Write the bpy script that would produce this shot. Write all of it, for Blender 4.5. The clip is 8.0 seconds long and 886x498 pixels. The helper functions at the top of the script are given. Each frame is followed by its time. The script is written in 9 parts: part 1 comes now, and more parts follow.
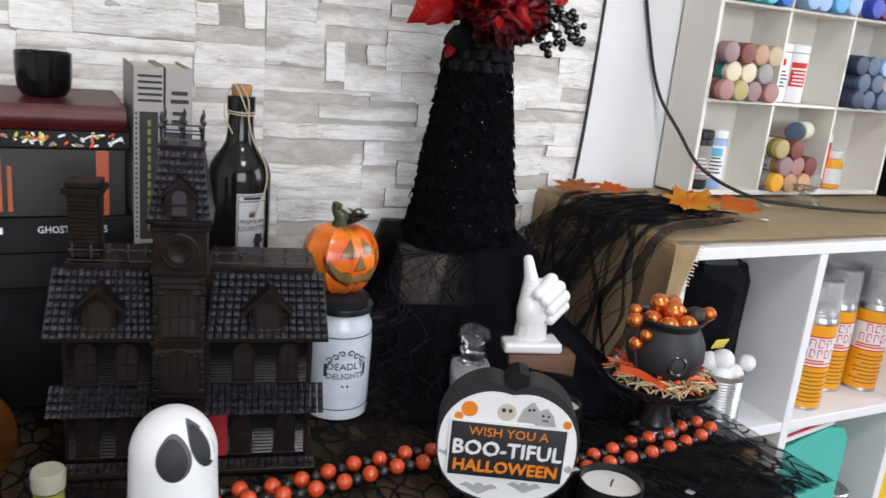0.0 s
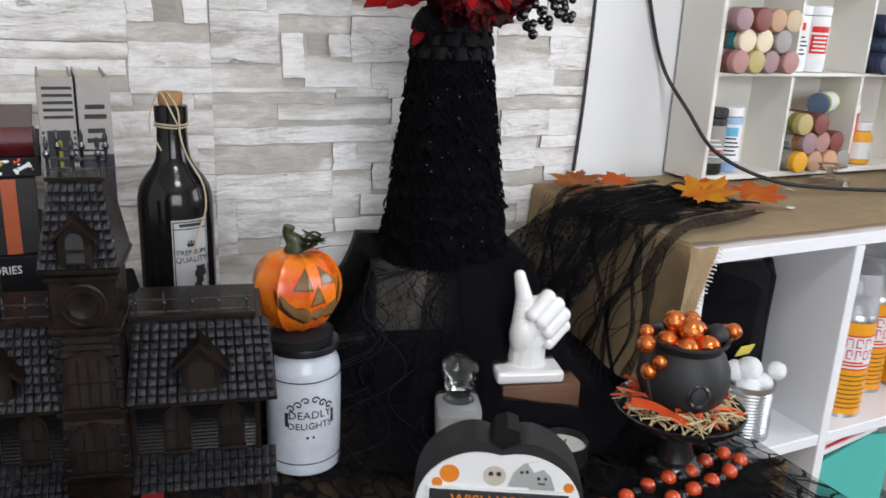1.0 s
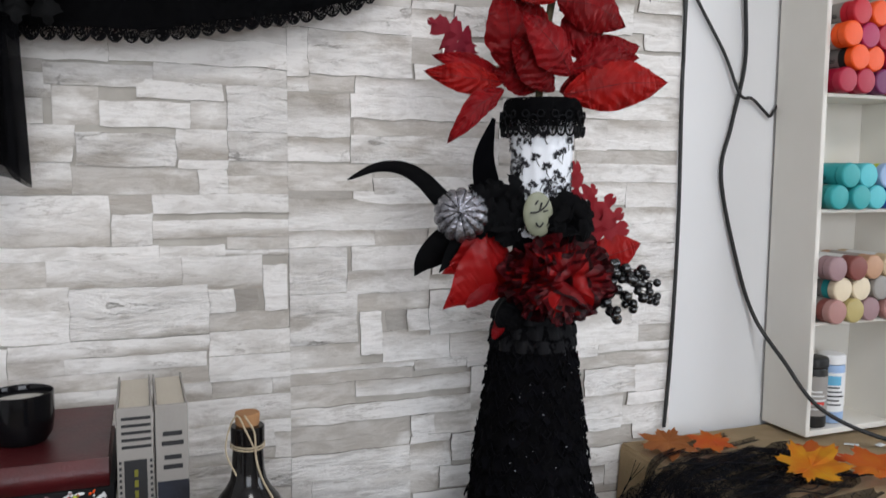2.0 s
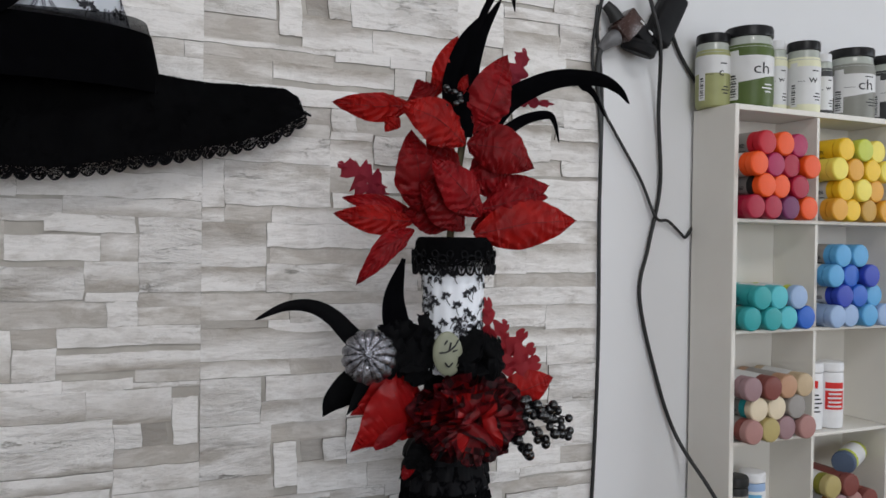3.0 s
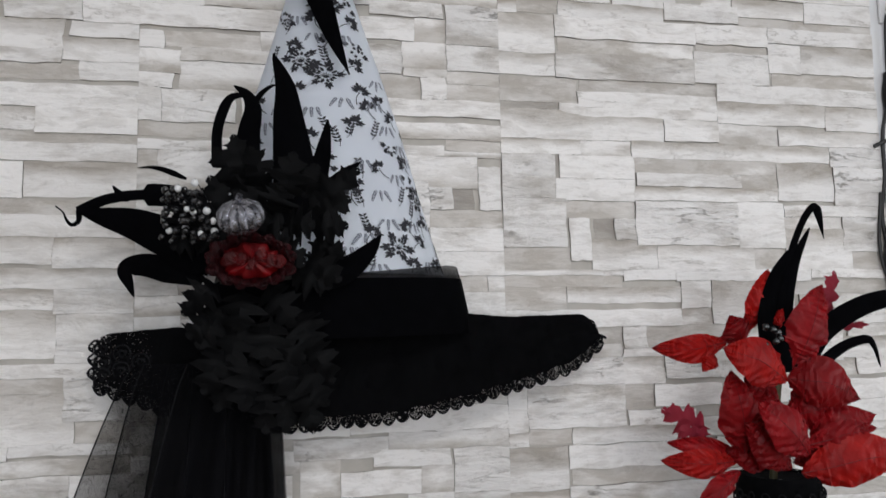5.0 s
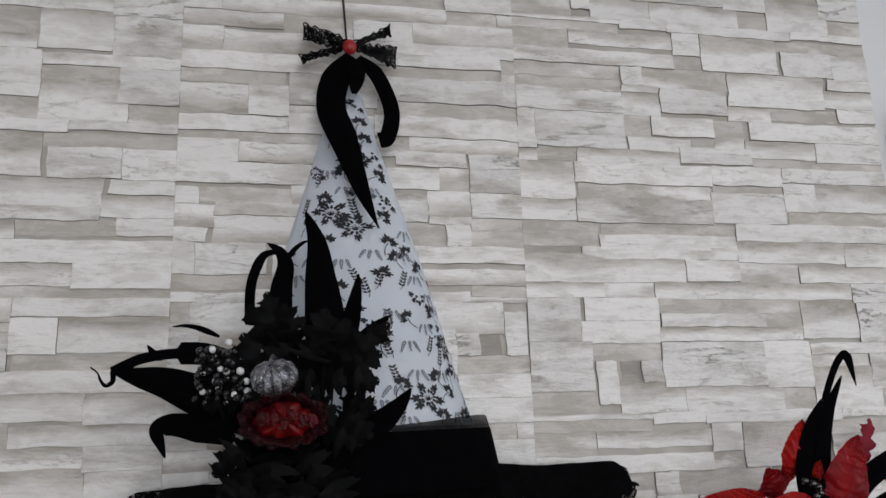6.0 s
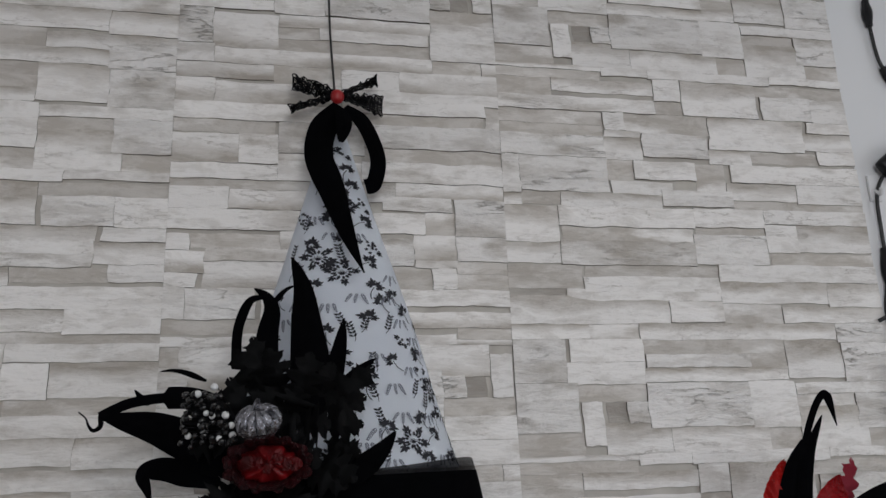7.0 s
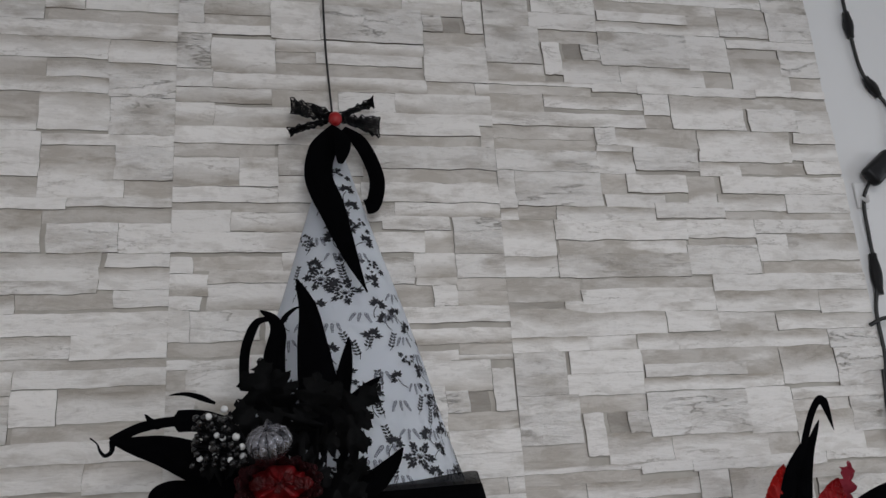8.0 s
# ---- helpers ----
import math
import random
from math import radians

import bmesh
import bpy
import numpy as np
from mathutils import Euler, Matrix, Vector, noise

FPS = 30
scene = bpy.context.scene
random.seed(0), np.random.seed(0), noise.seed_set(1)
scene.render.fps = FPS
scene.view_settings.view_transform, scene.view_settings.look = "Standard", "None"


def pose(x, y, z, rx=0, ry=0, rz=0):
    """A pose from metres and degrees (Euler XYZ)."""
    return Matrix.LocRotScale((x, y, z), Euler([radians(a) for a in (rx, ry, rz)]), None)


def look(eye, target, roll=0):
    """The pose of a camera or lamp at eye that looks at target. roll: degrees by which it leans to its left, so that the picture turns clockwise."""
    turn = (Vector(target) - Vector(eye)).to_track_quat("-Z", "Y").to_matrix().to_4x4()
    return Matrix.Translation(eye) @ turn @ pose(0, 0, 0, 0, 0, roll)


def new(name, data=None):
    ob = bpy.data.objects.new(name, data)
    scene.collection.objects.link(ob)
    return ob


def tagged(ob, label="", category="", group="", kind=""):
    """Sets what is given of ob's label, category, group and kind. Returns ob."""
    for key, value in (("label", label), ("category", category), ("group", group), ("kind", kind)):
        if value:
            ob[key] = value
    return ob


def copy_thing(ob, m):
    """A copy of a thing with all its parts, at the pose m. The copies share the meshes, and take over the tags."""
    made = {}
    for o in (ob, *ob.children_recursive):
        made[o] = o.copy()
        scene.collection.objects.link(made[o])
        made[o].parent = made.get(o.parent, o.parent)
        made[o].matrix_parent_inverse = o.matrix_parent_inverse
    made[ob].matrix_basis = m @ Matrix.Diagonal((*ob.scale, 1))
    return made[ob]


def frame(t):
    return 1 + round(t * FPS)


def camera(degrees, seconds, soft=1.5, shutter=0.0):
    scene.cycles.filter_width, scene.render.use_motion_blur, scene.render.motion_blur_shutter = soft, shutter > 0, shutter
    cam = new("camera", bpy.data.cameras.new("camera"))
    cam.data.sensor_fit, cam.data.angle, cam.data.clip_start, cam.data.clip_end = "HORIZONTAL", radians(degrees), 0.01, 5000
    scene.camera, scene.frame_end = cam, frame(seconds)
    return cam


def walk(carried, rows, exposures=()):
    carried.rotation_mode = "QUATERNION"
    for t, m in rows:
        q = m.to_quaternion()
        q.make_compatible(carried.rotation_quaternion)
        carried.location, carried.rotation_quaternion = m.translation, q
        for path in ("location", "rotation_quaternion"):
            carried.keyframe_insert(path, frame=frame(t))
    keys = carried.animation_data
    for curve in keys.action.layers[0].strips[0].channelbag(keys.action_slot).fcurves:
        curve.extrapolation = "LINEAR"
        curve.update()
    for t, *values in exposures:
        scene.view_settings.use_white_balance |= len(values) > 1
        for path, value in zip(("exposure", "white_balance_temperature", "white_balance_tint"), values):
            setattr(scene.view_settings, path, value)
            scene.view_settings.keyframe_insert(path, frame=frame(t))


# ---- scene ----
cam = camera(57.9, 8.0, shutter=0.15)
PATH = [
    (0, (-0.266, -1.076, 1.265), (0.622, 0.638, 0.743), 5.6),
    (0.5, (-0.192, -1.018, 1.253), (0.769, 0.647, 0.699), 4.9),
    (1, (-0.173, -0.971, 1.272), (0.682, 0.744, 0.699), 2.5),
    (1.5, (-0.169, -0.917, 1.329), (0.556, 0.893, 0.88), 0.7),
    (2, (-0.158, -0.913, 1.405), (0.549, 0.948, 1.209), 0.4),
    (2.2, (-0.148, -0.917, 1.422), (0.563, 0.947, 1.272), 0.4),
    (3.3, (-0.114, -0.928, 1.493), (0.717, 0.891, 1.511), 0.7),
    (3.5, (-0.132, -0.926, 1.506), (0.651, 0.914, 1.545), 0.3),
    (4, (-0.188, -0.918, 1.541), (0.464, 0.971, 1.631), -0.8),
    (4.5, (-0.237, -0.907, 1.576), (0.249, 1.028, 1.714), -1.2),
    (5, (-0.267, -0.912, 1.626), (0.147, 1.034, 1.834), -1.1),
    (5.2, (-0.282, -0.912, 1.647), (0.15, 1.025, 1.9), -1.1),
    (6.3, (-0.291, -0.933, 1.68), (0.077, 0.961, 2.205), -1.9),
    (6.5, (-0.285, -0.939, 1.679), (0.073, 0.948, 2.234), -1.9),
    (7, (-0.272, -0.946, 1.678), (0.107, 0.938, 2.229), -2.2),
    (7.5, (-0.275, -0.956, 1.683), (0.129, 0.922, 2.241), -3.0),
    (8, (-0.29, -0.961, 1.681), (0.119, 0.91, 2.258), -3.9),
]
walk(cam, [(t, look(eye, target, roll)) for t, eye, target, roll in PATH], exposures=[(0, 0.10), (0.5, 0.07), (1.0, 0.0), (1.5, -0.02), (2.0, -0.32), (2.4, -0.50), (3.3, -0.77), (3.5, -0.77), (4.5, -0.62), (5.2, -0.55), (6.3, -0.90), (7.0, -1.08), (8, -1.14)])

# ---- world and light ----
world = bpy.data.worlds.new("world")
scene.world = world
world.use_nodes = True
wn = world.node_tree.nodes
sky = wn.new("ShaderNodeTexSky")
sky.sky_type, sky.sun_disc, sky.sun_elevation, sky.sun_rotation = "NISHITA", False, radians(35), radians(150)
world.node_tree.links.new(sky.outputs["Color"], wn["Background"].inputs["Color"])
wn["Background"].inputs["Strength"].default_value = 0.1


def area_lamp(name, m, w, h, watts, colour):
    data = bpy.data.lights.new(name, "AREA")
    data.shape, data.size, data.size_y, data.energy, data.color = "RECTANGLE", w, h, watts, colour
    ob = new(name, data)
    ob.matrix_world = m
    return ob


# daylight through the window opening in the wall on the right, a second one behind the camera, and an unseen fill lamp
# added under the ceiling
area_lamp("window_light", look((2.55, -1.55, 1.75), (0.2, -0.2, 1.2)), 1.3, 1.2, 28, (0.90, 0.965, 1.06))
area_lamp("window_light", look((-0.3, -3.35, 1.7), (-0.1, 0.0, 1.3)), 1.6, 1.2, 44, (0.92, 0.97, 1.06))
area_lamp("overhead_fill_light", pose(0.1, -1.6, 2.62), 0.5, 0.5, 18, (0.98, 0.97, 0.98))


# ---- materials ----
def material(name, colour, rough=0.6, metal=0.0, second=None, scale=30.0, contrast=0.5, bump=0.15, fine=400.0, coat=0.0, sheen=0.0, per=0.0, transmission=0.0, stretch=(1, 1, 1), ior=1.45, distance=0.001, spec=0.5):
    """A surface with large mottling between two colours, fine grain in gloss and relief, and a shift from piece to piece."""
    m = bpy.data.materials.new(name)
    m.use_nodes = True
    n, l = m.node_tree.nodes, m.node_tree.links
    b = n["Principled BSDF"]
    second = second or tuple(c * 0.75 for c in colour)
    tc = n.new("ShaderNodeTexCoord")
    mp = n.new("ShaderNodeMapping")
    mp.inputs["Scale"].default_value = stretch
    l.new(tc.outputs["Object"], mp.inputs["Vector"])
    big = n.new("ShaderNodeTexNoise")
    big.inputs["Scale"].default_value, big.inputs["Detail"].default_value = scale, 6
    l.new(mp.outputs["Vector"], big.inputs["Vector"])
    ramp = n.new("ShaderNodeMapRange")
    ramp.inputs["From Min"].default_value, ramp.inputs["From Max"].default_value = 0.5 - contrast / 2, 0.5 + contrast / 2
    l.new(big.outputs["Fac"], ramp.inputs["Value"])
    mix = n.new("ShaderNodeMix")
    mix.data_type = "RGBA"
    mix.inputs["A"].default_value, mix.inputs["B"].default_value = (*colour, 1), (*second, 1)
    l.new(ramp.outputs["Result"], mix.inputs["Factor"])
    out = mix.outputs["Result"]
    if per:
        info = n.new("ShaderNodeObjectInfo")
        vary = n.new("ShaderNodeMapRange")
        vary.inputs["To Min"].default_value, vary.inputs["To Max"].default_value = 1 - per, 1 + per
        l.new(info.outputs["Random"], vary.inputs["Value"])
        hsv = n.new("ShaderNodeHueSaturation")
        l.new(vary.outputs["Result"], hsv.inputs["Value"])
        l.new(out, hsv.inputs["Color"])
        out = hsv.outputs["Color"]
    l.new(out, b.inputs["Base Color"])
    small = n.new("ShaderNodeTexNoise")
    small.inputs["Scale"].default_value, small.inputs["Detail"].default_value = fine, 3
    l.new(mp.outputs["Vector"], small.inputs["Vector"])
    rr = n.new("ShaderNodeMapRange")
    rr.inputs["To Min"].default_value, rr.inputs["To Max"].default_value = max(rough - 0.1, 0.02), min(rough + 0.1, 1)
    l.new(small.outputs["Fac"], rr.inputs["Value"])
    l.new(rr.outputs["Result"], b.inputs["Roughness"])
    if bump:
        bp = n.new("ShaderNodeBump")
        bp.inputs["Strength"].default_value, bp.inputs["Distance"].default_value = bump, distance
        l.new(small.outputs["Fac"], bp.inputs["Height"])
        l.new(bp.outputs["Normal"], b.inputs["Normal"])
    b.inputs["Metallic"].default_value = metal
    b.inputs["Coat Weight"].default_value = coat
    b.inputs["Sheen Weight"].default_value = sheen
    b.inputs["Transmission Weight"].default_value = transmission
    b.inputs["IOR"].default_value = ior
    b.inputs["Specular IOR Level"].default_value = spec
    return m


def net_material(name, colour, scale, hole, rough=0.9, stretch=(1, 1, 1), fray=0.5):
    """Cloth with see-through meshes: threads of a cell pattern, uneven, clear between."""
    m = material(name, colour, rough, fine=900, bump=0.3, spec=0.05)
    n, l = m.node_tree.nodes, m.node_tree.links
    tc = n.new("ShaderNodeTexCoord")
    mp = n.new("ShaderNodeMapping")
    mp.inputs["Scale"].default_value = stretch
    l.new(tc.outputs["Object"], mp.inputs["Vector"])
    wob = n.new("ShaderNodeTexNoise")
    wob.inputs["Scale"].default_value = scale * 0.25
    l.new(mp.outputs["Vector"], wob.inputs["Vector"])
    add = n.new("ShaderNodeMix")
    add.data_type = "VECTOR"
    add.inputs["Factor"].default_value = 0.03
    l.new(mp.outputs["Vector"], add.inputs["A"])
    l.new(wob.outputs["Color"], add.inputs["B"])
    vor = n.new("ShaderNodeTexVoronoi")
    vor.feature = "DISTANCE_TO_EDGE"
    vor.inputs["Scale"].default_value = scale
    l.new(add.outputs["Result"], vor.inputs["Vector"])
    big = n.new("ShaderNodeTexNoise")
    big.inputs["Scale"].default_value, big.inputs["Detail"].default_value = scale * 0.12, 4
    l.new(mp.outputs["Vector"], big.inputs["Vector"])
    wide = n.new("ShaderNodeMapRange")
    wide.inputs["From Min"].default_value, wide.inputs["From Max"].default_value = 0.3, 0.7
    wide.inputs["To Min"].default_value, wide.inputs["To Max"].default_value = hole * (1 - fray), hole * (1 + fray)
    l.new(big.outputs["Fac"], wide.inputs["Value"])
    less = n.new("ShaderNodeMath")
    less.operation = "LESS_THAN"
    l.new(vor.outputs["Distance"], less.inputs[0])
    l.new(wide.outputs["Result"], less.inputs[1])
    l.new(less.outputs["Value"], n["Principled BSDF"].inputs["Alpha"])
    return m


def veil_material(name, colour, lo, hi, threads, thread=0.05, stretch=(1, 1, 1), patch=9, rough=0.9):
    """Cloth too fine to see through thread by thread: a veil, thicker and thinner, with coarser threads across it."""
    m = material(name, colour, rough, fine=900, bump=0.3, spec=0.08)
    n, l = m.node_tree.nodes, m.node_tree.links
    tc = n.new("ShaderNodeTexCoord")
    mp = n.new("ShaderNodeMapping")
    mp.inputs["Scale"].default_value = stretch
    l.new(tc.outputs["Object"], mp.inputs["Vector"])
    wob = n.new("ShaderNodeTexNoise")
    wob.inputs["Scale"].default_value, wob.inputs["Detail"].default_value = threads * 0.3, 3
    l.new(mp.outputs["Vector"], wob.inputs["Vector"])
    add = n.new("ShaderNodeMix")
    add.data_type = "VECTOR"
    add.inputs["Factor"].default_value = 0.035
    l.new(mp.outputs["Vector"], add.inputs["A"])
    l.new(wob.outputs["Color"], add.inputs["B"])
    vor = n.new("ShaderNodeTexVoronoi")
    vor.feature = "DISTANCE_TO_EDGE"
    vor.inputs["Scale"].default_value = threads
    l.new(add.outputs["Result"], vor.inputs["Vector"])
    line = n.new("ShaderNodeMapRange")
    line.inputs["From Min"].default_value, line.inputs["From Max"].default_value = thread * 0.5, thread
    line.inputs["To Min"].default_value, line.inputs["To Max"].default_value = 0.96, 0.0
    l.new(vor.outputs["Distance"], line.inputs["Value"])
    big = n.new("ShaderNodeTexNoise")
    big.inputs["Scale"].default_value, big.inputs["Detail"].default_value, big.inputs["Roughness"].default_value = patch, 6, 0.6
    l.new(mp.outputs["Vector"], big.inputs["Vector"])
    veil = n.new("ShaderNodeMapRange")
    veil.inputs["From Min"].default_value, veil.inputs["From Max"].default_value = 0.36, 0.64
    veil.inputs["To Min"].default_value, veil.inputs["To Max"].default_value = lo, hi
    l.new(big.outputs["Fac"], veil.inputs["Value"])
    most = n.new("ShaderNodeMath")
    most.operation = "MAXIMUM"
    l.new(line.outputs["Result"], most.inputs[0])
    l.new(veil.outputs["Result"], most.inputs[1])
    l.new(most.outputs["Value"], n["Principled BSDF"].inputs["Alpha"])
    return m


def stone_material(name, pale, dark, share, print_shade, crack, relief):
    """Printed split stone. share: how much of the taupe print shows; print_shade: the print's shade below the next
    stone, put into the colour as a taupe fade along one long edge; crack: fine split lines.
    """
    m = bpy.data.materials.new(name)
    m.use_nodes = True
    n, l = m.node_tree.nodes, m.node_tree.links
    b = n["Principled BSDF"]
    tc, info = n.new("ShaderNodeTexCoord"), n.new("ShaderNodeObjectInfo")
    off = n.new("ShaderNodeMath")
    off.operation = "MULTIPLY"
    off.inputs[1].default_value = 37.0
    l.new(info.outputs["Random"], off.inputs[0])
    add = n.new("ShaderNodeVectorMath")
    l.new(tc.outputs["Object"], add.inputs[0])
    l.new(off.outputs["Value"], add.inputs[1])

    def layer(scale, stretch, detail, rough, dist=0.0):
        mp = n.new("ShaderNodeMapping")
        mp.inputs["Scale"].default_value = stretch
        l.new(add.outputs["Vector"], mp.inputs["Vector"])
        t = n.new("ShaderNodeTexNoise")
        t.inputs["Scale"].default_value, t.inputs["Detail"].default_value, t.inputs["Roughness"].default_value, t.inputs["Distortion"].default_value = scale, detail, rough, dist
        l.new(mp.outputs["Vector"], t.inputs["Vector"])
        return t.outputs["Fac"]

    def ramp(v, lo, hi, a=0.0, c=1.0):
        r = n.new("ShaderNodeMapRange")
        for k, x in (("From Min", lo), ("From Max", hi), ("To Min", a), ("To Max", c)):
            r.inputs[k].default_value = x
        l.new(v, r.inputs["Value"])
        return r.outputs["Result"]

    def calc(op, *vals):
        x = n.new("ShaderNodeMath")
        x.operation = op
        for i, v in enumerate(vals):
            if isinstance(v, float):
                x.inputs[i].default_value = v
            else:
                l.new(v, x.inputs[i])
        return x.outputs["Value"]

    def mix(f, a, c):
        x = n.new("ShaderNodeMix")
        x.data_type = "RGBA"
        l.new(f, x.inputs["Factor"])
        for s, v in (("A", a), ("B", c)):
            if isinstance(v, tuple):
                x.inputs[s].default_value = (*v, 1)
            else:
                l.new(v, x.inputs[s])
        return x.outputs["Result"]

    def lines(v, width, strength):
        """Thin wandering lines where a noise crosses its middle."""
        return ramp(calc("ABSOLUTE", calc("SUBTRACT", v, 0.5)), 0.0, width, strength, 0.0)
    soft = layer(16, (0.5, 1, 1.5), 7, 0.62)
    blot = layer(34, (0.5, 1, 1.4), 8, 0.68, 0.5)
    grain = layer(120, (0.5, 1, 1.3), 5, 0.7, 0.4)
    split = layer(20, (0.3, 1, 1.7), 7, 0.62, 0.25)
    where = layer(20, (0.6, 1, 1.0), 3, 0.5)
    face = mix(ramp(blot, 0.50, 0.60), pale, tuple(0.72 * p + 0.28 * d for p, d in zip(pale, dark)))
    hollow = mix(ramp(blot, 0.44, 0.58), dark, tuple(0.35 * p + 0.65 * d for p, d in zip(pale, dark)))
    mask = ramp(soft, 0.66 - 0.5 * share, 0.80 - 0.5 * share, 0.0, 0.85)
    # shade as the paper prints it below a ledge: a taupe fade in the colour
    if print_shade:
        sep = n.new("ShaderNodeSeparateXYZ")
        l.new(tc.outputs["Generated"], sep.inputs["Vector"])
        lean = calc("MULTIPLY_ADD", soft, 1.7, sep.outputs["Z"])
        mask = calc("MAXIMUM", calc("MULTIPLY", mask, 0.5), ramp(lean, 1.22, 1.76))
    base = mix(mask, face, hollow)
    cracks = calc("MULTIPLY", lines(split, 0.011, crack), ramp(where, 0.47, 0.60))
    base = mix(cracks, base, (0.45, 0.415, 0.37))
    base = mix(ramp(grain, 0.56, 0.64, 0, 0.22), base, (0.42, 0.39, 0.35))
    hsv = n.new("ShaderNodeHueSaturation")
    l.new(ramp(info.outputs["Random"], 0, 1, 0.94, 1.04), hsv.inputs["Value"])
    l.new(base, hsv.inputs["Color"])
    l.new(hsv.outputs["Color"], b.inputs["Base Color"])
    b.inputs["Roughness"].default_value = 0.62
    b.inputs["Specular IOR Level"].default_value = 0.3
    bp = n.new("ShaderNodeBump")
    bp.inputs["Strength"].default_value, bp.inputs["Distance"].default_value = relief, 0.009
    l.new(calc("MULTIPLY_ADD", blot, 0.8, calc("SUBTRACT", split, calc("MULTIPLY", cracks, 0.15))), bp.inputs["Height"])
    l.new(bp.outputs["Normal"], b.inputs["Normal"])
    return m


CHALK, TAUPECLAY = (0.89, 0.862, 0.83), (0.44, 0.398, 0.347)
STONES = [stone_material("pale_printed_stone", CHALK, TAUPECLAY, 0.27, False, 0.7, 0.6), stone_material("shaded_printed_stone", CHALK, TAUPECLAY, 0.19, True, 0.65, 0.6),
    stone_material("taupe_printed_stone", CHALK, TAUPECLAY, 0.62, False, 0.3, 0.45), stone_material("dark_printed_stone", (0.5, 0.47, 0.43), (0.33, 0.30, 0.265), 0.6, False, 0.4, 0.5),
    stone_material("rough_printed_stone", CHALK, TAUPECLAY, 0.33, False, 0.8, 1.0)]
JOINT = material("stone_joint", (0.13, 0.112, 0.092), 0.8, second=(0.46, 0.42, 0.37), scale=22, contrast=0.25)
GROUT = material("stone_hollow", (0.40, 0.37, 0.33), 0.8, second=(0.56, 0.53, 0.48), scale=26, contrast=0.35)
PAINT = material("white_wall_paint", (0.8, 0.8, 0.8), 0.6, second=(0.74, 0.74, 0.74), scale=3, bump=0.1, fine=250)
LAMINATE = material("white_laminate", (0.82, 0.82, 0.83), 0.35, second=(0.76, 0.76, 0.77), scale=6, bump=0.03)
RACKWHITE = material("warm_white_board", (0.8, 0.77, 0.71), 0.5, second=(0.74, 0.71, 0.64), scale=8, bump=0.08, fine=180)
FLOORWOOD = material("floor_board", (0.28, 0.2, 0.13), 0.45, scale=4, stretch=(1, 8, 1))
BLACKCLOTH = material("black_cloth", (0.006, 0.006, 0.007), 0.95, second=(0.01, 0.01, 0.011), scale=40, bump=0.4, fine=700, spec=0.1)


# ---- mesh helpers ----
def thing(name, x, y, z, label, category, group="", turn=0.0, kind=""):
    ob = new(name)
    ob.empty_display_size = 0.02
    ob.matrix_basis = pose(x, y, z, 0, 0, turn)
    return tagged(ob, label, category, group, kind)


def part(name, bm, mat, parent=None, label="", smooth=True):
    me = bpy.data.meshes.new(name)
    bmesh.ops.recalc_face_normals(bm, faces=bm.faces)
    bm.to_mesh(me)
    bm.free()
    if smooth:
        for p in me.polygons:
            p.use_smooth = True
        me.set_sharp_from_angle(angle=radians(35))
    me.materials.append(mat)
    ob = new(name, me)
    if parent:
        ob.parent = parent
    if label:
        ob["label"] = label
    return ob


def box(bm, x0, x1, y0, y1, z0, z1, bevel=0.0, seg=1, m=None):
    r = bmesh.ops.create_cube(bm, size=1)
    bmesh.ops.transform(bm, matrix=Matrix.LocRotScale(((x0 + x1) / 2, (y0 + y1) / 2, (z0 + z1) / 2), None, (abs(x1 - x0), abs(y1 - y0), abs(z1 - z0))), verts=r["verts"])
    if bevel:
        es = list({e for v in r["verts"] for e in v.link_edges})
        r = bmesh.ops.bevel(bm, geom=es, offset=bevel, segments=seg, affect="EDGES", profile=0.5)
    if m is not None:
        vs = list({v for f in r["faces"] for v in f.verts}) if bevel else r["verts"]
        bmesh.ops.transform(bm, matrix=m, verts=vs)
    return bm


def boxes(*rows, bevel=0.0):
    bm = bmesh.new()
    for r in rows:
        box(bm, *r, bevel=bevel)
    return bm


def lathe(profile, seg=32, bm=None, m=None, cap=True, wobble=None):
    """Turn (radius, height) pairs about z."""
    bm = bm or bmesh.new()
    rings = []
    for r, z in profile:
        ring = []
        for i in range(seg):
            a = 2 * math.pi * i / seg
            k = wobble(a, z) if wobble else 1.0
            v = Vector((r * k * math.cos(a), r * k * math.sin(a), z))
            ring.append(bm.verts.new(m @ v if m is not None else v))
        rings.append(ring)
    for a, b in zip(rings, rings[1:]):
        for i in range(seg):
            bm.faces.new((a[i], a[(i + 1) % seg], b[(i + 1) % seg], b[i]))
    if cap:
        for ring, flip in ((rings[0], True), (rings[-1], False)):
            bm.faces.new(ring[::-1] if flip else ring)
    return bm


def smooth_path(pts, per=6):
    """Points along a soft curve through pts."""
    p = [Vector(q) for q in pts]
    p = [p[0] * 2 - p[1]] + p + [p[-1] * 2 - p[-2]]
    out = []
    for a, b, c, d in zip(p, p[1:], p[2:], p[3:]):
        for i in range(per):
            t = i / per
            out.append(0.5 * ((2 * b) + (c - a) * t + (2 * a - 5 * b + 4 * c - d) * t * t + (3 * b - a - 3 * c + d) * t ** 3))
    return out + [p[-2]]


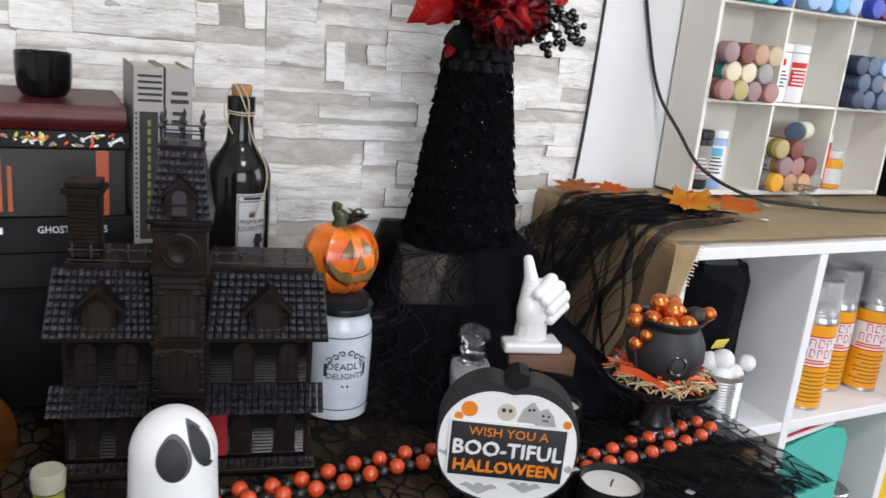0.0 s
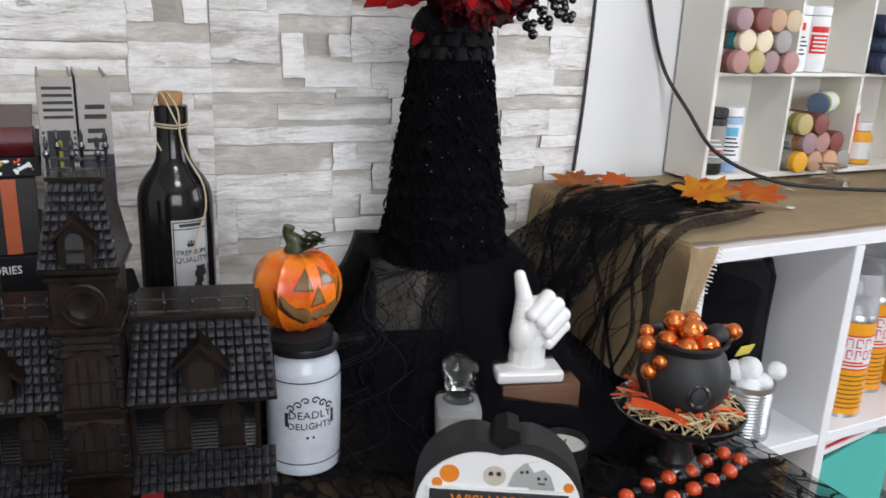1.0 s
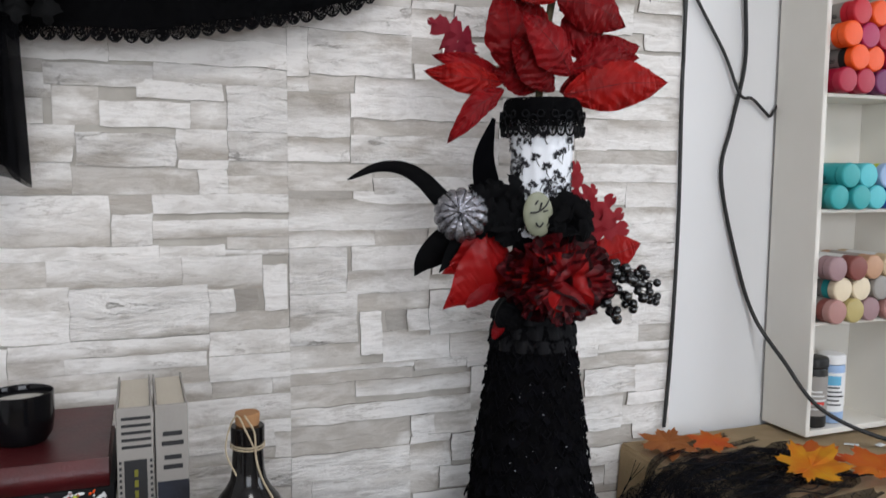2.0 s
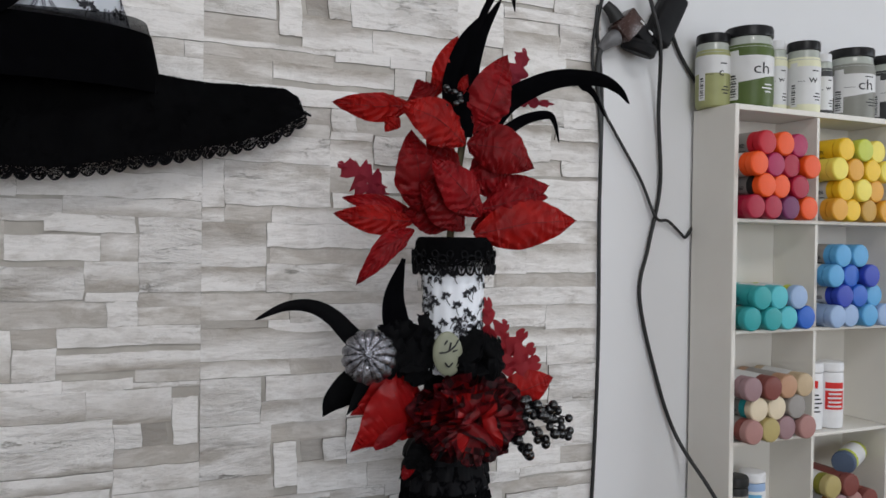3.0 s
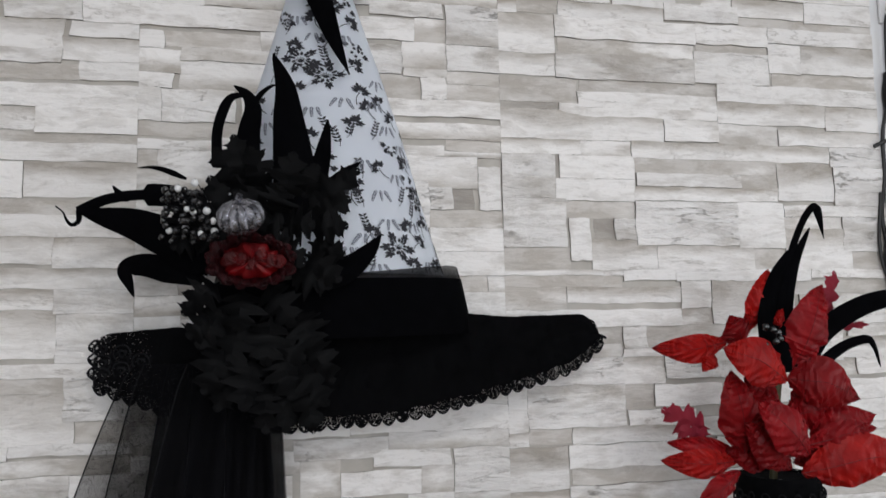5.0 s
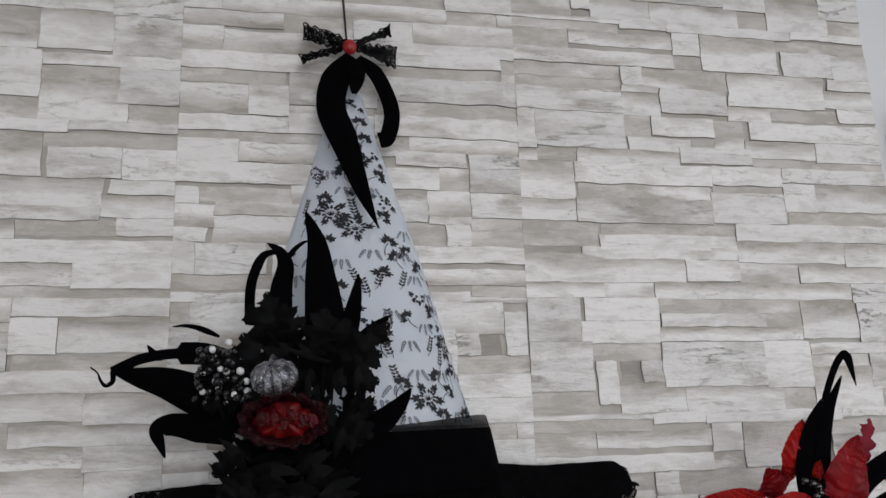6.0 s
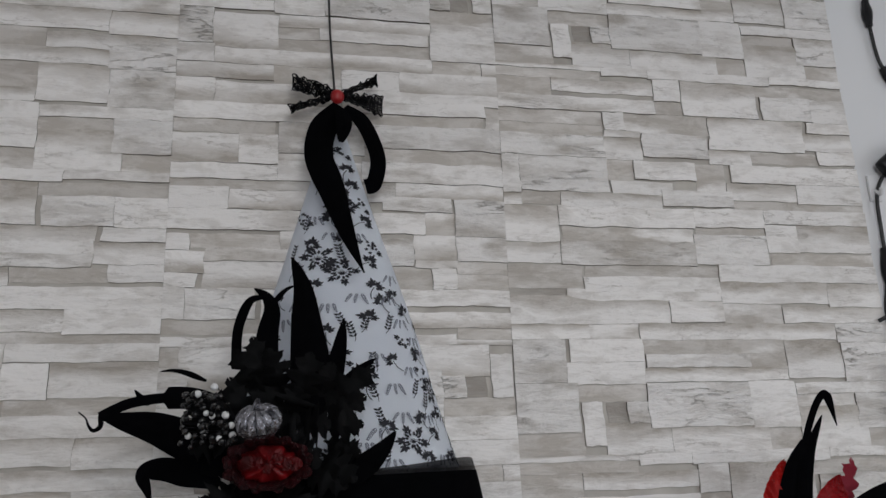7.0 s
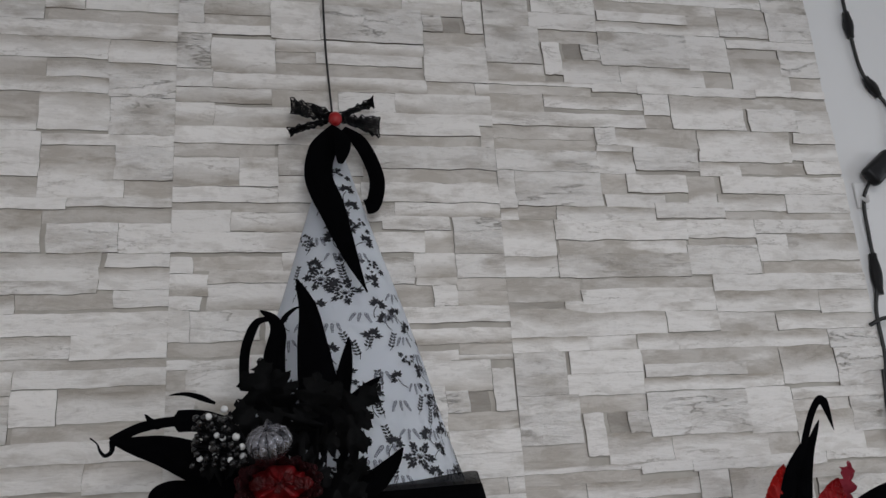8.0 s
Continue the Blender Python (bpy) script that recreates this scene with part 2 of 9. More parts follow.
def tube(pts, radius, seg=8, bm=None, per=6, taper=None):
    bm = bm or bmesh.new()
    path = smooth_path(pts, per) if per > 1 else [Vector(q) for q in pts]
    rings, up = [], Vector((0.13, 0.9, 0.41))
    for i, c in enumerate(path):
        d = (path[min(i + 1, len(path) - 1)] - path[max(i - 1, 0)]).normalized()
        s = d.cross(up)
        s = s.normalized() if s.length > 1e-4 else d.orthogonal().normalized()
        w = d.cross(s).normalized()
        up = -w if w.dot(up) < 0 else w
        k = radius * (taper(i / (len(path) - 1)) if taper else 1.0)
        rings.append([bm.verts.new(c + s * k * math.cos(2 * math.pi * j / seg) + w * k * math.sin(2 * math.pi * j / seg)) for j in range(seg)])
    for a, b in zip(rings, rings[1:]):
        for j in range(seg):
            bm.faces.new((a[j], a[(j + 1) % seg], b[(j + 1) % seg], b[j]))
    bm.faces.new(rings[0][::-1])
    bm.faces.new(rings[-1])
    return bm


def ball(bm, c, r, seg=12, rings=8, squash=(1, 1, 1)):
    q = bmesh.ops.create_uvsphere(bm, u_segments=seg, v_segments=rings, radius=1)
    bmesh.ops.transform(bm, matrix=Matrix.LocRotScale(c, None, (r * squash[0], r * squash[1], r * squash[2])), verts=q["verts"])
    return bm


def prism(outline, y0, y1, bm=None, m=None):
    """An outline in x and z, given depth from y0 to y1."""
    bm = bm or bmesh.new()
    f = [Vector((x, y0, z)) for x, z in outline]
    g = [Vector((x, y1, z)) for x, z in outline]
    if m is not None:
        f, g = [m @ v for v in f], [m @ v for v in g]
    f, g = [bm.verts.new(v) for v in f], [bm.verts.new(v) for v in g]
    n = len(f)
    bm.faces.new(f)
    bm.faces.new(g[::-1])
    for i in range(n):
        bm.faces.new((f[i], g[i], g[(i + 1) % n], f[(i + 1) % n]))
    return bm


def sheet(nx, ny, fn, bm=None, thick=0.0):
    """A grid over u, v in 0..1 laid by fn(u, v)."""
    bm = bm or bmesh.new()
    v = [[bm.verts.new(fn(i / nx, j / ny)) for i in range(nx + 1)] for j in range(ny + 1)]
    fs = [bm.faces.new((v[j][i], v[j][i + 1], v[j + 1][i + 1], v[j + 1][i])) for j in range(ny) for i in range(nx)]
    if thick:
        bmesh.ops.solidify(bm, geom=fs, thickness=thick)
    return bm


def wave(x, y=0.0, z=0.0, s=1.0):
    return noise.noise(Vector((x * s, y * s, z * s)))

# ---- the room ----
def structure(name, bm, mat, label, smooth=False):
    return tagged(part(name, bm, mat, smooth=smooth), label, "structure", kind="structure")


structure("floor", boxes((-2.0, 2.7, -3.6, 0.1, -0.1, 0.0)), FLOORWOOD, "plain brown wooden floor under the furniture")
structure("ceiling", boxes((-2.0, 2.7, -3.6, 0.1, 2.75, 2.85)), PAINT, "plain white painted ceiling over the room")
wall_n = structure("wall_north", boxes((-2.0, 2.7, 0.0, 0.1, 0.0, 2.75)), PAINT, "white painted wall partly papered in printed stone")
structure("wall_west", boxes((-2.1, -2.0, -3.6, 0.1, 0.0, 2.75)), PAINT, "plain white painted side wall")
east = boxes((2.7, 2.8, -3.6, -2.3, 0.0, 2.75), (2.7, 2.8, -0.8, 0.1, 0.0, 2.75), (2.7, 2.8, -2.3, -0.8, 0.0, 1.1), (2.7, 2.8, -2.3, -0.8, 2.4, 2.75))
structure("wall_east", east, PAINT, "white painted wall with a window opening")
south = boxes((-2.0, -1.2, -3.7, -3.6, 0.0, 2.75), (0.6, 2.7, -3.7, -3.6, 0.0, 2.75), (-1.2, 0.6, -3.7, -3.6, 0.0, 1.0), (-1.2, 0.6, -3.7, -3.6, 2.4, 2.75))
structure("wall_south", south, PAINT, "white painted wall with a window opening")

# ---- stone wallpaper: one 53 cm repeat, course by course, as (left, right, bottom, top) in cm and the print: pale, pale with printed shade along one edge, taupe, dark or rough ----
PERIOD = 0.524
PALE, SHADED, TAUPE, DARK, ROUGH = range(5)
COURSE_1 = [(0, 8, 2.8, 8.8, ROUGH), (0, 8.3, 0, 2.8, TAUPE), (8, 17, 6.4, 8.5, TAUPE), (8.3, 11, 1.2, 6.4, PALE), (11.6, 14.2, 3.9, 6.4, DARK), (14.2, 17, 3.7, 6.4, ROUGH), (17, 31, 3.1, 8.6, ROUGH), (11, 19.7, 0, 3.9, SHADED), (19.7, 33.1, 0, 3.1, SHADED), (31, 37.6, 2.8, 8.7, PALE), (33.1, 37.6, 0, 2.8, TAUPE), (37.6, 53, 6.9, 8.4, PALE), (37.4, 46.1, 5.3, 6.9, TAUPE), (37.6, 47.3, 0, 5.3, SHADED), (46.1, 53, 2.4, 6.9, ROUGH), (47.3, 53, 0, 2.4, TAUPE)]
COURSE_2 = [(0, 10.2, 14.2, 16.1, SHADED), (10.2, 16.9, 14.1, 16.1, TAUPE), (0, 6.7, 8.8, 14.2, ROUGH), (7.2, 17, 11.3, 14.2, PALE), (6.7, 17, 8.5, 11.3, PALE), (16.9, 44.9, 14, 16.2, SHADED), (17, 37.1, 12.2, 14.1, TAUPE), (17.2, 31.7, 10.5, 12.2, PALE), (31.7, 37, 10.2, 12.2, TAUPE), (17, 37, 8.7, 10.5, SHADED), (37, 45.2, 8.9, 14, SHADED), (44.9, 53, 13.6, 16.2, ROUGH), (45.2, 53, 8.4, 13.6, ROUGH)]
COURSE_3 = [(0, 10, 20.7, 23.8, TAUPE), (10.3, 29, 22.3, 23.8, TAUPE), (10, 28.9, 20.3, 22.3, PALE), (0, 7.5, 19.8, 20.7, DARK), (7.5, 28.9, 19.1, 20.7, PALE), (0, 21.3, 16.1, 19.8, SHADED), (21.3, 28.9, 16.3, 19.1, PALE), (29, 53, 21.7, 24.1, PALE), (28.9, 44.7, 18.8, 21.8, SHADED), (44.7, 53, 18.4, 21.7, SHADED), (28.9, 37.5, 15.9, 18.8, TAUPE), (37.5, 53, 16.2, 18.4, SHADED)]
COURSE_4 = [(0, 7.2, 26.8, 31.8, SHADED), (0, 7.2, 24, 26.8, SHADED), (7.2, 26.4, 29, 31.8, PALE), (7.6, 26.1, 27.1, 29, TAUPE), (7.2, 26, 23.8, 27.1, ROUGH), (26.4, 36.8, 29.3, 32, PALE), (26.4, 36.8, 28.3, 29.3, TAUPE), (26, 36.7, 24.1, 28.3, ROUGH), (36.8, 53, 29.9, 32, PALE), (36.7, 41.5, 25.8, 29.8, PALE), (41.5, 53, 26, 29.9, SHADED), (37.1, 53, 24, 25.8, TAUPE)]
COURSE_5 = [(0, 2.4, 33.4, 38.8, PALE), (0, 2.5, 31.8, 33.4, SHADED), (2.4, 14.7, 33.8, 38.8, ROUGH), (2.5, 7.8, 32, 33.8, TAUPE), (7.8, 22.1, 31.8, 33.8, SHADED), (14.7, 18.5, 35.6, 38.7, TAUPE), (18.5, 27.5, 35.9, 38.6, PALE), (27.5, 31.9, 34.5, 38.5, TAUPE), (15, 23.9, 33.7, 35.6, PALE), (22.1, 32.6, 32.2, 34.5, ROUGH), (32.7, 53, 35.9, 38.5, PALE), (31.9, 42.5, 33.3, 35.8, SHADED), (42.5, 53, 33, 35.9, PALE), (32.6, 53, 32, 33.3, TAUPE)]
COURSE_6 = [(0, 14.7, 43.6, 45.6, TAUPE), (0, 14.5, 42, 43.6, TAUPE), (0, 14.6, 38.8, 42, ROUGH), (14.7, 17.8, 42.9, 45.6, PALE), (14.5, 19.8, 41.9, 42.9, PALE), (14.6, 20, 38.6, 41.9, SHADED), (17.8, 30.3, 42.7, 45.6, TAUPE), (20, 29.8, 39.2, 42.7, ROUGH), (30.3, 45.1, 42.3, 45.6, SHADED), (45.7, 53, 43.8, 45.5, PALE), (30.1, 45, 40.7, 42.3, PALE), (45, 53, 41.1, 43.8, SHADED), (29.8, 36.3, 38.5, 40.7, SHADED), (36.3, 46.8, 38.9, 40.7, TAUPE), (46.8, 53, 39, 41.1, PALE)]
COURSE_7 = [(0, 15.3, 51.8, 52.5, SHADED), (0, 14.9, 50.4, 51.8, TAUPE), (15.1, 22, 51.2, 52.5, PALE), (0, 7.7, 47.7, 50.4, TAUPE), (7.7, 22.6, 48.4, 50.4, SHADED), (0, 22.6, 45.6, 47.7, PALE), (22, 41, 51, 52.5, PALE), (41, 53, 51.3, 52.5, PALE), (22.6, 26.7, 47.6, 51, PALE), (22.6, 26.8, 45.6, 47.6, TAUPE), (26.8, 38.4, 45.7, 51, SHADED), (38.4, 53, 49.3, 51, TAUPE), (39, 46.9, 45.6, 49.3, ROUGH), (46.9, 53, 45.5, 49.3, PALE)]
COURSES = [COURSE_1, COURSE_2, COURSE_3, COURSE_4, COURSE_5, COURSE_6, COURSE_7]


def stone_mesh(u0, u1, v0, v1, seed, lim, tone):
    """A split stone with an uneven face: ledges stand proud, hollows lie back, edges ragged, the joint's colour on its rim."""
    rnd = random.Random(seed)
    w, h = u1 - u0, v1 - v0
    nx, nz = max(4, min(16, int(w / 0.012))), max(3, min(6, int(h / 0.009)))
    base = (rnd.uniform(0.0026, 0.0036), rnd.uniform(0.0017, 0.0025), rnd.uniform(0.0007, 0.0012), 0.0006, rnd.uniform(0.0026, 0.0038))[tone]
    tilt = rnd.uniform(-0.0004, 0.0004)
    e = 0.0002
    el, er = (0.0 if u0 < lim[0] + 1e-5 else e), (0.0 if u1 > lim[1] - 1e-5 else e)
    bm = bmesh.new()
    grid = []
    for j in range(nz + 1):
        row = []
        for i in range(nx + 1):
            x = el + (w - el - er) * i / nx
            z = e + (h - 2 * e) * j / nz
            # joints wander: the same shift for both stones beside a joint
            gu, gv = u0 + w * i / nx, v0 + h * j / nz
            x += 0.0024 * wave(gu * 3, gv * 60, 3) * min(1.0, max(0.0, (min(gu - lim[0], lim[1] - gu)) / 0.02))
            z += 0.0018 * wave(gu * 30, gv * 7, 5) + 0.0012 * wave(gu * 150, gv * 9, 8)
            edge = i in (0, nx) or j in (0, nz)
            d = (base - 0.0002 if edge else base) + tilt * (2 * j / nz - 1) + 0.0007 * wave(x * 26, z * 70, seed * 1.7)
            row.append(bm.verts.new((x - w / 2, -max(d, 0.0005), z - h / 2)))
        grid.append(row)
    for j in range(nz):
        for i in range(nx):
            bm.faces.new((grid[j][i], grid[j][i + 1], grid[j + 1][i + 1], grid[j + 1][i]))
    rim = [grid[0][i] for i in range(nx + 1)] + [grid[j][nx] for j in range(1, nz + 1)] + [grid[nz][i] for i in range(nx - 1, -1, -1)] + [grid[j][0] for j in range(nz - 1, 0, -1)]
    back = [bm.verts.new((v.co.x, 0.0004, v.co.z)) for v in rim]
    n = len(rim)
    for i in range(n):
        bm.faces.new((rim[(i + 1) % n], rim[i], back[i], back[(i + 1) % n])).material_index = 1
    me = bpy.data.meshes.new("stone")
    bm.to_mesh(me)
    bm.free()
    for p in me.polygons:
        p.use_smooth = True
    me.set_sharp_from_angle(angle=radians(35))
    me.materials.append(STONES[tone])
    me.materials.append(JOINT)
    return me


def stone_strip(x0, x1, du, dv, z0, z1, seed, turned=False):
    """One hung length of stone paper from x0 to x1; du, dv: where its repeat begins; turned: hung head down, its repeat running down and to the left from there."""
    strip = part("wallpaper_strip", boxes((x0 + 0.0002, x1 - 0.0002, -0.0015, 0.0, 0.6, 2.75)), GROUT, wall_n, "whitewashed split-stone patterned wallpaper", smooth=False)
    sg = -1 if turned else 1
    lo_u, hi_u = sorted((sg * (x0 + 0.00005 - du), sg * (x1 - 0.00005 - du)))
    lo_v, hi_v = sorted((sg * (z0 - dv), sg * (z1 - dv)))
    meshes = {}
    for k in range(-6, 6):
        for s in (-1, 0, 1):
            for c, course in enumerate(COURSES):
                for q, (a, b, lo, hi, tone) in enumerate(course):
                    u0, u1 = max(lo_u, a / 100 + s * 0.53), min(hi_u, b / 100 + s * 0.53)
                    v0, v1 = max(lo_v, lo / 100 + k * PERIOD), min(hi_v, hi / 100 + k * PERIOD)
                    if u1 - u0 < 0.004 or v1 - v0 < 0.004:
                        continue
                    key = (c, q, round(u1 - u0, 3), round(v1 - v0, 3))
                    if key not in meshes:
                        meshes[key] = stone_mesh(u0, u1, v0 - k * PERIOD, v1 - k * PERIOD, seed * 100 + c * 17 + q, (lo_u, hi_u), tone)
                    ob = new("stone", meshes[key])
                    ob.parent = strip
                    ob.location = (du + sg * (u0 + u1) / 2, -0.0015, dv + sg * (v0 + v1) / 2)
                    if turned:
                        ob.rotation_euler = (0, math.pi, 0)
    return strip


# ---- white cube shelving unit, with the burlap-covered top ----
UX0, UX1, UY0, UY1, UT = 0.452, 1.30, -0.345, -0.012, 1.036


def cube_unit():
    t = thing("cube_shelf", UX0, UY0, 0.0, "white laminate cube shelving unit beside the table", "shelf")
    w, d, bt = UX1 - UX0, UY1 - UY0, 0.016
    part("top_board", boxes((0, w, 0, d, UT - bt - 0.006, UT - 0.006), bevel=0.001), LAMINATE, t)
    part("back_panel", boxes((bt, w - bt, d - 0.006, d, 0.04, UT - bt - 0.008)), LAMINATE, t)
    for x in (0.0, 0.258, 0.524, w - bt):
        part("upright", boxes((x, x + bt, 0.0, d - 0.008, 0.0, UT - bt - 0.0065), bevel=0.001), LAMINATE, t)
    xs = (0.0, 0.258, 0.524, w - bt)
    for z in (0.752, 0.46, 0.168, 0.03):
        for a, b in zip(xs, xs[1:]):
            part("shelf_board", boxes((a + bt + 0.0005, b - 0.0005, 0.001, d - 0.008, z - bt, z), bevel=0.001), LAMINATE, t)
    return t


cube_unit()

# ---- white paint rack standing on the unit ----
RX, RY, RZ = 0.690, -0.089, 1.042
CELL_W, CELL_H, RBT = 0.157, 0.1545, 0.008


def paint_rack():
    t = thing("paint_rack", RX, RY, RZ, "warm white wooden cubby rack full of craft paint bottles", "rack")
    cols, rows, d = 3, 4, 0.083
    w, h = cols * CELL_W + RBT, rows * CELL_H + RBT
    part("back_panel", boxes((RBT, w - RBT, d - 0.004, d, RBT, h - RBT)), RACKWHITE, t)
    for i in (0, cols):
        part("side_panel", boxes((i * CELL_W, i * CELL_W + RBT, 0, d, 0, h), bevel=0.001), RACKWHITE, t)
    for j in range(rows + 1):
        part("shelf_board", boxes((RBT + 0.0004, w - RBT - 0.0004, 0.001, d - 0.0045, j * CELL_H, j * CELL_H + (RBT if j in (0, rows) else 0.005)), bevel=0.0008), RACKWHITE, t)
    for i in range(1, cols):
        for j in range(rows):
            part("divider", boxes((i * CELL_W, i * CELL_W + 0.005, 0.002, d - 0.0045, j * CELL_H + (RBT if j == 0 else 0.0055), (j + 1) * CELL_H - 0.0005)), RACKWHITE, t)
    return t


paint_rack()

# ---- display table ----
TZ = 0.842


def display_table():
    t = thing("display_table", -0.35, -0.38, 0.0, "white laminate table under black lace cloth", "table")
    part("tabletop", boxes((-0.95, 0.77, -0.25, 0.37, TZ - 0.03, TZ - 0.004), bevel=0.002), LAMINATE, t)
    for x in (-0.9, 0.72):
        for y in (-0.2, 0.32):
            part("leg", boxes((x - 0.025, x + 0.025, y - 0.025, y + 0.025, 0, TZ - 0.0305), bevel=0.002), LAMINATE, t)


display_table()

# ---- shared materials of the things ----
BLACKPLASTIC = material("black_plastic", (0.010, 0.010, 0.011), 0.35, second=(0.014, 0.014, 0.015), bump=0.05, spec=0.3)
CABLE = material("black_cable", (0.02, 0.02, 0.02), 0.5, bump=0.1)
WHITEPLASTIC = material("white_plastic", (0.78, 0.78, 0.78), 0.35, second=(0.7, 0.7, 0.7), bump=0.03)
LABELWHITE = material("white_label", (0.75, 0.75, 0.74), 0.5, second=(0.68, 0.68, 0.67), bump=0.03)
INK = material("black_ink", (0.02, 0.02, 0.022), 0.6, bump=0)
PINKINK = material("pink_red_ink", (0.72, 0.12, 0.2), 0.5, bump=0)
STEEL = material("brushed_tin", (0.55, 0.55, 0.56), 0.3, metal=1.0, second=(0.42, 0.42, 0.43), scale=20, bump=0.08)
GLASS = material("clear_glass", (0.95, 0.97, 0.97), 0.05, second=(0.92, 0.95, 0.95), bump=0, transmission=1.0, ior=1.45)
CLEARPLASTIC = material("clear_plastic", (0.85, 0.85, 0.86), 0.12, second=(0.8, 0.8, 0.82), bump=0, transmission=0.75, ior=1.3)
CARDBOARD = material("brown_cardboard", (0.42, 0.27, 0.14), 0.8, scale=15, fine=200)
BURLAP = material("brown_burlap", (0.74, 0.56, 0.33), 0.95, second=(0.60, 0.44, 0.24), scale=45, contrast=0.6, bump=0.9, fine=520, sheen=0.1, distance=0.002)
CREEPY = veil_material("black_gauze", (0.006, 0.006, 0.008), 0.40, 0.88, 150, 0.055, (1, 0.7, 0.45))
GAUZE_YARN = material("black_gauze_yarn", (0.010, 0.010, 0.014), 0.95, bump=0.5, spec=0.15)
LACE = veil_material("black_lace", (0.006, 0.006, 0.007), 0.22, 0.85, 62, 0.11, (1.0, 0.6, 1.0), 14)


def weave(mat, scale):
    """Crossed threads for coarse cloth, in relief."""
    n, l = mat.node_tree.nodes, mat.node_tree.links
    tc = n.new("ShaderNodeTexCoord")
    total = None
    for d in ("X", "Y"):
        w = n.new("ShaderNodeTexWave")
        w.bands_direction = d
        w.inputs["Scale"].default_value, w.inputs["Distortion"].default_value = scale, 1.5
        l.new(tc.outputs["Object"], w.inputs["Vector"])
        if total is None:
            total = w.outputs["Fac"]
        else:
            a = n.new("ShaderNodeMath")
            l.new(total, a.inputs[0])
            l.new(w.outputs["Fac"], a.inputs[1])
            total = a.outputs["Value"]
    bp = n.new("ShaderNodeBump")
    bp.inputs["Strength"].default_value, bp.inputs["Distance"].default_value = 0.6, 0.001
    l.new(total, bp.inputs["Height"])
    b = n["Principled BSDF"]
    l.new(b.inputs["Normal"].links[0].from_socket, bp.inputs["Normal"])
    l.new(bp.outputs["Normal"], b.inputs["Normal"])


weave(BURLAP, 110)


def flat_bar(x0, x1, z0, z1, y, r=None, bm=None):
    """A printed bar: a thin raised plate, bent round a cylinder of radius r about the origin where r is given (x is then an angle)."""
    bm = bm or bmesh.new()
    n = 1 if r is None else max(2, math.ceil(abs(x1 - x0) / 0.1))
    pts = []
    for i in range(n + 1):
        x = x0 + (x1 - x0) * i / n
        pts.append((x, y) if r is None else (r * math.sin(x), -r * math.cos(x)))
    lo = [bm.verts.new((p[0], p[1], z0)) for p in pts]
    hi = [bm.verts.new((p[0], p[1], z1)) for p in pts]
    for i in range(n):
        bm.faces.new((lo[i], lo[i + 1], hi[i + 1], hi[i]))
    return bm


def writing(name, text, size, mat, parent, m, extrude=0.0002, bend=0.0, width=1.0):
    """Raised lettering in the built-in font, centred; bend: radius of the round body that it lies on."""
    cu = bpy.data.curves.new(name, "FONT")
    cu.body, cu.size, cu.extrude, cu.align_x, cu.align_y, cu.resolution_u = text, size, extrude, "CENTER", "CENTER", 2
    tmp = bpy.data.objects.new(name, cu)
    me = bpy.data.meshes.new_from_object(tmp)
    bpy.data.objects.remove(tmp)
    for v in me.vertices:
        x, z, d = v.co.x * width, v.co.y, v.co.z
        if bend:
            v.co = ((bend + d) * math.sin(x / bend), -(bend + d) * math.cos(x / bend), z)
        else:
            v.co = (x, -d, z)
    me.materials.append(mat)
    ob = new(name, me)
    ob.parent = parent
    ob.matrix_basis = m
    return ob


# ---- paint bottles in the rack ----
def tinted(name, colour, rough=0.4):
    return material(name, colour, rough, second=tuple(min(1, c * 1.12 + 0.004) for c in colour), scale=60, bump=0.03, spec=0.3)


PAINTS = {
    "red": (0.46, 0.012, 0.025), "crimson": (0.36, 0.008, 0.035), "orange": (0.78, 0.085, 0.01), "magenta": (0.36, 0.015, 0.08), "plum": (0.15, 0.02, 0.09),
    "yellow": (0.8, 0.5, 0.02), "lemon": (0.8, 0.66, 0.1), "amber": (0.7, 0.34, 0.03), "lime": (0.5, 0.55, 0.06), "teal": (0.03, 0.32, 0.33), "aqua": (0.08, 0.45, 0.5),
    "sea": (0.03, 0.24, 0.22), "sky": (0.1, 0.35, 0.62), "blue": (0.025, 0.12, 0.5), "royal": (0.03, 0.06, 0.4), "ice": (0.3, 0.42, 0.62), "slate": (0.08, 0.11, 0.17), "navy": (0.03, 0.04, 0.08),
    "mauve": (0.3, 0.19, 0.2), "brick": (0.2, 0.06, 0.05), "tan": (0.45, 0.26, 0.16), "sand": (0.5, 0.38, 0.24), "cream": (0.68, 0.58, 0.42), "rose": (0.38, 0.2, 0.18), "khaki": (0.42, 0.34, 0.14),
    "gold": (0.5, 0.28, 0.04), "ochre": (0.4, 0.19, 0.05), "moss": (0.2, 0.19, 0.03), "grey": (0.3, 0.28, 0.26), "peach": (0.55, 0.3, 0.17), "black": (0.02, 0.02, 0.02), "white": (0.75, 0.75, 0.75)}
PAINT_MATS = {k: tinted("paint_" + k, v) for k, v in PAINTS.items()}


def mesh_of(bm, name, mat, smooth=True):
    ob = part(name, bm, mat, smooth=smooth)
    me = ob.data
    bpy.data.objects.remove(ob)
    return me


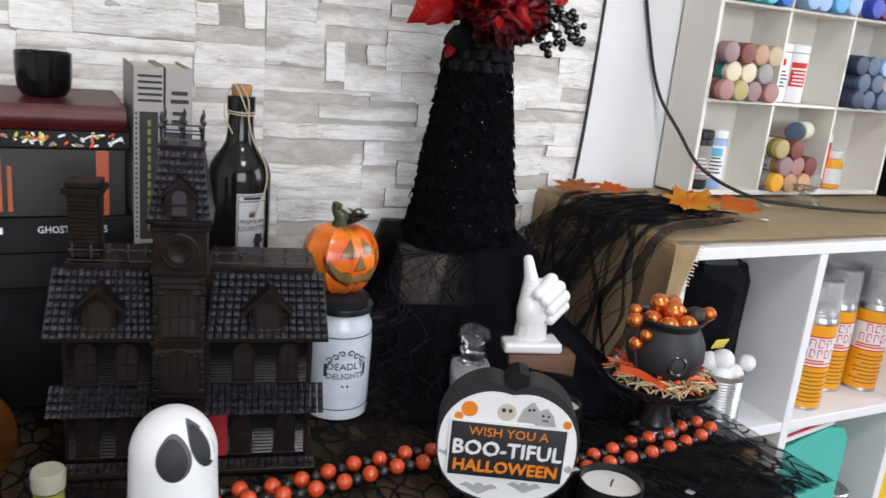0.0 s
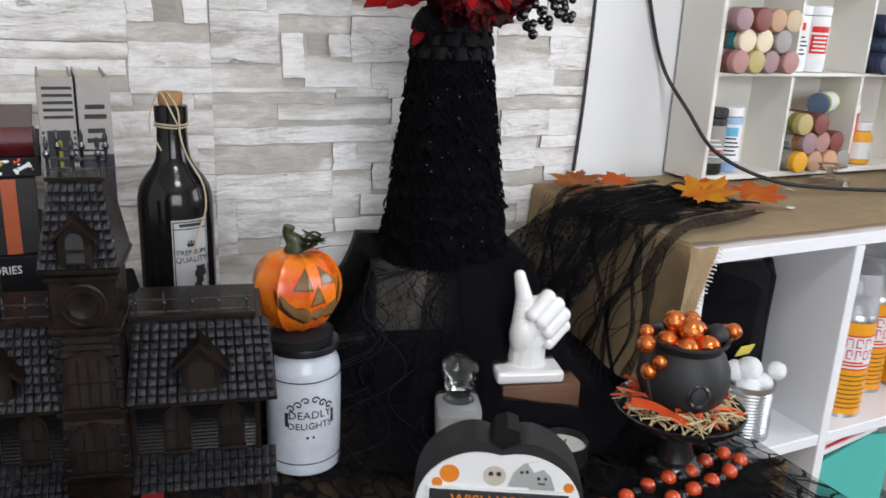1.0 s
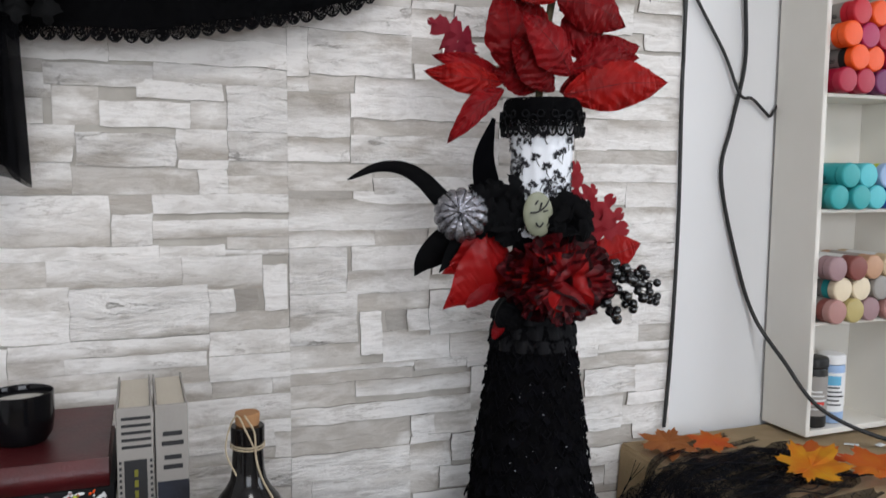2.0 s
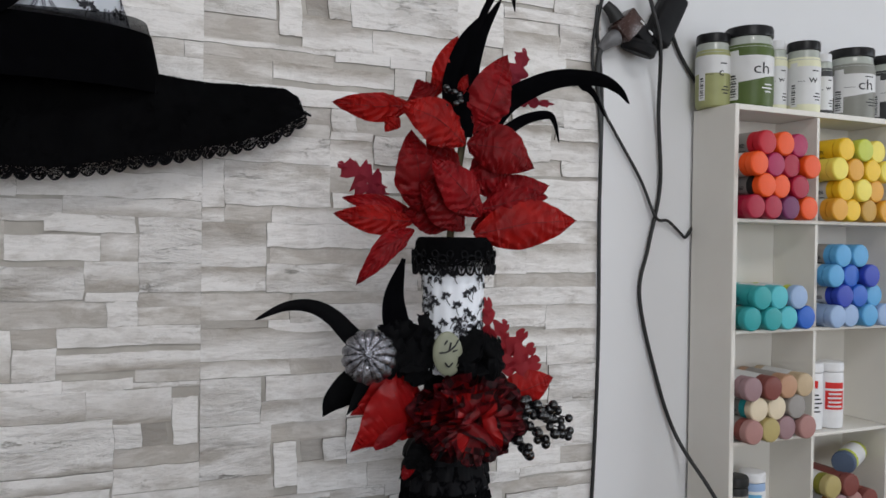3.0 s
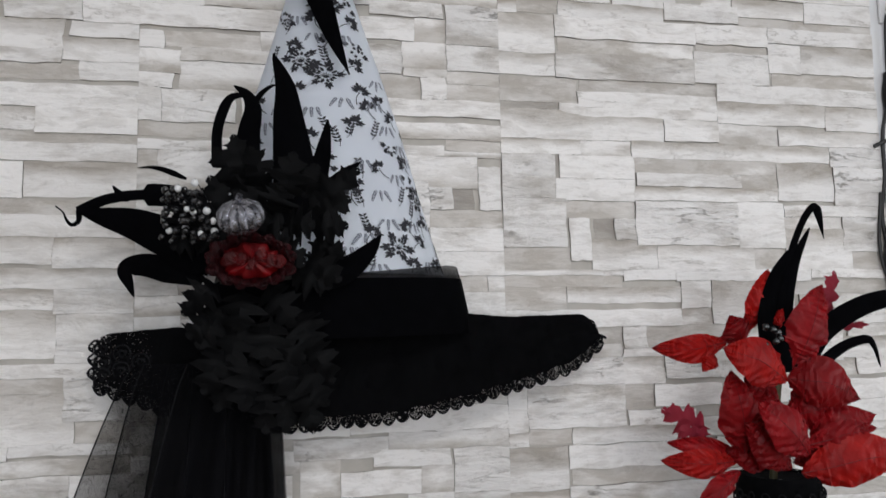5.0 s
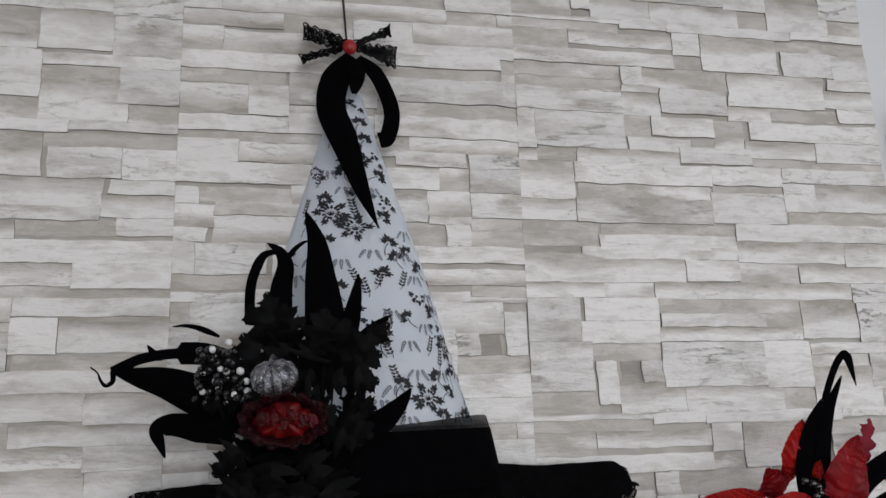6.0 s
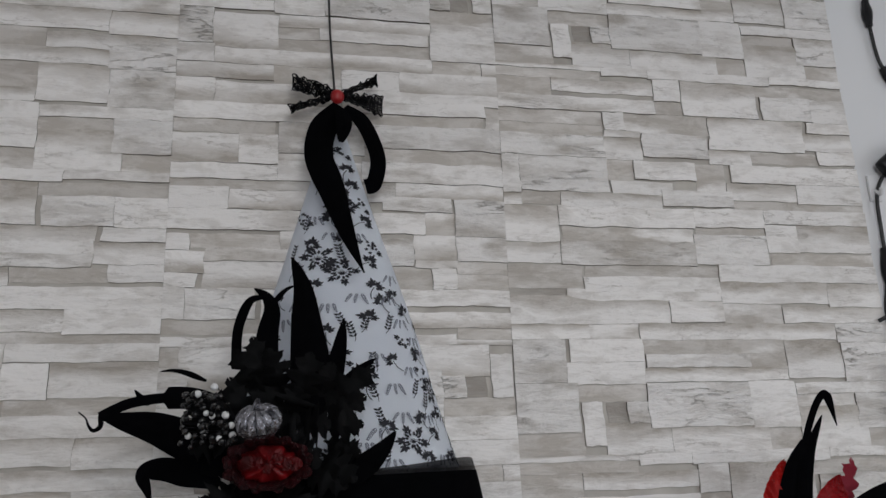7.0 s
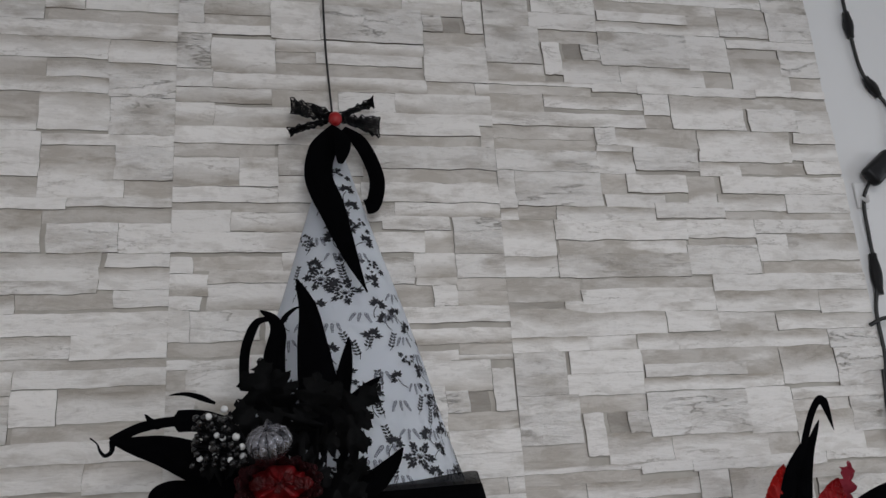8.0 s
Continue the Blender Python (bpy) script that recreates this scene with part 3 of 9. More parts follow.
# one bottle lies along y with its cap to the front
LIE = pose(0, 0, 0, 90, 0, 0)
BODY_ME = mesh_of(lathe([(0.012, -0.080), (0.0160, -0.0785), (0.0166, -0.074), (0.0166, -0.008), (0.0160, -0.005), (0.0120, -0.0035), (0.0115, 0.0)], 20, m=LIE), "body", PAINT_MATS["red"])
WRAP_ME = mesh_of(lathe([(0.01685, -0.064), (0.01685, -0.014)], 20, m=LIE, cap=False), "label", LABELWHITE)
CAP_ME = mesh_of(lathe([(0.0158, -0.004), (0.0168, -0.003), (0.0170, 0.004), (0.0165, 0.0070), (0.0150, 0.0084), (0.0100, 0.0090), (0.0, 0.0092)], 24, m=LIE, cap=False), "cap", PAINT_MATS["red"])


def own_material(ob, mat):
    ob.material_slots[0].link = "OBJECT"
    ob.material_slots[0].material = mat


def paint_bottle(x, y, z, colour, cap="", stand=False, band="", turn=0.0, label="", size=1.0):
    word = {"": colour}.get(cap, colour)
    t = thing("paint_bottle", x, y, z, label or f"small {word} acrylic paint bottle {'standing' if stand else 'lying'} in the white rack", "paint bottle", "paint bottles in the rack")
    up = pose(0, 0, 0.080 * size, -90, 0, turn) if stand else pose(0, 0, 0, 0, 0, turn)
    t.matrix_basis = pose(x, y, z) @ up @ Matrix.Diagonal((size, size, size, 1))
    for name, me, mat in (("body", BODY_ME, PAINT_MATS[colour]), ("label", WRAP_ME, PAINT_MATS[band] if band else LABELWHITE), ("cap", CAP_ME, PAINT_MATS[cap or colour])):
        ob = new(name, me)
        ob.parent = t
        own_material(ob, mat)
    if not stand:
        bars = bmesh.new()
        for a in (-1.5, -0.9, 0.3):
            for k, d in enumerate((0.34, 0.22, 0.28)):
                flat_bar(a + 0.11 * k, a + 0.05 + 0.11 * k, -0.020 - d * 0.12, -0.019, 0, 0.01695, bars)
        bmesh.ops.transform(bars, matrix=LIE, verts=bars.verts)
        part("print", bars, INK, t)
    return t


def fill_cell(col, row, rows_of_colours, rnd, step=0.0325):
    """Bottles stacked in courses like logs, cap to the front."""
    x0 = RX + col * CELL_W + RBT + 0.018
    z0 = RZ + row * CELL_H + (RBT if row == 0 else 0.005) + 0.0166
    for k, names in enumerate(rows_of_colours):
        for i, c in enumerate(names.split()):
            if c == "-":
                continue
            cap = c
            if "/" in c:
                c, cap = c.split("/")
            paint_bottle(x0 + i * 0.0335 + (k % 2) * 0.0150, RY - 0.008 + rnd.uniform(-0.004, 0.004), z0 + k * 0.0293, c, cap, turn=0.0, band=rnd.choice(["", "", c, "grey"]))


rnd = random.Random(5)
fill_cell(0, 3, ["crimson crimson plum orange", "black/orange orange crimson -", "orange magenta crimson orange", "red orange magenta"], rnd)
fill_cell(1, 3, ["amber yellow gold amber", "yellow lemon amber", "lemon amber yellow lemon", "yellow lime lemon"], rnd)
fill_cell(2, 3, ["lime lime moss lime", "lime moss lime", "moss lime lime"], rnd)
fill_cell(0, 2, ["sea/teal teal aqua blue", "teal aqua lime/ice"], rnd)
fill_cell(1, 2, ["ice ice sky ice", "royal blue sky", "sky blue royal", "sky sky"], rnd)
fill_cell(2, 2, ["royal plum royal", "plum royal"], rnd)
fill_cell(0, 1, ["brick/rose khaki mauve grey/rose", "teal/cream cream grey", "mauve brick tan sand"], rnd)
fill_cell(2, 1, ["navy slate slate ice", "slate slate grey", "navy slate ice slate"], rnd)
fill_cell(1, 0, ["grey/amber ochre/tan peach grey", "ochre/mauve rose brick", "moss/khaki brick"], rnd)
PAPERRED = tinted("label_red", (0.62, 0.03, 0.025))
PAPERBLUE = tinted("label_blue", (0.14, 0.42, 0.62))
for x, y, c, cap, band, row, col, kind in ((0.026, 0.03, "white", "white", "white", 1, 1, 1), (0.064, 0.026, "white", "white", "white", 1, 1, 2), (0.032, 0.022, "black", "black", "grey", 0, 0, 3), (0.072, 0.03, "ice", "white", "white", 0, 0, 4), (0.03, 0.04, "red", "white", "orange", 0, 2, 0)):
    up = paint_bottle(RX + col * CELL_W + x, RY + y, RZ + row * CELL_H + (RBT if row == 0 else 0.005), c, cap, True, band, size=1.12, label=f"upright {c} craft paint bottle with printed {band} label")
    block, ink = bmesh.new(), bmesh.new()
    for a0, a1, z0, z1 in (((), ((-1.1, -0.2, -0.024, -0.014),), ((-1.2, 0.3, -0.026, -0.018), (-1.2, 0.3, -0.054, -0.029)), ((-1.2, 0.1, -0.050, -0.046),), ((-1.1, 0.0, -0.030, -0.018),))[kind]):
        flat_bar(a0, a1, z0, z1, 0, 0.0171, block)
    for k in range(5 if kind in (1, 3, 4) else 0):
        flat_bar(-1.2, -0.1 + 0.2 * (k % 3), -0.034 - 0.0055 * k, -0.032 - 0.0055 * k, 0, 0.0171, ink)
    if kind == 2:
        for k in range(4):
            flat_bar(-1.0 + 0.05 * (k % 2), 0.1, -0.051 + 0.0055 * k, -0.0485 + 0.0055 * k, 0, 0.0173, ink)
    for name, bm, mat in (("label_block", block, PAPERBLUE if kind == 4 else PAPERRED), ("print", ink, LABELWHITE if kind in (2, 3) else INK)):
        if len(bm.faces):
            bmesh.ops.transform(bm, matrix=LIE, verts=bm.verts)
            part(name, bm, mat, up)
paint_bottle(RX + CELL_W + 0.066, RY, RZ + RBT + 0.0166 + 0.088, "lime", "slate", turn=-62, label="olive green paint bottle lying across the others in the rack")


def craft_jar(x, y, z, r, h, colour, lid, label, style=""):
    """A clear-walled jar: paint up to its shoulder, a wrapped label, a banded screw lid. style: plain, split, wave or slim label."""
    t = thing("paint_jar", x, y, z, label, "paint jar", "paint jars on the rack")
    hl = h * 0.87
    lr = r * (0.97 if style != "slim" else 0.86)
    part("body", lathe([(r * 0.86, 0), (r * 0.96, 0.002), (r, 0.007), (r, hl * 0.80), (r * 0.97, hl * 0.87), (r * 0.90, hl * 0.92), (r * 0.88, hl)], 36), PAINT_MATS[colour], t)
    part("shoulder", lathe([(r * 0.985, hl * 0.845), (r * 0.915, hl * 0.92), (r * 0.90, hl)], 36, cap=False), JARGLASS, t, "frosted clear shoulder")
    bm = lathe([(lr * 0.9, hl + 0.0004), (lr, hl + 0.0012), (lr, h - 0.0022), (lr * 0.97, h), (lr * 0.5, h)], 48, wobble=lambda a, zz: 1 + 0.006 * math.cos(24 * a))
    part("lid", bm, lid, t)
    front = -0.45
    lo, hi = (0.14, 0.74) if style in ("", "slim") else ((0.52, 0.80) if style == "split" else (0.40, 0.72))
    n = 40

    def paper(u, v):
        a = front - 1.75 + 3.5 * u
        b0 = lo - (0.05 * math.sin(u * 5.5) if style == "wave" else 0.0)
        return Vector((r * 1.008 * math.sin(a), -r * 1.008 * math.cos(a), hl * (b0 + (hi - b0) * v)))
    part("label", sheet(n, 4, paper), LABELWHITE, t, "white paper label")
    edge = flat_bar(front - 1.15, front - 0.72, hl * 0.10, hl * 0.80, 0, r * 1.013)
    part("barcode_label", edge, LABELWHITE, t)
    code = bmesh.new()
    for k in range(9):
        flat_bar(front - 1.08, front - 0.84 + 0.03 * (k % 2), hl * (0.14 + 0.036 * k), hl * (0.152 + 0.036 * k + 0.006 * (k % 3)), 0, r * 1.017, code)
    part("barcode", code, INK, t)
    bars = bmesh.new()
    for a, b, zz in ((0.15, 0.60, 0.66), (0.35, 0.75, 0.30), (0.22, 0.80, 0.25), (0.35, 0.70, 0.20)):
        flat_bar(front + a, front + b, hl * zz, hl * (zz + 0.018), 0, r * 1.015, bars)
    flat_bar(front - 0.70, front - 0.25, hl * 0.497, hl * 0.503, 0, r * 1.015, bars)
    part("print", bars, INK if style in ("", "slim") else WHITEPLASTIC if colour == "olive" else INK, t)
    word = {"wave": "ch", "split": "c", "": "w", "slim": "w"}[style]
    writing("script", word, r * 0.66, INK, t, pose(0, 0, hl * 0.53) @ pose(0, 0, 0, 0, 0, math.degrees(front + 0.22)), 0.0001, r * 1.016, 1.25)
    return t


GREENPAINT = tinted("paint_olive", (0.085, 0.125, 0.035))
PAINT_MATS["olive"] = GREENPAINT
PAINT_MATS["sage"] = tinted("paint_sage", (0.33, 0.34, 0.15))
PAINT_MATS["ivory"] = tinted("paint_ivory", (0.74, 0.73, 0.52))
JARGLASS = material("frosted_jar_glass", (0.42, 0.45, 0.40), 0.25, second=(0.5, 0.53, 0.48), scale=60, bump=0.1, coat=0.3)
JT = RZ + 4 * CELL_H + RBT
PAINT_MATS["charcoal"] = tinted("paint_charcoal", (0.05, 0.05, 0.052))
PAINT_MATS["stone"] = tinted("paint_stone", (0.24, 0.24, 0.21))
craft_jar(0.6995, -0.034, JT, 0.0240, 0.104, "sage", BLACKPLASTIC, "sage green chalk paint jar with black lid", "split")
craft_jar(0.7490, -0.052, JT, 0.0340, 0.114, "olive", BLACKPLASTIC, "large olive green chalk paint jar with black lid", "wave")
craft_jar(0.8170, -0.036, JT, 0.0170, 0.108, "ivory", WHITEPLASTIC, "slim ivory paint bottle with white cap", "slim")
craft_jar(0.8540, -0.054, JT, 0.0240, 0.106, "ivory", BLACKPLASTIC, "ivory chalk paint jar with black lid")
craft_jar(0.9080, -0.042, JT, 0.0145, 0.097, "charcoal", WHITEPLASTIC, "small dark grey paint bottle with white cap", "slim")
craft_jar(0.9640, -0.046, JT, 0.0340, 0.108, "stone", BLACKPLASTIC, "grey chalk paint jar with black lid", "wave")
craft_jar(1.0440, -0.046, JT, 0.0340, 0.105, "charcoal", BLACKPLASTIC, "dark grey chalk paint jar with black lid", "wave")


def yellow_jar():
    t = thing("glue_jar", RX + 2 * CELL_W + 0.055, RY + 0.03, RZ + RBT, "squat yellow craft jar with white lid and label", "jar")
    part("body", lathe([(0.018, 0), (0.022, 0.002), (0.023, 0.01), (0.023, 0.045), (0.018, 0.055), (0.016, 0.056)], 24), PAINT_MATS["amber"], t)
    part("label", lathe([(0.0233, 0.01), (0.0233, 0.038)], 24, cap=False), LABELWHITE, t)
    part("lid", lathe([(0.017, 0.0565), (0.0175, 0.057), (0.0175, 0.068), (0.016, 0.07)], 24), WHITEPLASTIC, t)
    return t


yellow_jar()


# ---- things in the cube unit ----
BROWNPRINT = material("brown_print", (0.22, 0.11, 0.02), 0.5, bump=0)


def spray_can(x, y, z, turn):
    t = thing("spray_can", x, y, z, "yellow and orange spray sealer can with clear cap", "spray can", "spray cans on the shelf", turn)
    r = 0.0308
    part("base_rim", lathe([(r * 0.9, 0), (r * 1.01, 0.0005), (r * 1.01, 0.004), (r, 0.005)], 32), STEEL, t)
    part("body", lathe([(r, 0.0052), (r, 0.140)], 32), material("orange_yellow_print", (0.82, 0.36, 0.012), 0.35, second=(0.78, 0.3, 0.01), bump=0.02, coat=0.3), t)
    part("shoulder", lathe([(r, 0.1402), (r * 1.01, 0.142), (r * 0.98, 0.146), (r * 0.85, 0.158), (r * 0.55, 0.17), (r * 0.4, 0.172)], 32), STEEL, t)
    part("nozzle", lathe([(0.006, 0.1722), (0.006, 0.187), (0.004, 0.19)], 12), WHITEPLASTIC, t)
    part("cap", lathe([(r * 0.95, 0.150), (r * 0.96, 0.152), (r * 0.9, 0.2), (r * 0.84, 0.207), (r * 0.82, 0.206), (r * 0.88, 0.199), (r * 0.915, 0.158)], 32, cap=False), CLEARPLASTIC, t, "clear plastic cap")
    part("panel", flat_bar(-1.25, 1.25, 0.074, 0.120, 0, r * 1.004), LABELWHITE, t, "white label panel with coloured bars")
    b = bmesh.new()
    flat_bar(-1.25, 1.25, 0.120, 0.1225, 0, r * 1.008, b)
    flat_bar(-1.25, 1.25, 0.0715, 0.074, 0, r * 1.008, b)
    for z in (0.077, 0.0815):
        flat_bar(-0.95, 0.95 if z < 0.08 else 0.3, z, z + 0.0028, 0, r * 1.01, b)
    part("print", b, material("orange_red_print", (0.75, 0.08, 0.02), 0.4, bump=0), t)
    # two rows of block shapes stand for the maker's mark
    b = bmesh.new()
    for z0, z1, n, w in ((0.1045, 0.118, 3, 0.42), (0.0875, 0.1015, 5, 0.36)):
        for i in range(n):
            a = (i - n / 2) * w
            flat_bar(a + 0.03, a + 0.09, z0, z1, 0, r * 1.01, b)
            flat_bar(a + 0.09, a + w - 0.12, z1 - 0.0022, z1, 0, r * 1.01, b)
            flat_bar(a + 0.09, a + w - 0.12, z0, z0 + 0.002, 0, r * 1.0102, b) if i % 2 else None
            flat_bar(a + w - 0.13, a + w - 0.08, z0 + (0.006 if i % 3 else 0), z1 - 0.002, 0, r * 1.01, b)
    part("print", b, PINKINK, t)
    b = bmesh.new()
    for k in range(8):
        w = 0.75 + 0.25 * math.sin(k * 2.3)
        flat_bar(-w, w, 0.062 - k * 0.0068, 0.0640 - k * 0.0068, 0, r * 1.008, b)
    part("print", b, BROWNPRINT, t)
    return t


SHELF_Z = 0.752
spray_can(0.797, -0.297, SHELF_Z, -24)
spray_can(0.897, -0.255, SHELF_Z, -26)
spray_can(0.966, -0.272, SHELF_Z, -28)


def tin_can():
    t = thing("tin_can", 0.616, -0.296, SHELF_Z, "ribbed tin can filled with white cotton balls", "tin can")
    prof = [(0.033, 0), (0.0345, 0.001), (0.0345, 0.004)]
    prof += [(0.0335 + 0.0006 * math.cos(k * math.pi), 0.008 + k * 0.0022) for k in range(28)]
    prof += [(0.0345, 0.073), (0.0345, 0.076), (0.033, 0.0755), (0.0325, 0.06)]
    part("can", lathe(prof, 36), STEEL, t)
    return t


tin_can()
COTTON = material("white_cotton", (0.82, 0.82, 0.82), 0.95, second=(0.75, 0.75, 0.75), scale=120, bump=0.8, fine=500, sheen=0.4)


def pompom(x, y, z, r, seed):
    bm = bmesh.new()
    q = bmesh.ops.create_icosphere(bm, subdivisions=3, radius=r)
    for v in q["verts"]:
        v.co *= 1 + 0.12 * noise.noise(v.co * 120 + Vector((seed, 0, 0))) + 0.05 * noise.noise(v.co * 400)
    ob = part("cotton_ball", bm, COTTON)
    ob.location = (x, y, z)
    return tagged(ob, "fluffy white cotton ball heaped in the tin can", "cotton ball", "cotton balls in the can")


for k, (dx, dy, dz, r) in enumerate(((-0.012, -0.01, 0.068, 0.017), (0.014, -0.008, 0.070, 0.016), (0.002, 0.012, 0.072, 0.018), (-0.006, -0.004, 0.093, 0.016), (0.033, -0.013, 0.088, 0.0125), (-0.018, 0.008, 0.088, 0.014))):
    pompom(0.616 + dx, -0.296 + dy, SHELF_Z + dz, r, k * 7)
yl = part("yellow_tag", boxes((-0.018, 0.018, -0.001, 0.001, -0.008, 0.008), bevel=0.0005), PAINT_MATS["lemon"])
yl.matrix_basis = pose(0.622, -0.278, SHELF_Z + 0.108, 20, 8, 15)
tagged(yl, "small yellow paper tag among cotton balls", "tag")


def black_bag():
    """A dark tub inside a sheer black drawstring bag."""
    t = thing("mesh_bag", 0.650, -0.185, SHELF_Z, "black sheer organza bag around a dark tub", "bag")
    part("tub", lathe([(0.05, 0), (0.055, 0.003), (0.06, 0.16), (0.062, 0.165), (0.058, 0.166)], 28), BLACKPLASTIC, t)
    bm = lathe([(0.066, 0.001), (0.075, 0.02), (0.078, 0.1), (0.074, 0.19), (0.066, 0.215), (0.06, 0.218)], 40, cap=False, wobble=lambda a, z: 1 + 0.06 * math.sin(5 * a + z * 30) + 0.05 * math.sin(3 * a))
    part("bag", bm, veil_material("black_organza", (0.010, 0.010, 0.012), 0.72, 0.9, 300, 0.05), t)
    return t


black_bag()
sp = thing("glass_vial", 0.50, -0.27, SHELF_Z, "small glass vial with grey cap on the shelf", "vial")
part("body", lathe([(0.014, 0), (0.016, 0.002), (0.016, 0.17), (0.01, 0.185), (0.01, 0.2)], 20), GLASS, sp)
part("cap", lathe([(0.012, 0.2003), (0.0125, 0.201), (0.0125, 0.216), (0.011, 0.218)], 20), STEEL, sp)

TEAL = material("teal_cardboard", (0.08, 0.47, 0.4), 0.5, second=(0.07, 0.42, 0.36), scale=10, bump=0.05)


def teal_box():
    t = thing("storage_box", 0.73, -0.335, 0.46, "turquoise cardboard magazine box on the lower shelf", "box")
    out = [(0.0, 0), (0.0, 0.225), (0.012, 0.24), (0.1, 0.262), (0.14, 0.255), (0.155, 0.235), (0.155, 0)]
    part("front_panel", prism(out, 0.0, 0.003), TEAL, t, smooth=False)
    part("back_panel", prism(out, 0.247, 0.25), TEAL, t, smooth=False)
    part("side_panel", boxes((0, 0.003, 0.0032, 0.2468, 0, 0.225), bevel=0.0004), TEAL, t, smooth=False)
    part("side_panel", boxes((0.152, 0.155, 0.0032, 0.2468, 0, 0.235), bevel=0.0004), TEAL, t, smooth=False)
    part("lid", prism([(0.0032, 0.2225), (0.012, 0.237), (0.1, 0.259), (0.139, 0.252), (0.1518, 0.234), (0.1518, 0.231), (0.138, 0.249), (0.1, 0.256), (0.0125, 0.2345), (0.0032, 0.2205)], 0.0034, 0.2466), TEAL, t, smooth=False)


teal_box()
for k, (mat, lab) in enumerate(((LABELWHITE, "white paper pad with red edge on the box"), (PAINT_MATS["red"], "thin red folder on the turquoise box"), (LABELWHITE, "white notebook lying on the turquoise box"), (PAINT_MATS["navy"], "navy notebook lying on the turquoise box"))):
    b = part("notebook", boxes((0, 0.125 - k * 0.004, 0, 0.17, 0, 0.007 if k != 1 else 0.003), bevel=0.0006), mat, smooth=False)
    b.matrix_basis = pose(0.722, -0.335 + 0.002 * k, 0.706 + (0, 0.0072, 0.0104, 0.0176)[k], 0, -9, 0)
    tagged(b, lab, "notebook", "pads on the turquoise box")
cb = thing("cardboard_box", 0.50, -0.33, 0.46, "plain brown open cardboard box on the lower shelf", "box")
part("wall", boxes((0, 0.18, 0, 0.004, 0, 0.245)), CARDBOARD, cb, smooth=False)
part("wall", boxes((0, 0.18, 0.236, 0.24, 0, 0.245)), CARDBOARD, cb, smooth=False)
part("wall", boxes((0, 0.004, 0.0042, 0.2358, 0, 0.245)), CARDBOARD, cb, smooth=False)
part("wall", boxes((0.176, 0.18, 0.0042, 0.2358, 0, 0.245)), CARDBOARD, cb, smooth=False)
part("base", boxes((0.0042, 0.1758, 0.0042, 0.2358, 0, 0.004)), CARDBOARD, cb, smooth=False)
gj = thing("glass_jar", 0.922, -0.30, 0.46, "clear glass jar with ribbed lid on the lower shelf", "jar")
part("body", lathe([(0.03, 0), (0.034, 0.003), (0.034, 0.09), (0.03, 0.1), (0.03, 0.104)], 28), GLASS, gj)
part("lid", lathe([(0.031, 0.1043), (0.032, 0.105), (0.032, 0.118), (0.03, 0.12), (0.02, 0.1195), (0.018, 0.118), (0.01, 0.118)], 28), STEEL, gj)
for name, x, y, z, w, d, h, mat, lab in (("yellow_packet", 1.005, -0.33, 0.46, 0.05, 0.12, 0.20, "yellow", "tall yellow craft packet on the lower shelf"), ("black_packet", 1.07, -0.33, 0.46, 0.09, 0.14, 0.24, "black", "black plastic packet on the lower shelf"), ("white_roll_box", 1.01, -0.31, SHELF_Z, 0.09, 0.16, 0.12, "white", "white plastic tub on the upper shelf")):
    o = part(name, boxes((0, w, 0, d, 0, h), bevel=0.006), PAINT_MATS[mat])
    o.location = (x, y, z)
    tagged(o, lab, "packet")


# ---- burlap on the unit: over the top and down its left end ----
def burlap_point(u, v):
    y = -0.334 + 0.324 * v
    s = u * 1.02
    if s < 0.81:
        x, z = 1.256 - s, UT + 0.0005
        y = y - 0.004 * (1 - v) * wave(x * 25, 1.7)
    else:
        q = (s - 0.81) / 0.21
        x = 0.446 - 0.012 * q - (0.05 * q * (0.5 - abs(v - 0.5))) + 0.006 * q * (v - v * v) * 4 * math.sin(v * 15)
        z = UT + 0.0005 - 0.0085 * min(1, q * 6) - 0.175 * q
        y -= 0.016 * (1 - v)
    z += 0.0012 * abs(wave(x * 18, y * 18, 3.3))
    return (x, y, z)


bp = part("burlap_cloth", sheet(110, 40, burlap_point, thick=0.0015), BURLAP)
tagged(bp, "tan burlap cloth with frayed hem over the shelf top", "cloth")
def flap_point(u, v):
    """The cloth's front corner, folded round the end of the unit: broad above, drawn back to the left below."""
    return (0.433 + (0.040 - 0.030 * v ** 0.8) * u - 0.012 * v, -0.3505 - 0.004 * math.sin(u * 3.1) - 0.003 * math.sin(u * 7 + v * 5), UT + 0.003 - 0.150 * v - 0.002 * u)


part("corner_fold", sheet(12, 24, flap_point, thick=0.0012), BURLAP, bp)
hem = bmesh.new()
for k in range(34):
    x, y, z = flap_point(1.0, (k + 0.5) / 34)
    tube([(x - 0.005, y - 0.002, z + 0.001), (x + 0.001, y - 0.003, z), (x + 0.002 + 0.002 * (k % 3), y - 0.001, z - 0.002)], 0.0008, 5, hem, 2)
part("stitching", hem, material("white_thread", (0.7, 0.66, 0.58), 0.8), bp, "white overlock stitching along the hem")


# ---- cables on the wall ----
def cable(name, pts, r, label):
    return tagged(part(name, tube(pts, r, 8, per=10), CABLE), label, "cable")


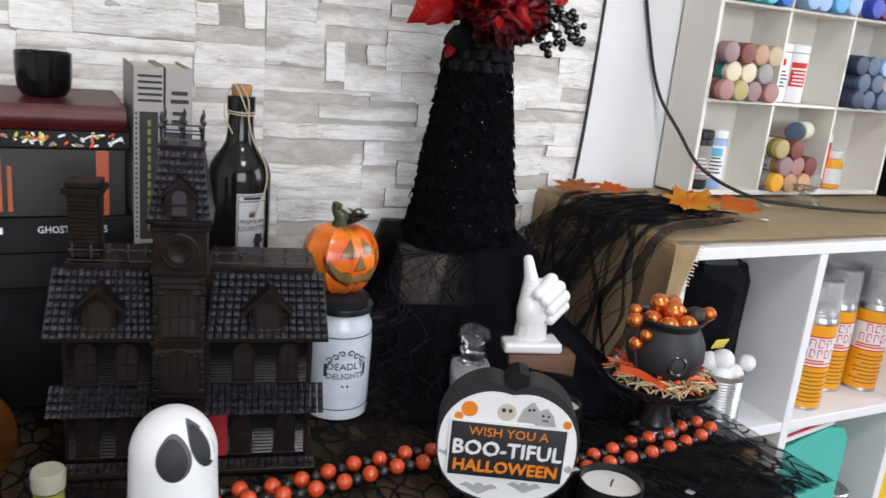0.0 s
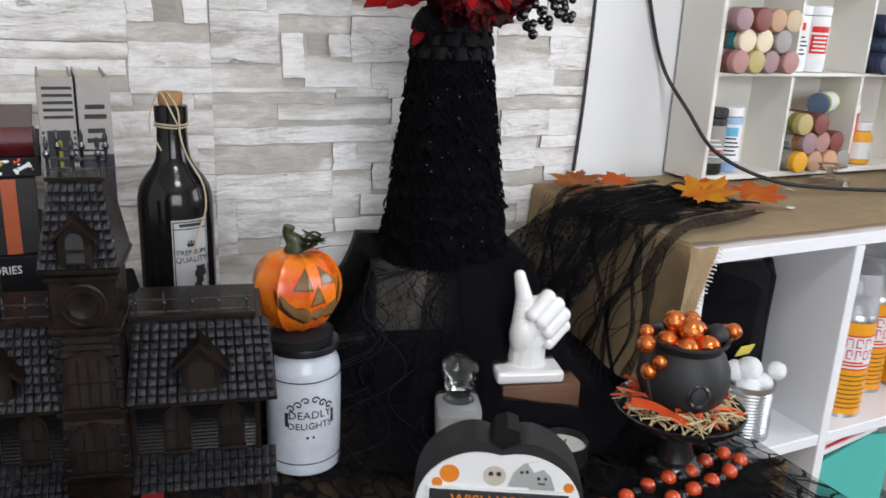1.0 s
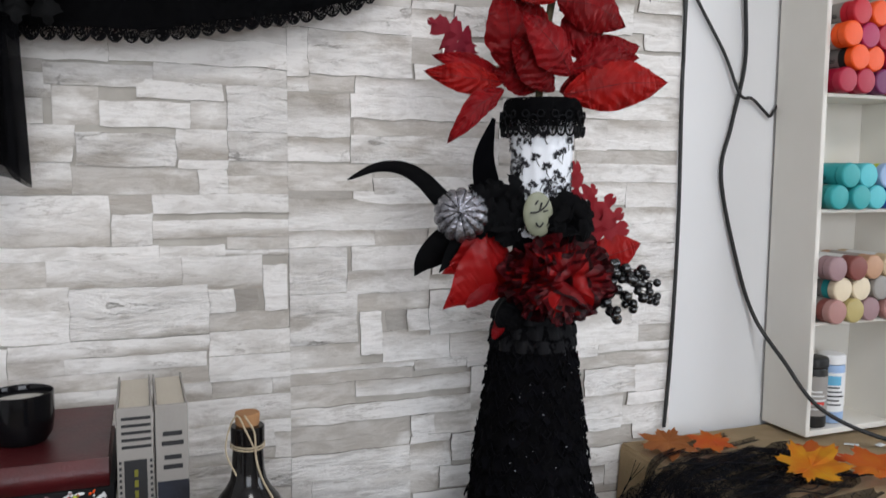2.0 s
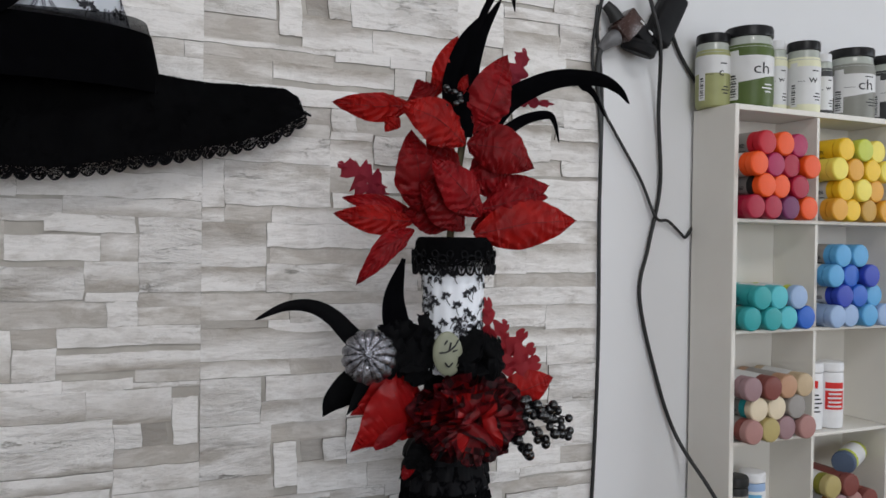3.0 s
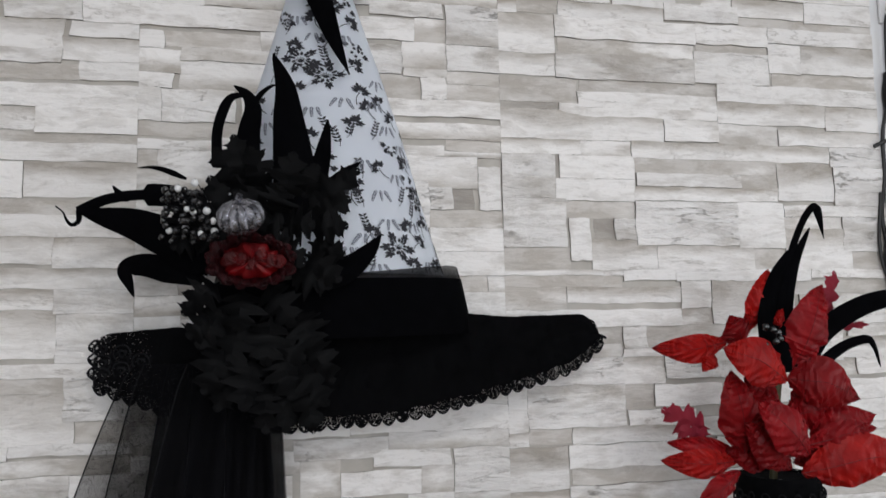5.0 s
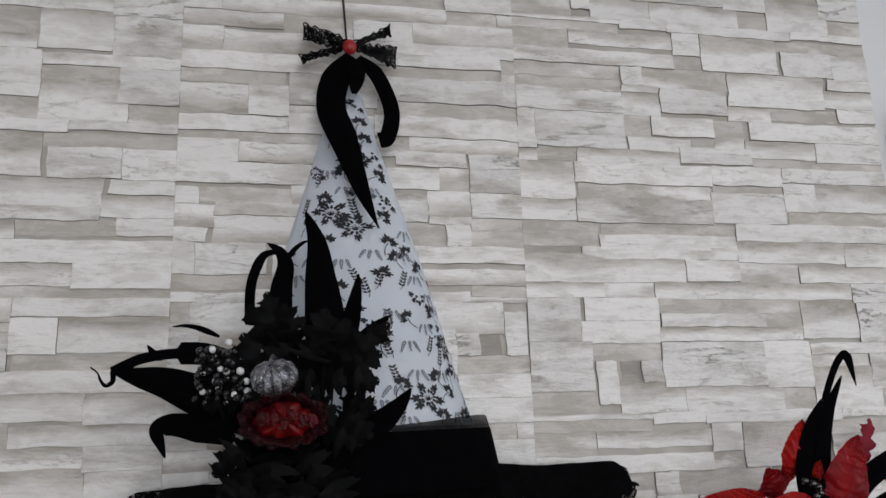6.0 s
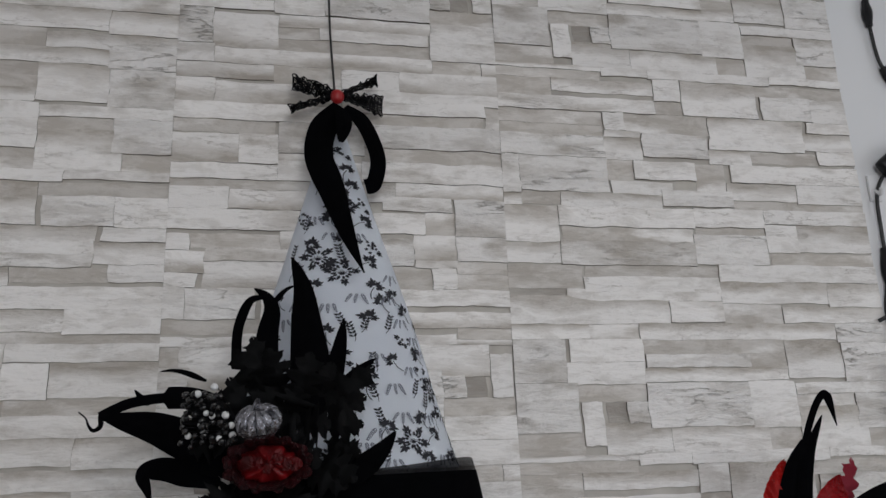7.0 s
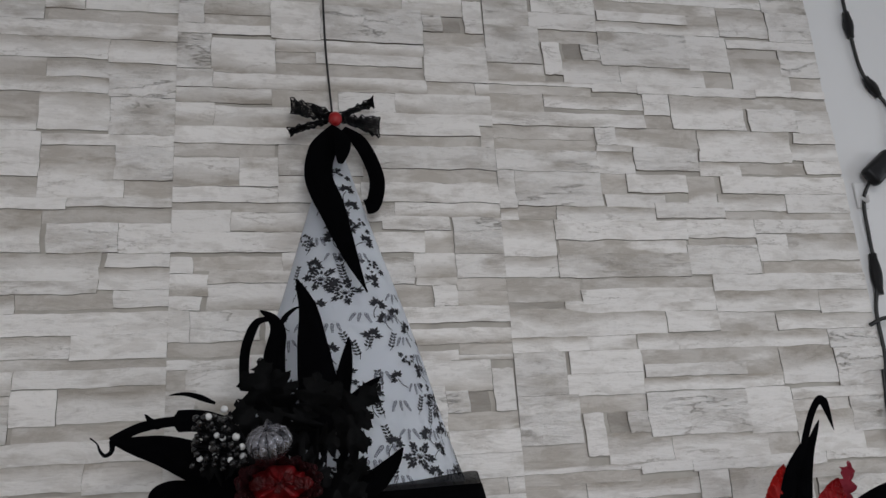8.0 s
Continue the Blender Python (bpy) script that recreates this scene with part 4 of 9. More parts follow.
lights = cable("light_cable", [(0.598, -0.006, 2.5), (0.598, -0.006, 2.38), (0.597, -0.006, 2.34), (0.600, -0.006, 2.264), (0.619, -0.006, 2.225), (0.633, -0.008, 2.19), (0.625, -0.010, 2.13), (0.585, -0.010, 2.095), (0.552, -0.008, 2.05), (0.547, -0.006, 1.99), (0.545, -0.006, 1.932), (0.531, -0.006, 1.88), (0.529, -0.006, 1.82), (0.520, -0.006, 1.77), (0.526, -0.006, 1.72), (0.530, -0.006, 1.66), (0.5285, -0.006, 1.515), (0.530, -0.006, 1.33), (0.524, -0.007, 1.15), (0.515, -0.010, 1.052)], 0.0027, "thin black light cable pinned along the wallpaper edge")
for a, b in (((0.5978, -0.006, 2.365), (0.5965, -0.006, 2.32)), ((0.604, -0.006, 2.25), (0.622, -0.006, 2.218)), ((0.546, -0.006, 1.965), (0.543, -0.006, 1.905))):
    part("connector", tube([a, ((a[0] + b[0]) / 2, a[1], (a[2] + b[2]) / 2), b], 0.0055, 10, per=4, taper=lambda s: 0.55 + 0.9 * math.sin(math.pi * min(0.85, max(0.15, s)))), BLACKPLASTIC, lights)
cable("power_cable", [(0.516, -0.006, 1.862), (0.537, -0.014, 1.870), (0.565, -0.018, 1.861), (0.582, -0.026, 1.836), (0.591, -0.036, 1.794), (0.606, -0.034, 1.743), (0.622, -0.012, 1.660), (0.631, -0.007, 1.558), (0.612, -0.007, 1.47), (0.598, -0.007, 1.398), (0.630, -0.008, 1.28), (0.660, -0.014, 1.20), (0.673, -0.06, 1.145), (0.690, -0.112, 1.090), (0.755, -0.160, 1.056), (0.84, -0.195, 1.047), (0.95, -0.235, 1.046), (1.06, -0.235, 1.046), (1.2, -0.20, 1.046)], 0.0028, "black power cable hanging down and across the burlap")
cable("thin_cable", [(0.520, -0.007, 1.80), (0.512, -0.008, 1.72), (0.530, -0.008, 1.66), (0.552, -0.007, 1.627), (0.596, -0.007, 1.565), (0.621, -0.011, 1.512), (0.645, -0.008, 1.507), (0.668, -0.008, 1.490), (0.678, -0.007, 1.484), (0.688, -0.006, 1.494), (0.700, -0.005, 1.510)], 0.0022, "thin black wire curling behind the paint rack")
cable("plug_cable", [(0.636, -0.020, 1.832), (0.632, -0.018, 1.845), (0.621, -0.014, 1.873), (0.603, -0.010, 1.893), (0.592, -0.010, 1.910), (0.594, -0.010, 1.920), (0.604, -0.010, 1.922), (0.616, -0.010, 1.908), (0.622, -0.011, 1.880), (0.630, -0.010, 1.850), (0.641, -0.008, 1.815), (0.645, -0.007, 1.785), (0.664, -0.006, 1.747), (0.70, -0.006, 1.703)], 0.0027, "black plug cable running behind the paint jars")


ADAPTERBLACK = material("matt_black_casing", (0.009, 0.009, 0.010), 0.55, second=(0.014, 0.014, 0.015), scale=60, bump=0.1, fine=500, spec=0.15)


def plug_adapter():
    t = thing("power_adapter", 0.605, -0.002, 1.790, "black plug adapter hanging on cables by the wall", "adapter")
    lean = pose(0.017, -0.020, -0.002, 0, 27, 0)
    bm = box(bmesh.new(), -0.0185, 0.0185, -0.014, 0.014, -0.040, 0.040, 0.006, 3)
    bmesh.ops.transform(bm, matrix=lean, verts=bm.verts)
    part("body", bm, ADAPTERBLACK, t)
    seam = box(bmesh.new(), -0.0188, 0.0188, -0.0003, 0.0003, -0.036, 0.036, 0.0)
    bmesh.ops.transform(seam, matrix=lean, verts=seam.verts)
    part("seam", seam, CABLE, t)
    part("base", lathe([(0.0, -0.010), (0.022, -0.010), (0.0250, -0.006), (0.0250, 0.003), (0.020, 0.008), (0, 0.009)], 28, m=pose(-0.026, -0.020, -0.044, 18, 14, 0), cap=False), ADAPTERBLACK, t)
    part("neck", box(bmesh.new(), -0.016, 0.016, -0.012, 0.012, -0.010, 0.012, 0.003, 2, m=pose(-0.022, -0.018, -0.028, 0, 40, 0)), ADAPTERBLACK, t)
    for k in (0, 1):
        part("contact", box(bmesh.new(), -0.004, 0.004, -0.0006, 0.0006, -0.0012, 0.0012, m=pose(-0.030 + 0.014 * k, -0.032, -0.014 - 0.012 * k, 0, 35, 0)), LABELWHITE, t)
    part("socket", box(bmesh.new(), -0.015, 0.015, -0.013, 0.012, -0.020, 0.020, 0.003, 2, m=pose(-0.047, -0.018, -0.018, 0, 45, 0)), material("brown_translucent_plastic", (0.085, 0.045, 0.038), 0.25, second=(0.05, 0.028, 0.024), scale=40, transmission=0.2), t, "brown translucent socket")
    part("plug", tube([(-0.062, -0.017, -0.010), (-0.070, -0.017, 0.000), (-0.079, -0.014, 0.009)], 0.0105, 12, per=3, taper=lambda s: 1 - 0.35 * s), CABLE, t)
    part("plug", tube([(-0.062, -0.017, -0.034), (-0.073, -0.016, -0.040), (-0.085, -0.012, -0.052)], 0.0115, 14, per=4, taper=lambda s: 1 - 0.55 * s * s), material("smoky_plug", (0.20, 0.20, 0.205), 0.3, second=(0.07, 0.07, 0.075), scale=50), t, "smoky grey plug")
    part("lead", tube([(-0.084, -0.012, -0.050), (-0.087, -0.009, -0.075), (-0.084, -0.008, -0.115), (-0.078, -0.0066, -0.17), (-0.0765, -0.0064, -0.24)], 0.0042, 8, per=6, taper=lambda s: 1 - 0.6 * s), CABLE, t)
    return t


plug_adapter()
ad2 = thing("light_controller", 0.585, -0.002, 2.095, "round black light controller fixed to the wall", "controller")
part("body", box(bmesh.new(), -0.03, 0.03, -0.022, -0.004, -0.016, 0.016, 0.007, 3, m=pose(0, 0, 0, 0, -38, 0)), BLACKPLASTIC, ad2)
lh = thing("cable_clip", 0.607, -0.001, 1.932, "small clear adhesive clip holding the cable loop", "hook")
part("plate", boxes((-0.007, 0.007, -0.003, 0.0005, -0.014, 0.016), bevel=0.001), WHITEPLASTIC, lh)
part("hook", tube([(0, -0.003, -0.002), (0, -0.011, -0.010), (0, -0.015, -0.003)], 0.0022, 8), WHITEPLASTIC, lh)
hk = thing("wall_hook", 0.551, -0.002, 2.055, "small clear adhesive hook on the wall", "hook")
part("plate", boxes((-0.009, 0.009, -0.003, 0.0015, -0.02, 0.02), bevel=0.001), WHITEPLASTIC, hk)
part("hook", tube([(0, -0.003, -0.004), (0, -0.012, -0.012), (0, -0.016, -0.004)], 0.003, 8), WHITEPLASTIC, hk)

# ---- maple leaves of cloth on the burlap ----
LEAFORANGE = material("orange_cloth_leaf", (0.75, 0.25, 0.02), 0.7, second=(0.7, 0.07, 0.015), scale=28, contrast=0.5, bump=0.3)
LEAFGOLD = material("golden_cloth_leaf", (0.88, 0.50, 0.02), 0.7, second=(0.80, 0.20, 0.01), scale=30, contrast=0.45, bump=0.3)
LEAFRUST = material("rust_cloth_leaf", (0.55, 0.2, 0.05), 0.7, second=(0.4, 0.12, 0.03), scale=30, bump=0.3)


def maple_outline(r, seed, lobes=7):
    """A maple leaf outline round the origin, stem end at the bottom."""
    rd = random.Random(seed)
    pts = []
    for k in range(lobes):
        a = radians(-70 + k * 320 / (lobes - 1) - 90 + 0)
        big = r * (1.0 - 0.35 * abs(k - (lobes - 1) / 2) / ((lobes - 1) / 2))
        for da, f in ((-0.34, 0.62), (-0.22, 0.82), (-0.12, 0.80), (0, 1.0), (0.12, 0.80), (0.22, 0.82), (0.34, 0.62)):
            pts.append((big * f * math.cos(a + da + math.pi) * rd.uniform(0.92, 1.08), big * f * math.sin(a + da + math.pi) * rd.uniform(0.92, 1.08)))
    return pts


def flat_leaf(name, outline, mat, m, label, category="leaf", curl=0.02, thick=0.0006, parent=None, seed=0):
    """A thin leaf in its own x, y plane, curled, with a vein ridge; m places it."""
    bm = bmesh.new()
    n = len(outline)
    c = bm.verts.new((0, 0, 0.0))
    mid = [bm.verts.new((x * 0.5, y * 0.5, curl * 0.25 * wave(x * 40, y * 40, seed) + 0.0015)) for x, y in outline]
    rim = [bm.verts.new((x, y, curl * (x * x + y * y) / 0.0016 * (0.5 + wave(x * 30, y * 30, seed + 5)) * 0.4)) for x, y in outline]
    fs = []
    for i in range(n):
        j = (i + 1) % n
        fs.append(bm.faces.new((c, mid[i], mid[j])))
        fs.append(bm.faces.new((mid[i], rim[i], rim[j], mid[j])))
    bmesh.ops.solidify(bm, geom=fs, thickness=thick)
    bmesh.ops.transform(bm, matrix=m, verts=bm.verts)
    ob = part(name, bm, mat, parent)
    return tagged(ob, label, category) if not parent else ob


for k, (x, y, r, turn, mat, lab, up) in enumerate(((0.487, -0.058, 0.052, 60, LEAFRUST, "rust orange cloth maple leaf lying on burlap", 0.006), (0.575, -0.212, 0.058, 200, LEAFGOLD, "golden yellow cloth maple leaf lying on burlap", 0.016), (0.622, -0.168, 0.046, 120, LEAFORANGE, "red orange cloth maple leaf lying on burlap", 0.012), (0.655, -0.232, 0.05, 250, LEAFORANGE, "orange red cloth maple leaf lying on burlap", 0.012), (0.538, -0.085, 0.04, 10, LEAFORANGE, "small orange cloth maple leaf lying on burlap", 0.01))):
    flat_leaf("maple_leaf", maple_outline(r, k), mat, pose(x, y, UT + 0.008 + up, 9, -6, 0) @ pose(0, 0, 0, 0, 0, turn), lab, curl=0.014, seed=k)

# ---- small things on the burlap ----
gl = thing("glass_dish", 0.885, -0.155, UT + 0.0022, "small upturned clear glass dish on burlap", "dish")
part("dish", lathe([(0.028, 0), (0.03, 0.002), (0.026, 0.012), (0.008, 0.016), (0.007, 0.028), (0.02, 0.032), (0.021, 0.034), (0.0, 0.033)], 24, cap=False), GLASS, gl)
for k, (x, y, a) in enumerate(((0.77, -0.14, 20), (0.80, -0.155, 70), (0.735, -0.125, 130), (0.70, -0.245, 30), (0.835, -0.13, 150))):
    o = part("paper_scrap", boxes((-0.009, 0.009, -0.004, 0.004, 0, 0.0012), bevel=0.0003), LABELWHITE)
    o.matrix_basis = pose(x, y, UT + 0.0028, 3, 4, a)
    tagged(o, "tiny white paper scrap lying on burlap", "scrap", "paper scraps")
bb = thing("brown_bottle", 1.176, -0.185, UT + 0.002, "brown glass bottle with orange band on the shelf top", "bottle")
part("body", lathe([(0.03, 0), (0.034, 0.003), (0.034, 0.12), (0.02, 0.14), (0.013, 0.15), (0.013, 0.17)], 24), material("brown_red_glass", (0.12, 0.025, 0.015), 0.1, bump=0, coat=0.5), bb)
part("band", lathe([(0.0345, 0.05), (0.0345, 0.062)], 24, cap=False), PAINT_MATS["orange"], bb)


# ---- the pile at the end of the shelf top ----
def lump(u, v):
    """A slack black bag, heaped and creased."""
    a, e = 2 * math.pi * u, math.pi / 2 * v
    k = 1 + 0.10 * wave(math.cos(a) * 2, math.sin(a) * 2, v * 3) + 0.04 * math.sin(7 * a + 5 * v)
    return (1.246 + 0.052 * k * math.cos(e) ** 0.6 * math.cos(a), -0.078 + 0.052 * k * math.cos(e) ** 0.6 * math.sin(a), UT + 0.002 + 0.118 * math.sin(e) ** 0.9)


tagged(part("cloth_bag", sheet(48, 16, lump), BLACKCLOTH), "slack black cloth bag heaped on the shelf top", "bag")
bd = part("white_board", box(bmesh.new(), -0.072, 0.072, -0.055, 0.055, 0, 0.010, 0.0015, 2), LAMINATE)
bd.matrix_basis = pose(1.246, -0.095, UT + 0.1205, 0, 4, 6)
tagged(bd, "white laminate board lying on the black bag", "board")
tb = part("white_tub", lathe([(0.040, 0), (0.046, 0.003), (0.056, 0.06), (0.058, 0.085), (0.055, 0.092), (0.050, 0.088), (0.048, 0.06)], 40), WHITEPLASTIC)
tb.matrix_basis = pose(1.252, -0.09, UT + 0.1315, 0, 4, 0)
tagged(tb, "white plastic tub standing on the board", "tub")

# ---- cloths on the table ----
def table_cloth_point(u, v):
    x = -1.25 + 1.685 * u
    y = -0.66 + 0.63 * v
    z = TZ - 0.002 + 0.0022 * abs(wave(x * 14, y * 14, 9.1))
    over = max(0.0, x - 0.415) / 0.02
    return (x - 0.004 * over, y, z - 0.012 * over)


UNDER = material("tan_table_cloth", (0.3, 0.2, 0.1), 0.9, second=(0.2, 0.13, 0.06), scale=25, contrast=0.5, bump=0.5, fine=300)
un = part("table_runner", sheet(60, 24, lambda u, v: (-1.1 + 1.3 * u, -0.60 + 0.56 * v, TZ - 0.0035 + 0.0012 * abs(wave(u * 30, v * 16, 2.0))), thick=0.0012), UNDER)
tagged(un, "tan woven runner under the black lace cloth", "cloth")
tc = part("lace_tablecloth", sheet(90, 40, table_cloth_point), LACE)
tagged(tc, "black spider-web lace cloth spread over the table", "cloth")
# rucked folds of lace near the stand
lf = bmesh.new()
for k in range(3):
    a = 0.9 + k * 0.5
    sheet(60, 26, lambda u, v, a=a, k=k: (0.10 + 0.33 * u + 0.02 * k, -0.60 + 0.37 * v, TZ + 0.001 + 0.003 * k + (0.010 + 0.003 * k) * max(0, wave(u * 7 + k * 3, v * 6 * a, k * 5.0)) * math.sin(math.pi * u) * math.sin(math.pi * v)), lf)
tagged(part("lace_scarf", lf, LACE), "bunched black lace scarf on the table", "cloth")


def vine_net(name, fn, label, nx=50, ny=50, mat=CREEPY):
    return tagged(part(name, sheet(nx, ny, fn), mat), label, "cloth")


# box under the cone tree, and the gauze tent over it
rb = thing("riser_box", 0.2175, -0.1785, TZ, "black riser box with pale lid under gauze", "box", turn=-15.5)
rcloth = box(bmesh.new(), -0.077, 0.077, -0.063, 0.063, 0, 0.092, 0.003, 2)
RISER = material("pale_riser_wood", (0.5, 0.45, 0.37), 0.7, second=(0.38, 0.33, 0.26), scale=12, stretch=(1, 1, 6))
part("box", rcloth, BLACKCLOTH, rb, "black cloth-covered box")
part("lid", box(bmesh.new(), -0.080, 0.080, -0.066, 0.066, 0.0925, 0.156, 0.004, 2), RISER, rb, "pale wooden lid")
RTOP = TZ + 0.157


def tent(u, v, lift=0.0, seed=0.0):
    """Gauze over the riser: flat on top, falling to the table in folds."""
    a = 2 * math.pi * u
    r = v
    cx, cy, tilt = 0.2175, -0.1785, radians(-15.5)
    bx, by = 0.0825 + lift, 0.0685 + lift
    c, s = math.cos(a), math.sin(a)
    k = 1 / max(abs(c) / bx, abs(s) / by)
    if r < 0.5:
        d = k * r / 0.5
        z = RTOP + lift + 0.001
    else:
        q = (r - 0.5) / 0.5
        fold = 1 + 0.16 * wave(math.cos(a) * 2.5 + seed, math.sin(a) * 2.5, seed) + 0.05 * math.sin(9 * a + seed)
        d = k + (0.050 + 0.085 * q * fold) * q
        z = RTOP + lift + 0.001 - (0.151 + lift) * q ** 0.95 + 0.004 * math.sin(13 * a) * q * (1 - q)
    y = cy + d * (c * math.sin(tilt) + s * math.cos(tilt))
    return (cx + d * (c * math.cos(tilt) - s * math.sin(tilt)), min(y, -0.022), max(z, TZ + 0.002 + 0.002 * abs(wave(u * 40, v * 9, seed))))


vine_net("gauze_cloth", lambda u, v: tent(u, v, 0.0, 0.3), "black torn gauze draped over the riser box", 120, 40)
for k in range(3):
    vine_net("gauze_cloth", lambda u, v, k=k: tent((0.695 + 0.035 * k + (0.85 - 0.05 * k) * u) % 1.0, min(v * 1.05, 1.0), 0.004 + 0.003 * k, 4.1 + 2 * k), "further layer of black gauze over the riser box", 100, 40)


# gauze from the burlap top down to the riser
def sling(u, v, seed=0.0, w=1.0):
    """u: from the shelf top across to the riser, v: across."""
    if u < 0.4:
        q = u / 0.4
        x = 0.645 - 0.20 * q
        y0, y1 = -0.10 - 0.02 * q, -0.215 - 0.05 * q - 0.02 * math.sin(q * 9)
        z = UT + 0.005
    else:
        q = (u - 0.4) / 0.6
        x = 0.445 - 0.150 * q - 0.022 * math.sin(q * math.pi)
        y0, y1 = -0.12 + 0.075 * q, -0.265 - 0.03 * q
        z = UT + 0.004 - 0.19 * q ** 1.15
        x -= 0.012
    y = y0 + (y1 - y0) * v * w
    z += 0.010 * abs(wave(u * 11, v * 10 + seed, seed)) + (0.002 if u < 0.4 else 0.0)
    return (x + 0.006 * wave(u * 8, v * 12, seed), y + 0.008 * wave(u * 14, v * 3, seed + 2), max(z, TZ + 0.003))


THINGAUZE = veil_material("thin_black_gauze", (0.006, 0.006, 0.008), 0.10, 0.72, 130, 0.06, (1, 0.7, 0.45), 22)
for s in (0.0, 3.0):
    vine_net("gauze_cloth", lambda u, v, s=s: sling(u, v, s), "torn black gauze hanging from the burlap shelf top", 90, 50, THINGAUZE)
# torn strips of gauze: narrow wavy bands trailing over the edge of the burlap
ry = random.Random(11)


def strip(pts, w, seed):
    path = smooth_path([Vector(q) for q in pts], 8)
    n = len(path)

    def at(u, v):
        i = min(n - 1, int(v * (n - 1) + 0.5))
        c = path[i]
        d = (path[min(i + 1, n - 1)] - path[max(i - 1, 0)]).normalized()
        side = Vector((0, -1, 0)) if abs(d.y) < 0.8 else Vector((1, 0, 0))
        k = w * (0.6 + 0.9 * abs(wave(v * 5, seed, 3.0))) * (1 - 0.6 * v)
        return c + side * (u - 0.5) * k + Vector((0.002 * math.sin(u * 6 + seed), 0, 0.002 * math.sin(u * 9 + v * 4)))
    return tagged(part("gauze_strip", sheet(5, n - 1, at), CREEPY), "torn strip of black gauze trailing over burlap", "cloth", "gauze strips")


for k in range(9):
    y0 = -0.10 - 0.027 * k
    sway = 0.02 * math.sin(k * 1.9)
    pts = [(0.56 + 0.06 * ry.random(), y0 + 0.05, UT + 0.009), (0.49, y0 + 0.02, UT + 0.011), (0.436, y0, UT + 0.006)]
    for i in range(1, 6):
        q = i / 5
        pts.append((0.428 - 0.070 * q * (0.7 + 0.3 * math.sin(k)), max(-0.352, y0 + sway * math.sin(i * 1.5) - 0.03 * q), UT + 0.004 - 0.17 * q))
    strip(pts, 0.016 + 0.014 * ry.random(), k)
yarn = bmesh.new()
for k in range(22):
    a, y = 0.50 + 0.17 * ry.random(), -0.10 - 0.15 * ry.random()
    tube([(a, y, UT + 0.008), (a - 0.03, y - 0.03 * ry.random(), UT + 0.012), (a - 0.05, y + 0.01, UT + 0.010), (a - 0.09, y + 0.03 * ry.random(), UT + 0.010)], ry.uniform(0.0004, 0.0011), 5, yarn, 4)
for k in range(26):
    y = -0.06 - 0.0105 * k
    w1, w2 = ry.uniform(-0.025, 0.025), ry.uniform(-0.03, 0.03)
    tube([(0.436, y, UT - 0.004), (0.412, y + w1 * 0.6, UT - 0.04), (0.392, y - w1, UT - 0.08), (0.37 - 0.01 * ry.random(), y + w2, 0.92), (0.345, y - 0.02 - w2, 0.87)], ry.uniform(0.0003, 0.0008), 5, yarn, 6)
tagged(part("gauze_strands", yarn, GAUZE_YARN), "frayed black gauze strands trailing over burlap", "cloth", kind="stuff")

# twig-like threads round the riser
tw = bmesh.new()
for k in range(34):
    u = ry.random()
    pts = [Vector(tent((u + 0.03 * math.sin(i * 1.1 + k) + 0.004 * i * math.sin(k * 3)) % 1.0, 0.42 + 0.052 * i, 0.0015, 0.3)) for i in range(12)]
    tube(pts, ry.uniform(0.0003, 0.0009), 5, tw, 3)
tagged(part("gauze_strands", tw, GAUZE_YARN), "loose black gauze threads over the riser box", "cloth", kind="stuff")

# ---- the haunted house ----
BRONZE = material("dark_bronze_resin", (0.006, 0.0048, 0.0044), 0.30, second=(0.020, 0.013, 0.0095), scale=110, contrast=0.45, bump=0.35, fine=350, spec=0.12)
SIDING = material("glossy_black_siding", (0.004, 0.004, 0.005), 0.24, second=(0.010, 0.009, 0.009), scale=120, contrast=0.5, bump=0.15, fine=400, spec=0.4)
SILVERED = material("silvered_black_shingle", (0.022, 0.022, 0.025), 0.24, second=(0.11, 0.11, 0.122), scale=210, contrast=0.35, bump=0.2, fine=500, metal=0.75, spec=0.5)
DARKPANE = material("smoky_pane", (0.010, 0.008, 0.0075), 0.15, second=(0.020, 0.016, 0.014), bump=0.02, spec=0.35)
REDDOOR = material("red_door_paint", (0.3, 0.012, 0.015), 0.5)


def arch(w, h, n=8):
    pts = [(-w / 2, 0), (w / 2, 0)]
    for i in range(n + 1):
        a = math.pi * i / n
        pts.append((w / 2 * math.cos(a), h - w / 2 + w / 2 * math.sin(a)))
    return pts


def shift(pts, dx, dz):
    return [(x + dx, z + dz) for x, z in pts]


def house_window(parent, x, z, w, h, y, double=False):
    """A round-headed sash: raised frame, two panes or four, sill."""
    fr = part("window", prism(shift(arch(w * 1.22, h * 1.1), x, z - 0.001), y - 0.0022, y + 0.001), BRONZE, parent)
    for i, dx in enumerate((-0.25, 0.25) if double else (0,)):
        ww = w * (0.42 if double else 0.86)
        part("pane", prism(shift(arch(ww, h * 0.94), x + dx * w, z + 0.001), y - 0.003, y - 0.0023), DARKPANE, fr)
        part("mullion", boxes((x + dx * w - 0.0005, x + dx * w + 0.0005, y - 0.0040, y - 0.0031, z, z + h * 0.9), (x + dx * w - ww / 2, x + dx * w + ww / 2, y - 0.0041, y - 0.0031, z + h * 0.45, z + h * 0.45 + 0.0012)), BRONZE, fr)
    part("sill", boxes((x - w * 0.66, x + w * 0.66, y - 0.005, y + 0.0005, z - 0.0035, z - 0.0012), bevel=0.0004), BRONZE, fr)
    return fr


